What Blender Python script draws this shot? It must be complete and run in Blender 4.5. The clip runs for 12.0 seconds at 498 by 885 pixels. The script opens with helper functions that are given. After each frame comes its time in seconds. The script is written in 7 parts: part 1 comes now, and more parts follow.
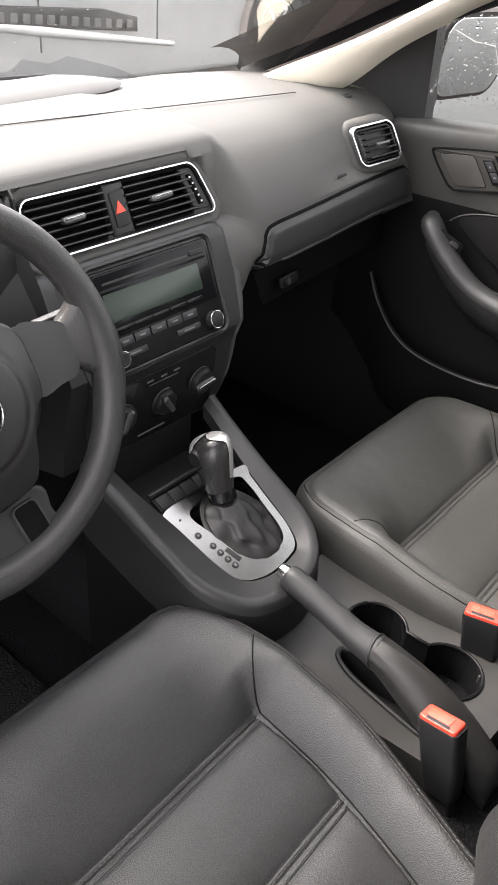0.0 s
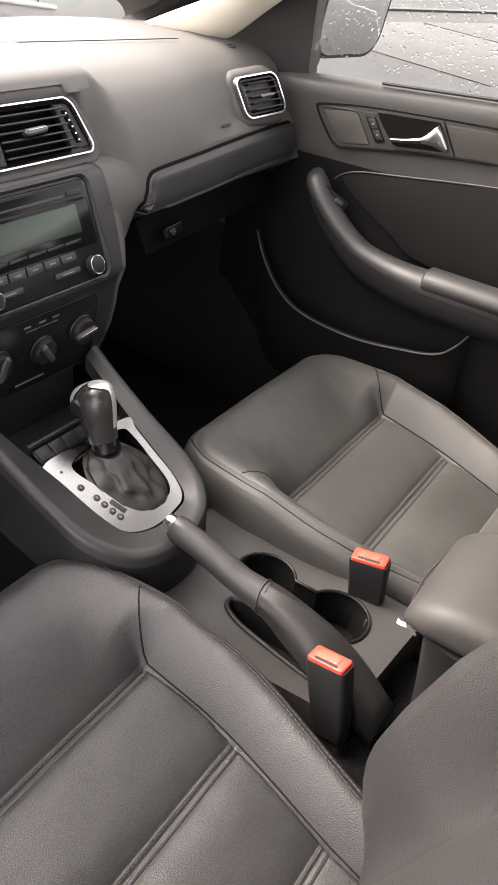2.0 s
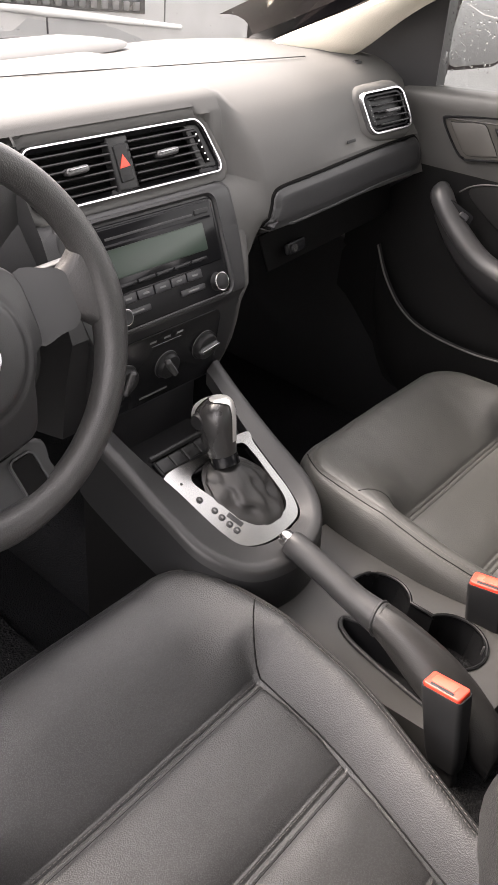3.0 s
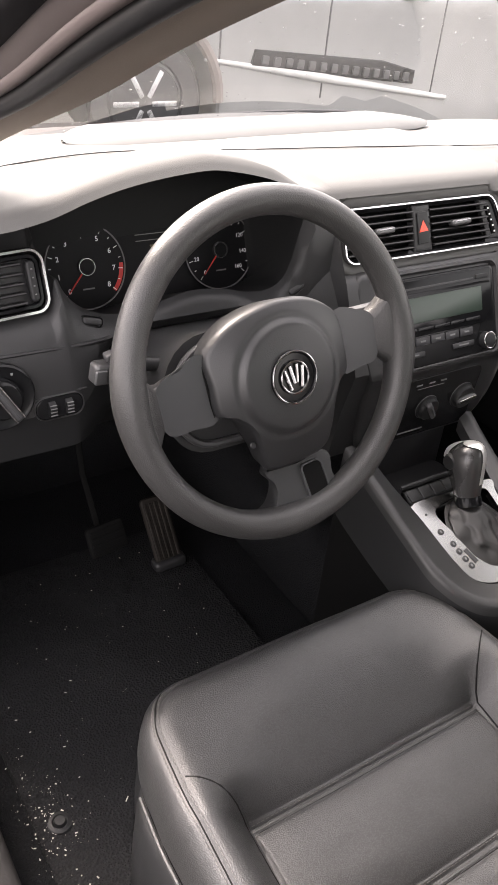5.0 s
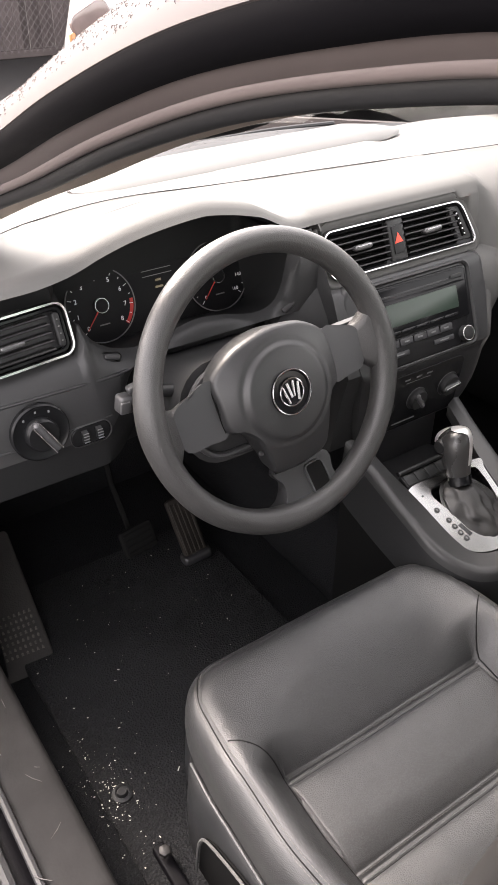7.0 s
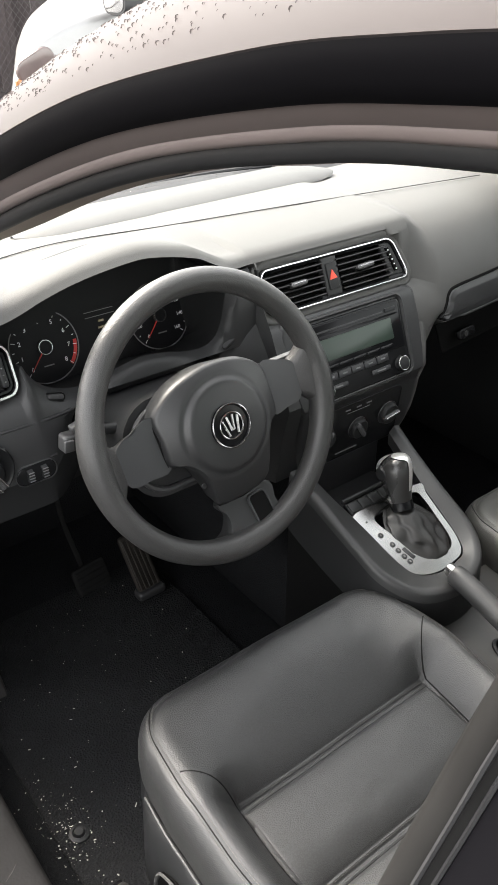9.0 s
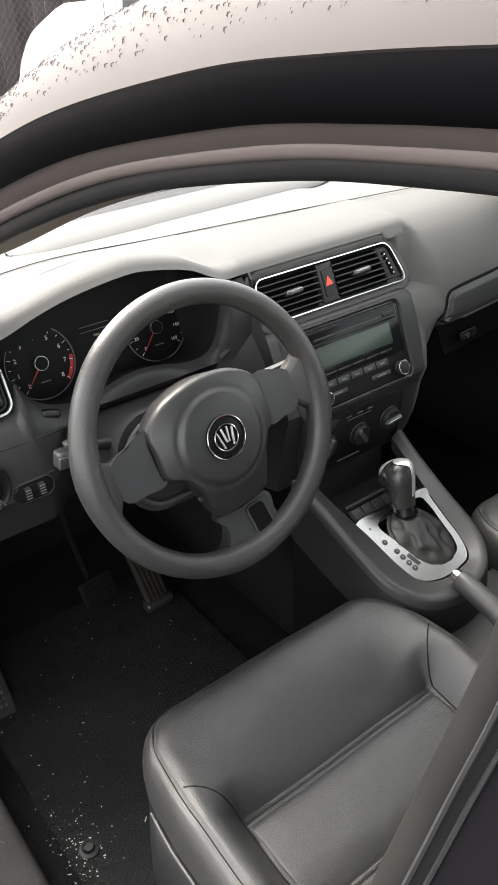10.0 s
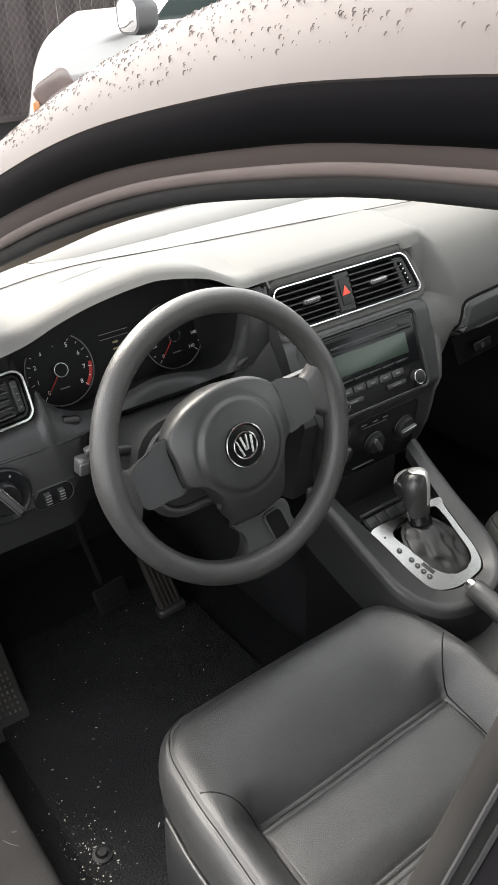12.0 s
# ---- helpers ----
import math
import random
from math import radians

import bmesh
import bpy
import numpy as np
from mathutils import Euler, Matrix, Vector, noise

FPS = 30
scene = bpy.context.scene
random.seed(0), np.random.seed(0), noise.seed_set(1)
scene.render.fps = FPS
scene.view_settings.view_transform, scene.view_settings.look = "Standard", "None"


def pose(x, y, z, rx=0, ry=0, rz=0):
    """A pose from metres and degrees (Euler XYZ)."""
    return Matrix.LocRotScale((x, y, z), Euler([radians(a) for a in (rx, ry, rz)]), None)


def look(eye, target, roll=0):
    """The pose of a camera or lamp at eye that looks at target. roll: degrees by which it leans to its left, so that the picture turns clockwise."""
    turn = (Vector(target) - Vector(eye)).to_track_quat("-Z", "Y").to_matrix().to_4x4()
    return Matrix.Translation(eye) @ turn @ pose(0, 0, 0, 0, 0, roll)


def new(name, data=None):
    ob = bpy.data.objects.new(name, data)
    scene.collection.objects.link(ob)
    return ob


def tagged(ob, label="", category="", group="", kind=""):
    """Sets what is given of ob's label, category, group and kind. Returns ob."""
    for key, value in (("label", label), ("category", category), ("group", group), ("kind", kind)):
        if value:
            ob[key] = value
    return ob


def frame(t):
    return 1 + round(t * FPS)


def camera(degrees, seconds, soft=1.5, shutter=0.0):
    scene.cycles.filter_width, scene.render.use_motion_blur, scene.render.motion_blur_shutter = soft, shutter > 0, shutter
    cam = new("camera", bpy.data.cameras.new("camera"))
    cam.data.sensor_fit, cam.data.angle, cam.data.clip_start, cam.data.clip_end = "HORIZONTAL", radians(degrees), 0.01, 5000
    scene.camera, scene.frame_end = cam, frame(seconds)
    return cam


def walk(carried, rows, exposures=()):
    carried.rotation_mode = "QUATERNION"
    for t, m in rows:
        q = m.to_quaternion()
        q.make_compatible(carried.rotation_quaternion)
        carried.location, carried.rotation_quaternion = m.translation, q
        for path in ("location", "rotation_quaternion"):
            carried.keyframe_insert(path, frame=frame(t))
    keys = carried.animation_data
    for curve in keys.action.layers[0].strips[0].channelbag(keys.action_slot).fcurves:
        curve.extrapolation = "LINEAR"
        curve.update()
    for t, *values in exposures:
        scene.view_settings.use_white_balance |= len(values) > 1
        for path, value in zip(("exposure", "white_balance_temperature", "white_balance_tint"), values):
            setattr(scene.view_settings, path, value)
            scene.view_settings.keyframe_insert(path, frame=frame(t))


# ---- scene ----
cam = camera(34.5, 12.0)
PATH = [
    (0, (-0.69, -0.556, 1.358), (0.616, 0.446, 0.222), 5.2),
    (0.5, (-0.703, -0.53, 1.331), (0.607, 0.423, 0.159), 5.7),
    (1, (-0.71, -0.529, 1.315), (0.666, 0.352, 0.161), 8.0),
    (1.5, (-0.696, -0.549, 1.31), (0.74, 0.248, 0.169), 9.7),
    (2, (-0.687, -0.574, 1.308), (0.761, 0.203, 0.168), 9.7),
    (2.5, (-0.679, -0.573, 1.319), (0.721, 0.265, 0.162), 8.5),
    (3, (-0.693, -0.56, 1.314), (0.604, 0.438, 0.164), 6.0),
    (3.5, (-0.739, -0.522, 1.319), (0.478, 0.607, 0.203), 6.4),
    (3.7, (-0.759, -0.514, 1.329), (0.413, 0.672, 0.224), 6.3),
    (5.3, (-0.857, -0.618, 1.365), (0.084, 0.762, 0.265), 5.2),
    (5.5, (-0.858, -0.627, 1.377), (0.051, 0.761, 0.261), 4.3),
    (6, (-0.878, -0.616, 1.398), (-0.004, 0.756, 0.233), 1.4),
    (6.5, (-0.889, -0.642, 1.426), (-0.008, 0.709, 0.243), 0.1),
    (7, (-0.9, -0.674, 1.456), (0.037, 0.687, 0.329), 0.4),
    (7.2, (-0.898, -0.677, 1.452), (0.057, 0.693, 0.352), 0.5),
    (8.8, (-0.892, -0.706, 1.471), (0.148, 0.632, 0.409), 0.2),
    (9, (-0.895, -0.71, 1.471), (0.147, 0.632, 0.416), 0.2),
    (9.5, (-0.887, -0.717, 1.475), (0.145, 0.637, 0.424), -0.7),
    (10, (-0.866, -0.719, 1.476), (0.144, 0.653, 0.429), -2.2),
    (10.5, (-0.857, -0.714, 1.476), (0.13, 0.678, 0.432), -2.6),
    (11, (-0.866, -0.712, 1.481), (0.103, 0.704, 0.454), -2.6),
    (11.5, (-0.879, -0.713, 1.483), (0.097, 0.7, 0.457), -2.2),
    (12, (-0.883, -0.713, 1.482), (0.122, 0.674, 0.449), -1.9),
]
EXPOSURES = [(0, 3.52, 7000, 16), (0.6, 3.52, 7400, 20), (3.5, 3.72, 7300, 19), (6.0, 3.52, 7300, 20), (7.0, 3.72, 7200, 18), (9, 3.38, 6950, 10), (12, 3.41, 6950, 10)]
walk(cam, [(t, look(eye, target, roll)) for t, eye, target, roll in PATH], EXPOSURES)

# ---- world and light ----
world = bpy.data.worlds.new("overcast_sky")
scene.world = world
world.use_nodes = True
wt = world.node_tree
wt.nodes.clear()
w_sky = wt.nodes.new("ShaderNodeTexSky")
w_sky.sky_type = "NISHITA"
w_sky.sun_disc = False
w_sky.sun_elevation = radians(46)
w_sky.sun_rotation = radians(-16)
w_sky.dust_density = 3.0
w_hsv = wt.nodes.new("ShaderNodeHueSaturation")
w_hsv.inputs["Saturation"].default_value = 0.22
w_bg = wt.nodes.new("ShaderNodeBackground")
w_bg.inputs["Strength"].default_value = 0.15
w_out = wt.nodes.new("ShaderNodeOutputWorld")
wt.links.new(w_sky.outputs[0], w_hsv.inputs["Color"])
wt.links.new(w_hsv.outputs[0], w_bg.inputs["Color"])
wt.links.new(w_bg.outputs[0], w_out.inputs["Surface"])
sun_data = bpy.data.lights.new("sun", "SUN")
sun_data.energy, sun_data.angle, sun_data.color = 0.7, radians(35), (1.0, 0.96, 0.9)
sun = new("sun", sun_data)
sun.matrix_world = look((-2.0, 7, 8), (0, 0, 1))


# ---- materials ----
def mat(name, color, rough=0.5, metal=0.0, grain=0.0, scale=400.0, var=0.12, bump=0.15, tone=None, coat=0.0, spec=0.5, blotch=6.0, random=0.0, pores=0.0):
    """Principled surface with two scales of variation: a fine grain in the bump and broad wear in colour and gloss."""
    m = bpy.data.materials.new(name)
    m.use_nodes = True
    nt = m.node_tree
    b = nt.nodes["Principled BSDF"]
    b.inputs["Metallic"].default_value = metal
    b.inputs["Coat Weight"].default_value = coat
    b.inputs["Specular IOR Level"].default_value = spec
    tc = nt.nodes.new("ShaderNodeTexCoord")
    big = nt.nodes.new("ShaderNodeTexNoise")
    big.inputs["Scale"].default_value = blotch
    big.inputs["Detail"].default_value = 6
    nt.links.new(tc.outputs["Object"], big.inputs["Vector"])
    ramp = nt.nodes.new("ShaderNodeMix")
    ramp.data_type = "RGBA"
    t = tone or tuple(min(1, c * (1 + 2 * var)) for c in color)
    ramp.inputs["A"].default_value = (*[c * (1 - var) for c in color], 1)
    ramp.inputs["B"].default_value = (*t, 1)
    nt.links.new(big.outputs["Fac"], ramp.inputs["Factor"])
    last = ramp.outputs["Result"]
    if random:
        oi = nt.nodes.new("ShaderNodeObjectInfo")
        hv = nt.nodes.new("ShaderNodeHueSaturation")
        mp = nt.nodes.new("ShaderNodeMapRange")
        mp.inputs["To Min"].default_value, mp.inputs["To Max"].default_value = 1 - random, 1 + random
        nt.links.new(oi.outputs["Random"], mp.inputs["Value"])
        nt.links.new(mp.outputs[0], hv.inputs["Value"])
        nt.links.new(last, hv.inputs["Color"])
        last = hv.outputs[0]
    nt.links.new(last, b.inputs["Base Color"])
    rr = nt.nodes.new("ShaderNodeMapRange")
    rr.inputs["To Min"].default_value, rr.inputs["To Max"].default_value = max(0.02, rough - 0.08), min(1, rough + 0.08)
    nt.links.new(big.outputs["Fac"], rr.inputs["Value"])
    nt.links.new(rr.outputs[0], b.inputs["Roughness"])
    if grain:
        fine = nt.nodes.new("ShaderNodeTexVoronoi")
        fine.inputs["Scale"].default_value = scale
        nt.links.new(tc.outputs["Object"], fine.inputs["Vector"])
        bp = nt.nodes.new("ShaderNodeBump")
        bp.inputs["Strength"].default_value = bump
        bp.inputs["Distance"].default_value = grain
        nt.links.new(fine.outputs["Distance"], bp.inputs["Height"])
        nt.links.new(bp.outputs[0], b.inputs["Normal"])
        if pores:
            dk = nt.nodes.new("ShaderNodeMapRange")
            dk.inputs["From Max"].default_value = 0.6
            dk.inputs["To Min"].default_value, dk.inputs["To Max"].default_value = 1 + pores, 1 - pores
            nt.links.new(fine.outputs["Distance"], dk.inputs["Value"])
            pv = nt.nodes.new("ShaderNodeHueSaturation")
            nt.links.new(dk.outputs[0], pv.inputs["Value"])
            nt.links.new(last, pv.inputs["Color"])
            nt.links.new(pv.outputs[0], b.inputs["Base Color"])
    return m


def plain(name, color, rough=0.5, metal=0.0, spec=0.5):
    m = bpy.data.materials.new(name)
    m.use_nodes = True
    b = m.node_tree.nodes["Principled BSDF"]
    b.inputs["Base Color"].default_value = (*color, 1)
    b.inputs["Roughness"].default_value = rough
    b.inputs["Metallic"].default_value = metal
    b.inputs["Specular IOR Level"].default_value = spec
    return m


def glow(name, color, strength):
    m = plain(name, (0.02, 0.02, 0.02), 0.3)
    b = m.node_tree.nodes["Principled BSDF"]
    b.inputs["Emission Color"].default_value = (*color, 1)
    b.inputs["Emission Strength"].default_value = strength
    return m


def glass(name, tint, rough=0.0, drops=False):
    """Thin pane: mostly clear, with a real mirror reflection on top; drops scatter where rain beads sit."""
    m = bpy.data.materials.new(name)
    m.use_nodes = True
    nt = m.node_tree
    nt.nodes.clear()
    out = nt.nodes.new("ShaderNodeOutputMaterial")
    tr = nt.nodes.new("ShaderNodeBsdfTransparent")
    tr.inputs[0].default_value = (*tint, 1)
    gl = nt.nodes.new("ShaderNodeBsdfGlossy")
    gl.inputs["Roughness"].default_value = rough
    lw = nt.nodes.new("ShaderNodeLayerWeight")
    lw.inputs["Blend"].default_value = 0.5
    p5 = nt.nodes.new("ShaderNodeMath")
    p5.operation = "POWER"
    p5.inputs[1].default_value = 5.0
    fr = nt.nodes.new("ShaderNodeMapRange")
    fr.inputs["To Min"].default_value, fr.inputs["To Max"].default_value = 0.05, 1.0
    nt.links.new(lw.outputs["Facing"], p5.inputs[0])
    nt.links.new(p5.outputs[0], fr.inputs["Value"])
    mx = nt.nodes.new("ShaderNodeMixShader")
    nt.links.new(fr.outputs[0], mx.inputs[0])
    nt.links.new(tr.outputs[0], mx.inputs[1])
    nt.links.new(gl.outputs[0], mx.inputs[2])
    nt.links.new(mx.outputs[0], out.inputs["Surface"])
    return m


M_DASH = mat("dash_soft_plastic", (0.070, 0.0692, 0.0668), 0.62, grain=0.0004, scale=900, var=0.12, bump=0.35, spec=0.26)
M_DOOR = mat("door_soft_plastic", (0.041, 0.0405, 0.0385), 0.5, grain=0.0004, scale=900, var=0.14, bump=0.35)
M_HARD = mat("hard_black_plastic", (0.0120, 0.0124, 0.0130), 0.5, grain=0.0003, scale=1100, var=0.15, bump=0.25, spec=0.28)
M_GLOSS = mat("gloss_black_plastic", (0.006, 0.0062, 0.0068), 0.12, var=0.1, spec=0.12)
M_LEATHER = mat("black_leather", (0.0285, 0.0289, 0.0292), 0.42, grain=0.0012, scale=640, var=0.28, bump=0.36, blotch=9, spec=0.55, pores=0.35)
# dusty leather, also lightened for the stronger light on the passenger seat
M_DUSTYLIT = mat("dusty_lightened_leather", (0.043, 0.0434, 0.0408), 0.48, grain=0.0010, scale=600, var=0.30, bump=0.24, blotch=7, spec=0.5, pores=0.2)
M_ARM = mat("grey_armrest_leather", (0.029, 0.0287, 0.0270), 0.58, grain=0.0006, scale=700, var=0.2, bump=0.16, spec=0.35, blotch=14)
# near-black lining; shade on the lower door is put into its colour
M_LINING = mat("shaded_door_lining", (0.0062, 0.0062, 0.0062), 0.7, grain=0.0004, scale=700, var=0.25, bump=0.3, spec=0.14)
M_WHEEL = mat("worn_wheel_rubber", (0.0290, 0.0287, 0.0284), 0.42, grain=0.0008, scale=680, var=0.4, bump=0.32, pores=0.22)
M_PAD = mat("airbag_plastic", (0.0165, 0.0168, 0.0174), 0.44, grain=0.0003, scale=900, var=0.16, bump=0.25)
M_CARPET = mat("black_carpet", (0.0070, 0.0073, 0.0080), 0.95, grain=0.003, scale=350, var=0.3, bump=0.6, spec=0.1)
M_CHROME = mat("satin_chrome", (0.46, 0.46, 0.47), 0.22, 1.0, var=0.05)
M_SILVER = mat("silver_plate", (0.29, 0.29, 0.285), 0.26, 1.0, var=0.22)
M_PAINT = mat("dark_brown_metallic_paint", (0.041, 0.0355, 0.0355), 0.55, 0.0, var=0.08, spec=0.06)
M_SEAL = mat("grey_rubber_seal", (0.150, 0.122, 0.117), 0.48, var=0.12)
M_RUBBER = mat("black_rubber", (0.015, 0.015, 0.016), 0.5, var=0.15)
# shaded tone of the pillar trim; the lit side uses M_HEADLINER
M_TRIM = mat("shaded_pillar_trim", (0.33, 0.275, 0.235), 0.75, grain=0.0004, scale=900, var=0.08, bump=0.2)
M_HEADLINER = mat("light_headliner", (0.62, 0.58, 0.50), 0.95, grain=0.001, scale=600, var=0.05, bump=0.3, spec=0.1)
M_SILL = mat("worn_sill_plastic", (0.0090, 0.0088, 0.0088), 0.75, grain=0.0005, scale=260, var=0.7, bump=0.35, blotch=26, spec=0.12)
M_RED = mat("red_plastic", (0.62, 0.045, 0.025), 0.4, var=0.08)
M_SCREEN = mat("radio_screen", (0.022, 0.036, 0.027), 0.3, var=0.05, spec=0.35)
M_WHITE = plain("white_marking", (0.7, 0.7, 0.7), 0.6)
M_NEEDLE = plain("red_needle", (0.42, 0.025, 0.02), 0.5)
M_ASPHALT = mat("wet_asphalt", (0.0085, 0.0085, 0.0087), 0.5, spec=0.18, grain=0.004, scale=140, var=0.5, bump=0.6, blotch=1.2)
M_SILVERPAINT = mat("silver_car_paint", (0.25, 0.25, 0.246), 0.35, 0.2, var=0.08, coat=0.4)
M_FENCE = mat("brown_slat", (0.058, 0.049, 0.048), 0.75, var=0.3, random=0.3, spec=0.15)
M_WIRE = mat("galvanised_wire", (0.085, 0.076, 0.076), 0.6, var=0.3, blotch=30, spec=0.2)
M_THREAD = plain("grey_thread", (0.10, 0.095, 0.09), 0.8)
M_RAIL = mat("dull_steel", (0.022, 0.021, 0.020), 0.55, 0.2, var=0.5, blotch=40)
M_SPOKE = mat("satin_spoke_plastic", (0.027, 0.0275, 0.029), 0.42, grain=0.0002, scale=1200, var=0.12, bump=0.15)
M_STALK = mat("grey_stalk_plastic", (0.035, 0.035, 0.036), 0.4, var=0.2)
M_DIRTY = mat("dusty_rubber", (0.012, 0.011, 0.010), 0.8, grain=0.001, scale=300, var=0.6, bump=0.4, blotch=25)
M_DIAL = mat("gauge_face", (0.0065, 0.0065, 0.0072), 0.5, var=0.1, spec=0.15)
M_AMBER = glow("display_amber", (0.9, 0.75, 0.4), 0.012)
M_GLOSSY = mat("satin_black_panel", (0.0075, 0.0078, 0.0084), 0.25, var=0.12, spec=0.18)
M_KEY = mat("radio_key", (0.022, 0.022, 0.024), 0.4, var=0.1, spec=0.35)
M_MARK = plain("grey_marking", (0.13, 0.13, 0.13), 0.6)
M_KNOBBAR = mat("grip_bar", (0.05, 0.05, 0.052), 0.25, var=0.1)
M_REDLIT = plain("red_marking", (0.75, 0.06, 0.03), 0.45)
M_SLAT = mat("vent_slat", (0.010, 0.010, 0.0105), 0.35, var=0.1, spec=0.3)
M_SLATLIT = mat("vent_tab_silver", (0.10, 0.10, 0.102), 0.35, 0.6, var=0.05)
M_DASHTOP = mat("defroster_plastic", (0.030, 0.030, 0.029), 0.6, grain=0.0004, scale=900, var=0.1, bump=0.3)
M_CONSOLE = mat("console_plastic", (0.0235, 0.0238, 0.0243), 0.43, grain=0.0003, scale=1000, var=0.2, bump=0.2, blotch=12, spec=0.42)
M_TUNNEL = mat("dusty_tunnel_plastic", (0.029, 0.0287, 0.0276), 0.5, grain=0.0003, scale=1000, var=0.25, bump=0.2, blotch=14, spec=0.42)
M_KNOB = mat("smooth_black_leather", (0.020, 0.020, 0.020), 0.28, grain=0.0003, scale=700, var=0.1, bump=0.15)
M_GAITER = mat("gaiter_leather", (0.013, 0.0127, 0.0123), 0.45, grain=0.0005, scale=700, var=0.25, bump=0.3)
M_PAPER = plain("white_paper", (0.8, 0.79, 0.76), 0.9)
M_REDDARK = mat("red_lens", (0.70, 0.075, 0.045), 0.3, var=0.08)
M_INSERT = mat("satin_door_insert", (0.033, 0.0315, 0.0285), 0.42, grain=0.0002, scale=900, var=0.1, bump=0.2)
M_MAT = mat("mat_carpet", (0.0112, 0.0114, 0.0120), 0.95, grain=0.004, scale=260, var=0.45, bump=0.7, spec=0.1, blotch=5)
M_DIRTYLIT = mat("worn_stud", (0.06, 0.055, 0.05), 0.7, var=0.7, blotch=60)
M_RUST = mat("stained_pedal", (0.009, 0.0072, 0.006), 0.7, var=0.6, blotch=40, spec=0.25)
M_CRUMB = mat("pale_grit", (0.42, 0.40, 0.35), 0.8, var=0.3, blotch=80)
M_WHITEPLASTIC = mat("white_moulding", (0.36, 0.36, 0.35), 0.5, var=0.2)
M_ARCH = mat("weathered_arch_plastic", (0.13, 0.11, 0.10), 0.6, var=0.2)
M_TYRE = mat("tyre_rubber", (0.02, 0.02, 0.02), 0.8, var=0.2)
M_DARKGLASS = mat("tinted_window", (0.02, 0.03, 0.028), 0.05, var=0.1)
M_AMBERLENS = mat("amber_lens", (0.30, 0.13, 0.05), 0.2, var=0.1)
M_DROP = plain("rain_water", (1, 1, 1), 0.0)
M_DROP.node_tree.nodes["Principled BSDF"].inputs["Transmission Weight"].default_value = 1.0
M_DROP.node_tree.nodes["Principled BSDF"].inputs["IOR"].default_value = 1.33
M_GLASS = glass("clear_glass", (0.95, 0.97, 0.96))
M_SIDEGLASS = glass("side_window_glass", (0.74, 0.77, 0.75))
M_TINT = glass("car_glass", (0.35, 0.42, 0.38))
M_MIRROR = plain("mirror_glass", (0.85, 0.85, 0.85), 0.02, 1.0)
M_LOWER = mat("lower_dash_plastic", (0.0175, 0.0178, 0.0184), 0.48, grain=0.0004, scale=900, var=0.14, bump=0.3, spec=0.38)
M_CAP = mat("satin_silver_cap", (0.62, 0.62, 0.61), 0.34, 0.7, var=0.06)
M_LENS = mat("brownish_lamp_lens", (0.10, 0.075, 0.07), 0.15, var=0.2, blotch=14, coat=0.3)
M_STACK = mat("satin_stack_plastic", (0.0185, 0.0188, 0.0194), 0.42, grain=0.0003, scale=1000, var=0.14, bump=0.2, spec=0.35)
# dash plastic darkened for the shade over the knees and in recesses
M_KNEE = mat("shaded_knee_and_recess", (0.0110, 0.0113, 0.0118), 0.6, grain=0.0003, scale=900, var=0.15, bump=0.2, spec=0.22)
# pillar part of the door seal, much darker than M_SEAL
M_PILLAR = mat("dark_pillar_seal", (0.0090, 0.0088, 0.0086), 0.7, var=0.3, blotch=18, spec=0.08)
M_SCUFF = mat("pale_scuff", (0.06, 0.057, 0.055), 0.8, var=0.5, blotch=60)
M_CONCRETE = mat("wet_concrete", (0.0165, 0.016, 0.0155), 0.5, var=0.3, grain=0.003, scale=90, bump=0.4, blotch=2.0, spec=0.25)
# near-black for plastic and for painted shade in gaps and recesses
M_VOID = mat("black_plastic_and_shade", (0.005, 0.005, 0.005), 0.8, var=0.2, spec=0.05)
M_BAND = mat("satin_black_frame", (0.0036, 0.0034, 0.0042), 0.5, var=0.15, spec=0.06)
M_SEAMDARK = mat("seam_crease_shadow", (0.008, 0.008, 0.008), 0.8, var=0.1, spec=0.1)
M_RIM = mat("alloy", (0.55, 0.55, 0.56), 0.3, 0.9)
M_PAINTLINE = mat("white_road_paint", (0.14, 0.137, 0.13), 0.6, var=0.2, blotch=8)


# ---- mesh helpers ----
def empty(name, label="", category="", group="", at=(0, 0, 0), kind=""):
    ob = new(name)
    ob.empty_display_size = 0.05
    ob.matrix_world = Matrix.Translation(at)
    return tagged(ob, label, category, group, kind)


def part(name, bm, material, parent=None, label="", angle=40, m=None):
    """Links a bmesh as one mesh object. Coordinates are the world's, unless m places them."""
    if m is not None:
        bm.transform(m)
    bmesh.ops.recalc_face_normals(bm, faces=bm.faces)
    me = bpy.data.meshes.new(name)
    bm.to_mesh(me)
    bm.free()
    me.materials.append(material)
    me.shade_smooth()
    me.set_sharp_from_angle(angle=radians(angle))
    ob = new(name, me)
    if parent is not None:
        chain, up = Matrix.Identity(4), parent
        while up is not None:
            chain = up.matrix_basis @ chain if up.parent is None else up.matrix_parent_inverse @ up.matrix_basis @ chain
            up = up.parent
        ob.parent = parent
        ob.matrix_parent_inverse = chain.inverted()
    if label:
        ob["label"] = label
    return ob


def thing(name, bm, material, label, category, group="", kind="", angle=40, m=None):
    return tagged(part(name, bm, material, None, angle=angle, m=m), label, category, group, kind)


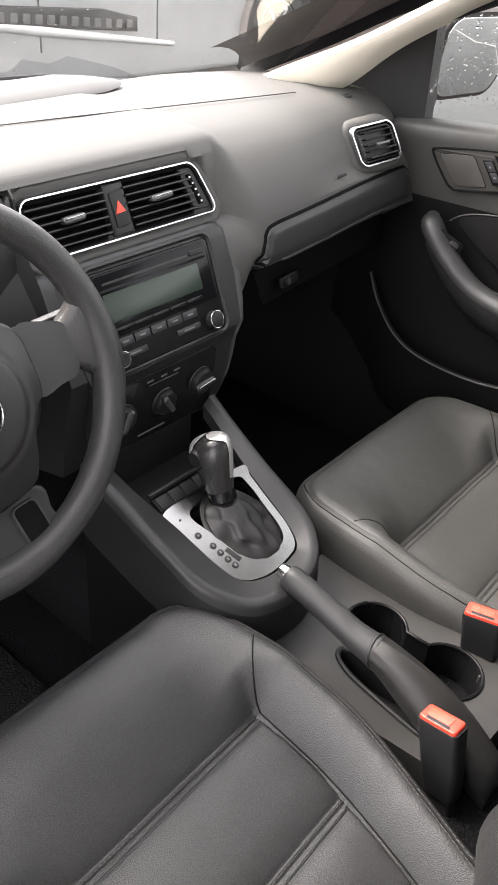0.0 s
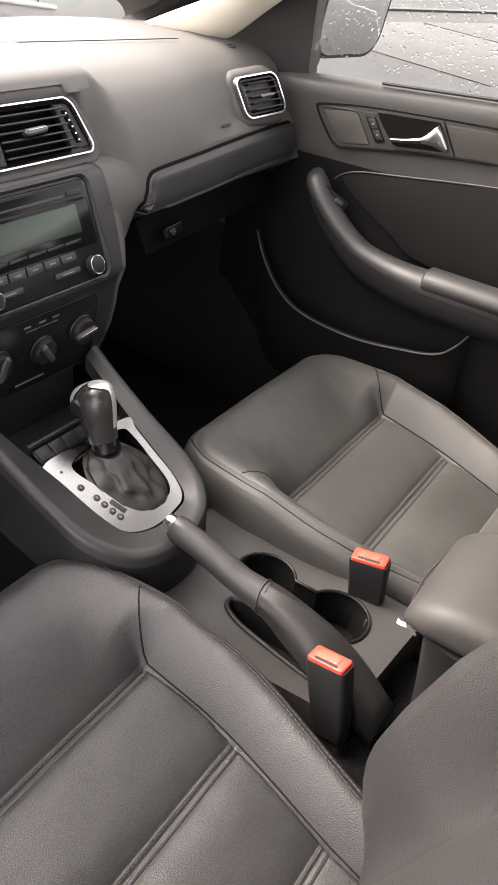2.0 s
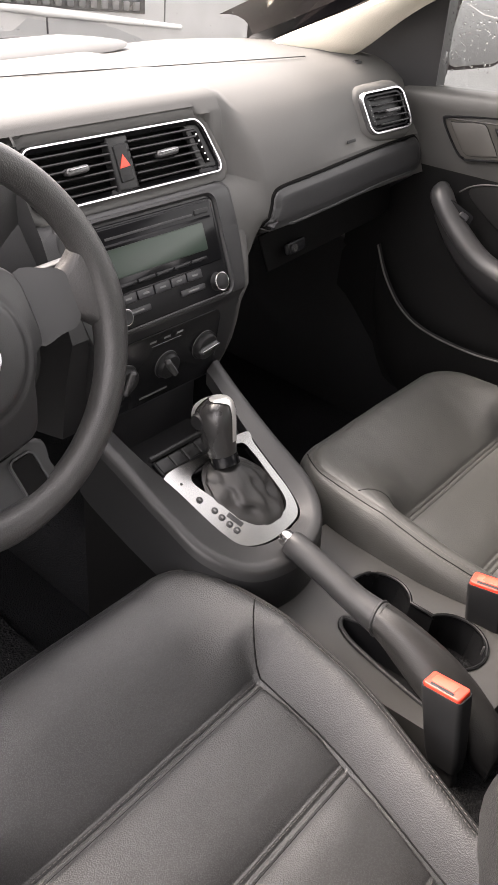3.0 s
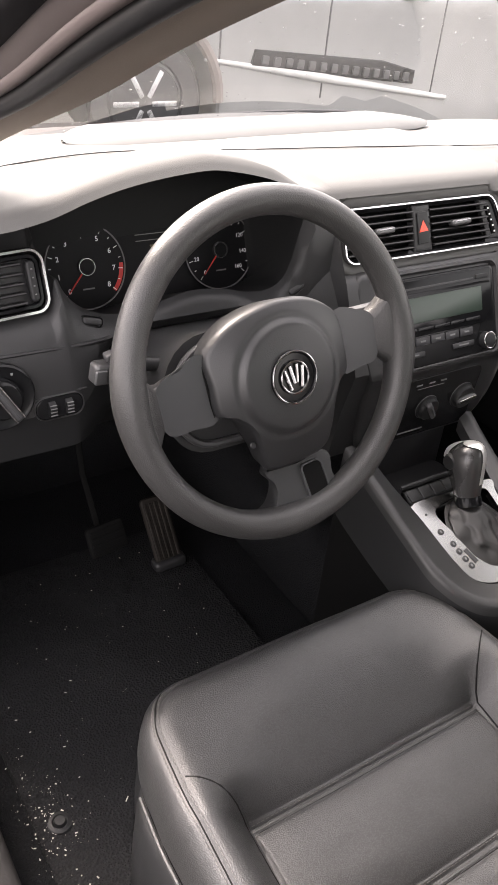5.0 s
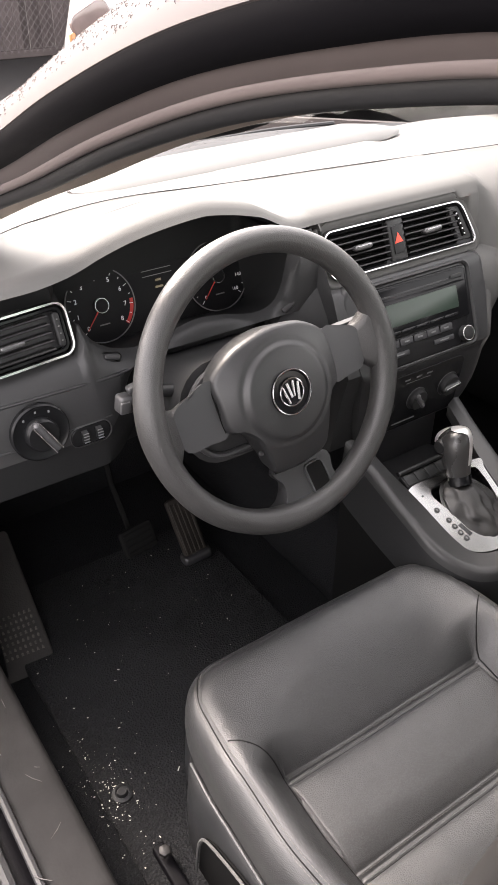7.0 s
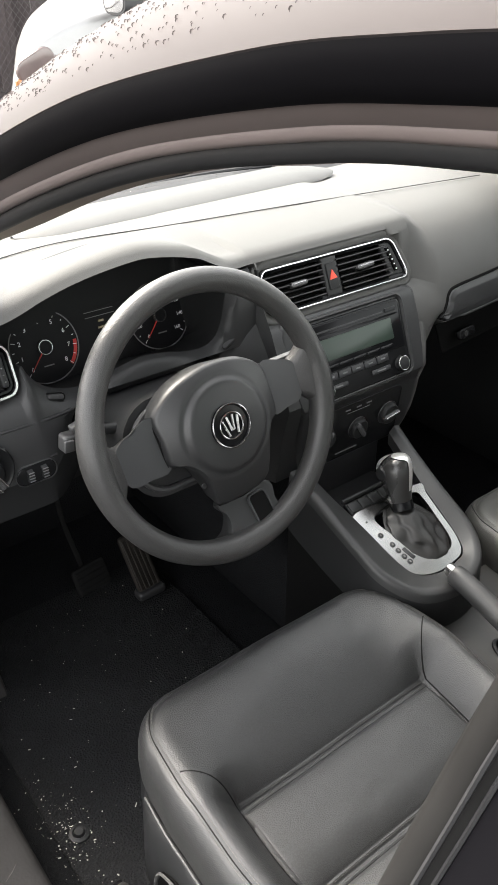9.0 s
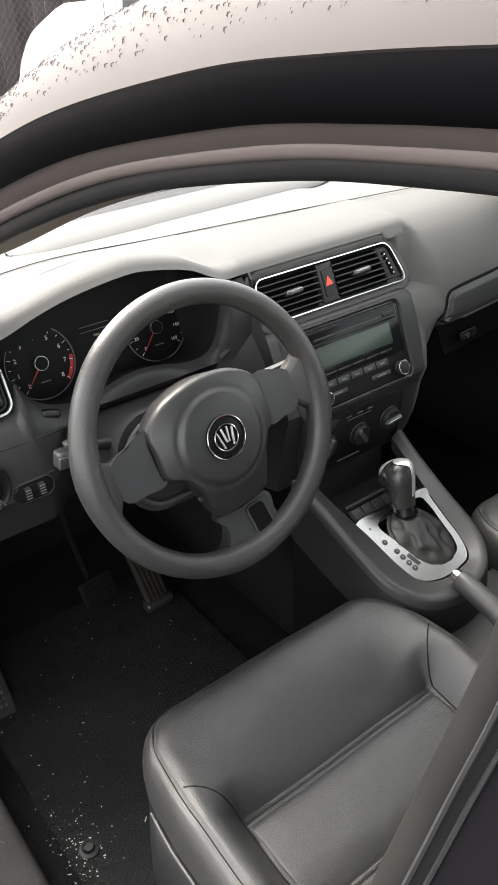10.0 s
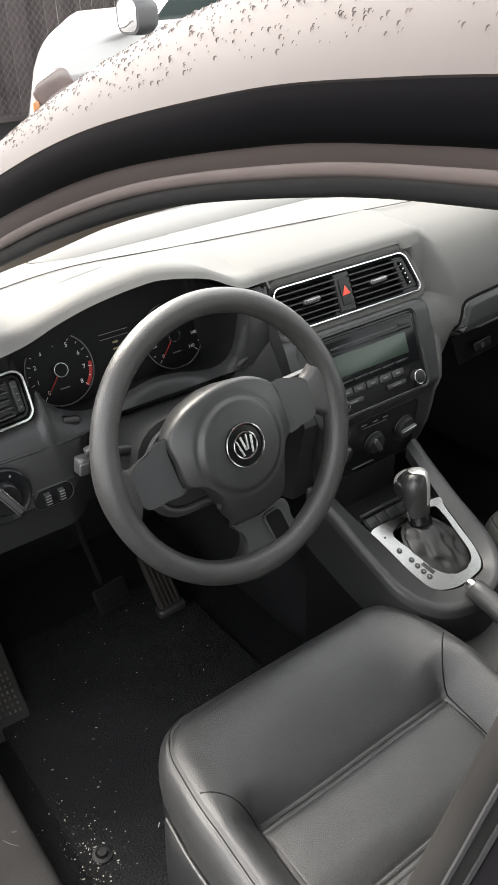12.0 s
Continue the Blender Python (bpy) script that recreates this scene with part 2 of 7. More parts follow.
def loft(rings, close_u=False, close_v=True, caps=True):
    """Skin over a list of rings with equal counts."""
    bm = bmesh.new()
    vs = [[bm.verts.new(p) for p in r] for r in rings]
    n = len(vs[0])
    for a in range(len(vs) - (0 if close_u else 1)):
        r0, r1 = vs[a], vs[(a + 1) % len(vs)]
        for b in range(n - (0 if close_v else 1)):
            f = (r0[b], r0[(b + 1) % n], r1[(b + 1) % n], r1[b])
            if len(set(f)) == 4:
                bm.faces.new(f)
    if caps and close_v and not close_u:
        bm.faces.new(vs[0])
        bm.faces.new(list(reversed(vs[-1])))
    return bm


def rrect(w, h, r, seg=6):
    """Rounded rectangle outline, anticlockwise."""
    r = min(r, w / 2 - 1e-5, h / 2 - 1e-5)
    pts = []
    for cx, cy, a0 in ((w / 2 - r, h / 2 - r, 0), (-w / 2 + r, h / 2 - r, 90), (-w / 2 + r, -h / 2 + r, 180), (w / 2 - r, -h / 2 + r, 270)):
        for k in range(seg + 1):
            a = radians(a0 + 90 * k / seg)
            pts.append((cx + r * math.cos(a), cy + r * math.sin(a)))
    return pts


def inset(pts, d):
    n, out = len(pts), []
    for i in range(n):
        p0, p1, p2 = Vector(pts[i - 1]), Vector(pts[i]), Vector(pts[(i + 1) % n])
        e0, e1 = (p1 - p0), (p2 - p1)
        if e0.length < 1e-9 or e1.length < 1e-9:
            e0 = e1 = (p2 - p0)
        e0.normalize(), e1.normalize()
        nrm = Vector((-(e0.y + e1.y), e0.x + e1.x))
        if nrm.length < 1e-6:
            nrm = Vector((-e0.y, e0.x))
        nrm.normalize()
        c = max(0.4, nrm.dot(Vector((-e0.y, e0.x))))
        out.append(tuple(p1 + nrm * (d / c)))
    return out


def slab(pts, depth, bevel=0.002, base=0.0):
    """Outline (anticlockwise, xy) raised along z from base by depth, with a rounded upper edge."""
    rings = [[(x, y, base) for x, y in pts]]
    for k in range(4):
        a = radians(90 * k / 3)
        rings.append([(x, y, base + depth - bevel + bevel * math.sin(a)) for x, y in inset(pts, bevel * (1 - math.cos(a)))])
    return loft(rings)


def tube(path, radius, seg=10, closed=False, flat=1.0, up=(0, 0, 1), caps=True):
    """Round or flattened tube along points; radius may be a list."""
    P = [Vector(p) for p in path]
    rings, n = [], len(P)
    for i in range(n):
        if closed:
            t = (P[(i + 1) % n] - P[i - 1])
        else:
            t = P[min(i + 1, n - 1)] - P[max(i - 1, 0)]
        t.normalize()
        u = Vector(up)
        side = t.cross(u)
        if side.length < 1e-4:
            side = t.cross(Vector((1, 0, 0)))
        side.normalize()
        u = side.cross(t).normalized()
        r = radius[i] if isinstance(radius, (list, tuple)) else radius
        rings.append([P[i] + side * (r * math.cos(2 * math.pi * k / seg)) + u * (r * flat * math.sin(2 * math.pi * k / seg)) for k in range(seg)])
    return loft(rings, close_u=closed, caps=caps and not closed)


def band(path, profile, normal_fn=None, closed=False, up=(0, 0, 1), caps=True):
    """Sweeps a closed 2D profile (side, up) along a path."""
    P = [Vector(p) for p in path]
    rings, n = [], len(P)
    for i in range(n):
        t = (P[(i + 1) % n] - P[i - 1]) if closed else P[min(i + 1, n - 1)] - P[max(i - 1, 0)]
        t.normalize()
        u = Vector(normal_fn(i) if normal_fn else up)
        side = t.cross(u).normalized()
        u = side.cross(t).normalized()
        rings.append([P[i] + side * a + u * b for a, b in profile])
    return loft(rings, close_u=closed, caps=caps and not closed)


def spline(pts, n=8, closed=False):
    """Catmull-Rom through the points, n steps a span."""
    P = [Vector(p) for p in pts]
    out, m = [], len(P)
    for i in range(m if closed else m - 1):
        if closed:
            p0, p1, p2, p3 = P[i - 1], P[i], P[(i + 1) % m], P[(i + 2) % m]
        else:
            p0, p1, p2, p3 = P[max(i - 1, 0)], P[i], P[i + 1], P[min(i + 2, m - 1)]
        for k in range(n):
            t = k / n
            out.append(0.5 * ((2 * p1) + (p2 - p0) * t + (2 * p0 - 5 * p1 + 4 * p2 - p3) * t * t + (3 * p1 - p0 - 3 * p2 + p3) * t ** 3))
    if not closed:
        out.append(P[-1])
    return out


def lathe(profile, seg=32, axis_m=None):
    """Turns (radius, height) points round z."""
    rings = [[(r * math.cos(2 * math.pi * k / seg), r * math.sin(2 * math.pi * k / seg), z) for k in range(seg)] for r, z in profile]
    return loft(rings)


def box(w, d, h, bevel=0.004, seg=4):
    """Box centred in x and y, standing on z = 0, with rounded edges all round."""
    pts = rrect(w, d, min(bevel * 1.5, w / 2.1, d / 2.1), seg)
    rings = []
    for k in range(4):
        a = radians(90 * k / 3)
        rings.append([(x, y, bevel - bevel * math.sin(a)) for x, y in inset(pts, bevel * (1 - math.cos(a)))])
    rings.reverse()
    for k in range(4):
        a = radians(90 * k / 3)
        rings.append([(x, y, h - bevel + bevel * math.sin(a)) for x, y in inset(pts, bevel * (1 - math.cos(a)))])
    return loft(rings)


def frame_of(origin, x_axis, y_axis):
    """Pose with the given right and up directions; z faces out."""
    x = Vector(x_axis).normalized()
    y = Vector(y_axis)
    z = x.cross(y).normalized()
    y = z.cross(x).normalized()
    m = Matrix((x, y, z)).transposed().to_4x4()
    return Matrix.Translation(origin) @ m


def text_mesh(body, size, depth=0.0004):
    """Lettering as a bmesh, centred, lying in xy."""
    cu = bpy.data.curves.new("txt", "FONT")
    cu.body, cu.size, cu.align_x, cu.align_y, cu.extrude = body, size, "CENTER", "CENTER", depth
    cu.resolution_u = 2
    ob = bpy.data.objects.new("txt", cu)
    scene.collection.objects.link(ob)
    dg = bpy.context.evaluated_depsgraph_get()
    me = bpy.data.meshes.new_from_object(ob.evaluated_get(dg))
    bm = bmesh.new()
    bm.from_mesh(me)
    bpy.data.objects.remove(ob)
    bpy.data.curves.remove(cu)
    bpy.data.meshes.remove(me)
    return bm


WX = -0.371  # the driver's middle line

# ---- ground and surroundings ----
bm = bmesh.new()
bmesh.ops.create_grid(bm, x_segments=40, y_segments=40, size=150)
thing("ground", bm, M_ASPHALT, "wet dark grey asphalt of a car park", "ground", kind="structure")


def road_line(x0, y0, x1, y1, w=0.1):
    d = Vector((x1 - x0, y1 - y0, 0))
    n = Vector((-d.y, d.x, 0)).normalized() * (w / 2)
    a, b = Vector((x0, y0, 0.004)), Vector((x1, y1, 0.004))
    bm = bmesh.new()
    bm.faces.new([bm.verts.new(p) for p in (a - n, b - n, b + n, a + n)])
    return thing("parking_line", bm, M_PAINTLINE, "white painted parking line on wet asphalt", "road marking", kind="structure")


road_line(2.1, -6.0, 2.1, 2.6)
road_line(4.8, -6.0, 4.8, 2.6)

# ---- dashboard ----
HOOD = [(-0.74, 1.060), (-0.66, 1.066), (-0.61, 1.074), (-0.571, 1.086), (-0.524, 1.104), (-0.469, 1.118), (-0.40, 1.127), (-0.361, 1.127), (-0.288, 1.111), (-0.252, 1.093), (-0.215, 1.076), (-0.17, 1.072), (0.74, 1.07)]


def through_points(keys, x):
    """Height on a smooth curve through (x, z) keys."""
    if x <= keys[0][0]:
        return keys[0][1]
    for i, ((xa, za), (xb, zb)) in enumerate(zip(keys, keys[1:])):
        if x <= xb:
            x0, z0 = keys[max(i - 1, 0)]
            x3, z3 = keys[min(i + 2, len(keys) - 1)]
            ma = (zb - z0) / (xb - x0) * (xb - xa)
            mb = (z3 - za) / (x3 - xa) * (xb - xa)
            t = (x - xa) / (xb - xa)
            return za * (2 * t ** 3 - 3 * t * t + 1) + ma * (t ** 3 - 2 * t * t + t) + zb * (3 * t * t - 2 * t ** 3) + mb * (t ** 3 - t * t)
    return keys[-1][1]


def lip(x):
    return through_points(HOOD, x)


# lower edge of the recess round the dials, dipping under each dial
SILL = [(-0.562, 1.055), (-0.556, 1.025), (-0.547, 0.990), (-0.523, 0.963), (-0.482, 0.948), (-0.433, 0.953), (-0.378, 0.963), (-0.330, 0.958), (-0.299, 0.950), (-0.265, 0.948), (-0.243, 0.958), (-0.230, 0.982), (-0.222, 1.020), (-0.212, 1.055)]


LEFT = [(0.64, 1.05), (0.50, 1.07), (0.36, 1.072), (0.28, 1.068), (0.236, 1.060), (0.226, 1.052), (0.262, 1.048), (0.262, 0.985), (0.200, 0.970), (0.182, 0.958), (0.168, 0.930), (0.156, 0.870), (0.164, 0.815), (0.26, 0.76), (0.45, 0.70)]
CLUS = [(0.66, 1.05), (0.50, 1.072), (0.37, 1.080), (0.27, 1.0), (0.205, 1.0), (0.192, 0.99), (0.345, 1.04), (0.35, 0.90), (0.215, 0.945), (0.196, 0.938), (0.180, 0.905), (0.180, 0.860), (0.190, 0.805), (0.28, 0.76), (0.45, 0.70)]
MID = [(0.68, 1.05), (0.52, 1.072), (0.38, 1.078), (0.27, 1.076), (0.226, 1.070), (0.216, 1.060), (0.236, 1.051), (0.262, 0.982), (0.193, 0.968), (0.170, 0.958), (0.150, 0.915), (0.122, 0.842), (0.138, 0.780), (0.152, 0.690), (0.26, 0.660)]
RIGHT = [(0.64, 1.05), (0.50, 1.068), (0.38, 1.074), (0.30, 1.070), (0.25, 1.060), (0.218, 1.040), (0.203, 1.010), (0.190, 0.978), (0.183, 0.958), (0.177, 0.935), (0.171, 0.910), (0.167, 0.890), (0.185, 0.880), (0.30, 0.80), (0.45, 0.70)]


def ease(t):
    t = max(0.0, min(1.0, t))
    return t * t * (3 - 2 * t)


def right_at(x):
    """The passenger side comes nearer towards the middle of the car."""
    d = 0.026 * (1 - ease((x - 0.2) / 0.45))
    back = 0.017 * ease((x - 0.34) / 0.16)
    return [(y - d * ease((1.07 - z) / 0.08) * ease((z - 0.80) / 0.05) + back * ease((z - 0.95) / 0.03) * ease((1.075 - z) / 0.02), z) for y, z in RIGHT]


def dash_section(x):
    def mixp(a, b, t):
        t = t * t * (3 - 2 * t)
        return [(p[0] + (q[0] - p[0]) * t, p[1] + (q[1] - p[1]) * t) for p, q in zip(a, b)]
    clus = list(CLUS)
    z = lip(x)
    clus[3] = (0.27, z - 0.002)
    e = ease((x + 0.262) / 0.09)
    clus[4] = (0.206 + 0.020 * e, z - 0.002 * e)
    clus[5] = (0.192 + 0.024 * e, z - 0.012)
    clus[6] = (0.345, z - 0.03)
    low = min(through_points(SILL, x), z - 0.016)
    f = ease((low - 0.975) / 0.06)
    clus[7] = (0.35 - 0.11 * f, 0.90 + (low - 0.91) * f)
    clus[8] = (0.218, low)
    clus[9] = (0.204 - 0.006 * f, low - 0.005 - 0.02 * f)
    clus[10] = (0.197, 0.941)
    clus[11] = (0.238, 0.929)
    clus[12] = (0.205, 0.870)
    if x < -0.572:
        s = LEFT
    elif x < -0.545:
        s = mixp(LEFT, clus, (x + 0.572) / 0.027)
    elif x < -0.172:
        s = clus
    elif x < -0.168:
        s = mixp(clus, MID, (x + 0.172) / 0.022)
    elif x < 0.168:
        s = list(MID)
        f = ease((abs(x + 0.001) - 0.150) / 0.012)
        for i, w in ((6, 0.33), (7, 0.67)):
            if x > 0:
                f = ease((x - (0.104 if i == 6 else 0.128)) / 0.022)
            fy = s[5][0] + (s[8][0] - s[5][0]) * w
            s[i] = (s[i][0] + (fy - s[i][0]) * f, s[i][1])
    elif x < 0.215:
        mid = list(MID)
        mid[6], mid[7] = (0.208, 1.032), (0.200, 0.998)
        s = mixp(mid, right_at(x), (x - 0.168) / 0.047)
    if -0.572 < x < -0.44:
        s = list(s)
        t = ease((x + 0.56) / 0.11)
        for i in range(10, 14):
            s[i] = (LEFT[i][0] + (clus[i][0] - LEFT[i][0]) * t, LEFT[i][1] + (clus[i][1] - LEFT[i][1]) * t)
    if 0.115 < x < 0.215:
        s = list(s)
        for i, d in ((11, 0.03), (12, 0.10), (13, 0.14)):
            s[i] = (s[i][0] + d * ease((x - 0.118) / 0.045) * (1 - ease((x - 0.17) / 0.04) * 0.4), s[i][1])
    if x >= 0.215:
        s = right_at(x)
    if -0.68 < x < -0.535:
        e = ease((x + 0.68) / 0.145)
        s = list(s)
        for i in (3, 4, 5):
            s[i] = (LEFT[i][0] + (clus[i][0] - LEFT[i][0]) * e, max(LEFT[i][1], z - (0.0 if i == 4 else 0.012 if i == 5 else 0.002)))
    back = 0.10 * max(0.0, (abs(x) - 0.3) / 0.44) ** 2
    return [(x, y - back * min(1, max(0, (y - 0.25) / 0.3)), z) for y, z in s]


xs = sorted(set([round(-0.735 + 0.015 * k, 4) for k in range(99)] + [round(-0.565 + 0.006 * k, 4) for k in range(61)] + [round(0.111 + 0.005 * k, 4) for k in range(24)] + [-0.572, -0.565, -0.558, -0.552, -0.545, -0.205, -0.196, -0.187, -0.178, -0.168, 0.168, 0.18, 0.19, 0.2, 0.215]))
rings = []
for x in xs:
    sec = [Vector(p) for p in dash_section(x)]
    ring = []
    for a, b in zip(sec, sec[1:]):
        ring += [a, a.lerp(b, 0.5)]
    rings.append(ring + [sec[-1]])
dashboard = empty("dashboard", "black soft-touch dashboard with silver-framed air vents", "dashboard", at=(0, 0.3, 0.66))
pad = part("pad", loft([r[:17] for r in rings], close_v=False, caps=False), M_DASH, dashboard, "soft upper pad, recesses darkened for shade", angle=50)
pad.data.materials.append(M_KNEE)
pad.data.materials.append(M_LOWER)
# recess faces take the shade-darkened colour
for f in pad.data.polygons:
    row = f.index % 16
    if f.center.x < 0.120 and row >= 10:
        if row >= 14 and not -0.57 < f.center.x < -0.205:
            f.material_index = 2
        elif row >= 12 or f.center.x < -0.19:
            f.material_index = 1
# lower skin has a darker colour than the pad above it
lower_panel = part("lower_panel", loft([r[16:23] for r in rings], close_v=False, caps=False), M_LOWER, dashboard, "black lower panel, darker than the pad", angle=50)
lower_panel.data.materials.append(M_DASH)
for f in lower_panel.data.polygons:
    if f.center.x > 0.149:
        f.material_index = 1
# shade below the light switch is put into this panel's colour
part("knee_panel", loft([r[22:] for r in rings if r[0].x < -0.18], close_v=False, caps=False), M_KNEE, dashboard, "panel over the driver's knees, darkened for shade", angle=50)
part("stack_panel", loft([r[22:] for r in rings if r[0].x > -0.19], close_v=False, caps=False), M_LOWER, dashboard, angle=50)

# ---- car body ----
RAIL = [(0.66, 0.975), (0.40, 1.085), (0.26, 1.150), (0.124, 1.207), (-0.06, 1.281), (-0.239, 1.342), (-0.403, 1.380), (-0.504, 1.394), (-0.60, 1.402)]


def rail_path(x, dz, side=-1, dy=0.0):
    pts = [(side * abs(x + (0.0 if z > 1.2 else 0.10 * (1.2 - z) / 0.22)), y + dy, z + dz) for y, z in RAIL]
    return spline(pts, 10)


car = empty("car_body", "dark brown sedan body with wet roof and open driver's door", "car", at=(0, 0, 0.2))


def strip(name, a, b, thick, material, side=-1, label=""):
    """Strip between two rail lines, given as (x, dz), with thickness downwards/inwards."""
    pa, pb = rail_path(a[0], a[1], side), rail_path(b[0], b[1], side)
    rings = []
    for p, q in zip(pa, pb):
        d = (q - p).normalized()
        n = Vector((d.z, 0, -d.x)) * (side * -thick)
        mid = (p + q) / 2 - n * 0.35
        rings.append([p, mid, q, q + n, p + n])
    return part(name, loft(rings), material, car, label, angle=60)


EDGE = [(0.656, 0.046), (0.662, 0.052), (0.656, 0.064), (0.642, 0.082), (0.622, 0.095), (0.600, 0.103), (0.575, 0.107), (0.545, 0.108)]
for side in (-1, 1):
    # one trim in two tones: shaded on the left, lit on the right
    if side < 0:
        strip("pillar_trim", (0.545, 0.0), (0.60, 0.006), 0.02, M_TRIM, side)
    else:
        lo_ = spline([(0.650, 0.42, 1.030), (0.625, 0.319, 1.066), (0.612, 0.187, 1.163), (0.605, 0.0, 1.265), (0.59, -0.2, 1.345), (0.58, -0.4, 1.388), (0.575, -0.6, 1.402)], 8)
        in_ = spline([(0.590, 0.50, 1.045), (0.565, 0.40, 1.090), (0.558, 0.235, 1.165), (0.550, 0.05, 1.265), (0.535, -0.15, 1.355), (0.525, -0.35, 1.400), (0.52, -0.6, 1.412)], 8)
        part("pillar_trim", loft([[p, p.lerp(q, 0.3) + Vector((-0.014, -0.006, 0.0)), p.lerp(q, 0.7) + Vector((-0.012, -0.006, 0.0)), q, q + Vector((0.03, 0.03, 0.0)), p + Vector((0.03, 0.01, 0))] for p, q in zip(lo_, in_)]), M_HEADLINER, car, "pillar trim in a lit pale tone", angle=60)
    part("inner_seal", tube(rail_path(0.606, 0.008, side), 0.011, 10), M_RUBBER, car)
    strip("door_seal", (0.612, 0.012), (0.645, 0.03), 0.012, M_SEAL, side)
    part("seal_ridge", tube(rail_path(0.621, 0.0165, side), 0.0075, 10), M_SEAL, car)
    strip("roof_side", (0.645, 0.027), (0.661, 0.051), 0.02, M_BAND, side, "satin black door frame recess")
    # rounded outer skin of the pillar and the roof edge
    rows_ = [rail_path(x_, dz_, side) for x_, dz_ in EDGE]
    edge_rings = []
    for k in range(len(rows_[0])):
        edge_rings.append([r[k] for r in rows_])
    for j in range(1, 9):
        edge_rings.append([Vector((p.x, p.y - 0.1 * j, p.z + 0.004 * (1 - j / 9) * j)) for p in edge_rings[len(rows_[0]) - 1]])
    part("roof_edge", loft(edge_rings, close_v=False, caps=False), M_PAINT, car, "wet dark brown painted roof edge", angle=60)

# roof skin
def roof_z(u, y):
    y = max(y, -1.2)
    for (ya, za), (yb, zb) in zip(RAIL, RAIL[1:]):
        if yb <= y <= ya:
            z = za + (zb - za) * (ya - y) / (ya - yb)
            break
    else:
        z = RAIL[-1][1] + 0.006 * (RAIL[-1][0] - y)
    return z + 0.107 + 0.030 * (1 - abs(u) ** 2.2)


rings = []
for k in range(15):
    y = -0.14 - 0.1 * k
    ring = []
    for j in range(25):
        u = j / 24 * 2 - 1
        front = 0.10 * u * u if k == 0 else 0.10 * u * u * max(0, 1 - k / 4)
        ring.append((0.550 * u, y - front, roof_z(u, y - front)))
    rings.append(ring)
bm = loft(rings, close_v=False, caps=False)
part("roof", bm, M_PAINT, car)
rings2 = [[(p[0] * 1.02, p[1], p[2] - 0.105) for p in r] for r in rings]
part("headliner", loft(rings2, close_v=False, caps=False), M_HEADLINER, car)

# windscreen
def screen_point(u, s):
    w = 0.60 - 0.02 * s + 0.08 * (1 - s)
    y0, z0 = 0.74 - 0.14 * u * u, 1.035 - 0.03 * u * u
    y1 = -0.13 - 0.10 * u * u
    z1 = roof_z(u, y1) - 0.004
    bulge = 0.03 * math.sin(math.pi * s)
    return (w * u, y0 + (y1 - y0) * s + bulge * 0.45, z0 + (z1 - z0) * s + bulge)


rings = [[screen_point(j / 20 * 2 - 1, k / 12) for j in range(21)] for k in range(13)]
windscreen = part("windscreen", loft(rings, close_v=False, caps=False), M_GLASS, car)
windscreen.visible_shadow = False
# bonnet
rings = []
for k in range(12):
    s = k / 11
    y = 0.72 + 1.25 * s
    ring = []
    for j in range(17):
        u = j / 16 * 2 - 1
        ring.append((0.86 * u, y - 0.12 * u * u - 0.1 * u * u * s, 0.955 - 0.07 * s - 0.2 * s ** 3 - 0.05 * u * u))
    rings.append(ring)
part("bonnet", loft(rings, close_v=False, caps=False), M_PAINT, car)

rings = []
for j in range(25):
    u = j / 24 * 2 - 1
    p = Vector(screen_point(u, 0.0))
    rings.append([(p.x, p.y - 0.02, p.z + 0.004), (p.x, p.y + 0.01, p.z + 0.016), (p.x, p.y + 0.09, p.z - 0.01), (p.x, p.y + 0.12, p.z - 0.07), (p.x, p.y - 0.02, p.z - 0.07)])
part("cowl", loft(rings), M_RUBBER, car, "black plastic scuttle below the windscreen")
part("wiper", tube(spline([(-0.45, 0.70, 1.030), (-0.2, 0.745, 1.042), (0.1, 0.765, 1.046), (0.3, 0.75, 1.044)], 6), 0.005, 8), M_RUBBER, car, "black wiper blade at rest")
# B pillar, sill and floor
BP = [(-0.632, -0.615, 1.40), (-0.65, -0.606, 1.25), (-0.665, -0.592, 1.15), (-0.70, -0.575, 1.0), (-0.735, -0.56, 0.8), (-0.755, -0.55, 0.55), (-0.76, -0.54, 0.44)]
bp = spline(BP, 8)
part("pillar_seal", tube(bp, 0.016, 14), M_PILLAR, car)
for off in ((-0.0120, -0.0105), (-0.0158, -0.0035), (-0.0052, -0.0152)):
    part("seal_groove", tube([p + Vector((off[0], off[1], 0)) for p in bp], 0.0016, 6), M_RUBBER, car)
rings = []
for p in bp:
    rings.append([p + Vector((-0.012, -0.012, 0)), p + Vector((-0.02, -0.10, 0)), p + Vector((0.05, -0.12, 0)), p + Vector((0.05, -0.02, 0))])
part("door_pillar", loft(rings), M_BAND, car, angle=30)
part("sill_trim", slab(rrect(0.075, 1.5, 0.02), 0.05, 0.012), M_SILL, car, m=pose(-0.775, -0.2, 0.385))
part("sill_outer", slab(rrect(0.16, 1.9, 0.03), 0.19, 0.03), M_BAND, car, m=pose(-0.885, -0.2, 0.2))
part("sill_lip", tube([(-0.818, 0.55, 0.428), (-0.818, -0.9, 0.428)], 0.006, 8), M_RUBBER, car)
part("sill_seal", tube([(-0.850, 0.55, 0.398), (-0.850, -0.9, 0.398)], 0.010, 8), M_RUBBER, car)
rs_ = random.Random(21)
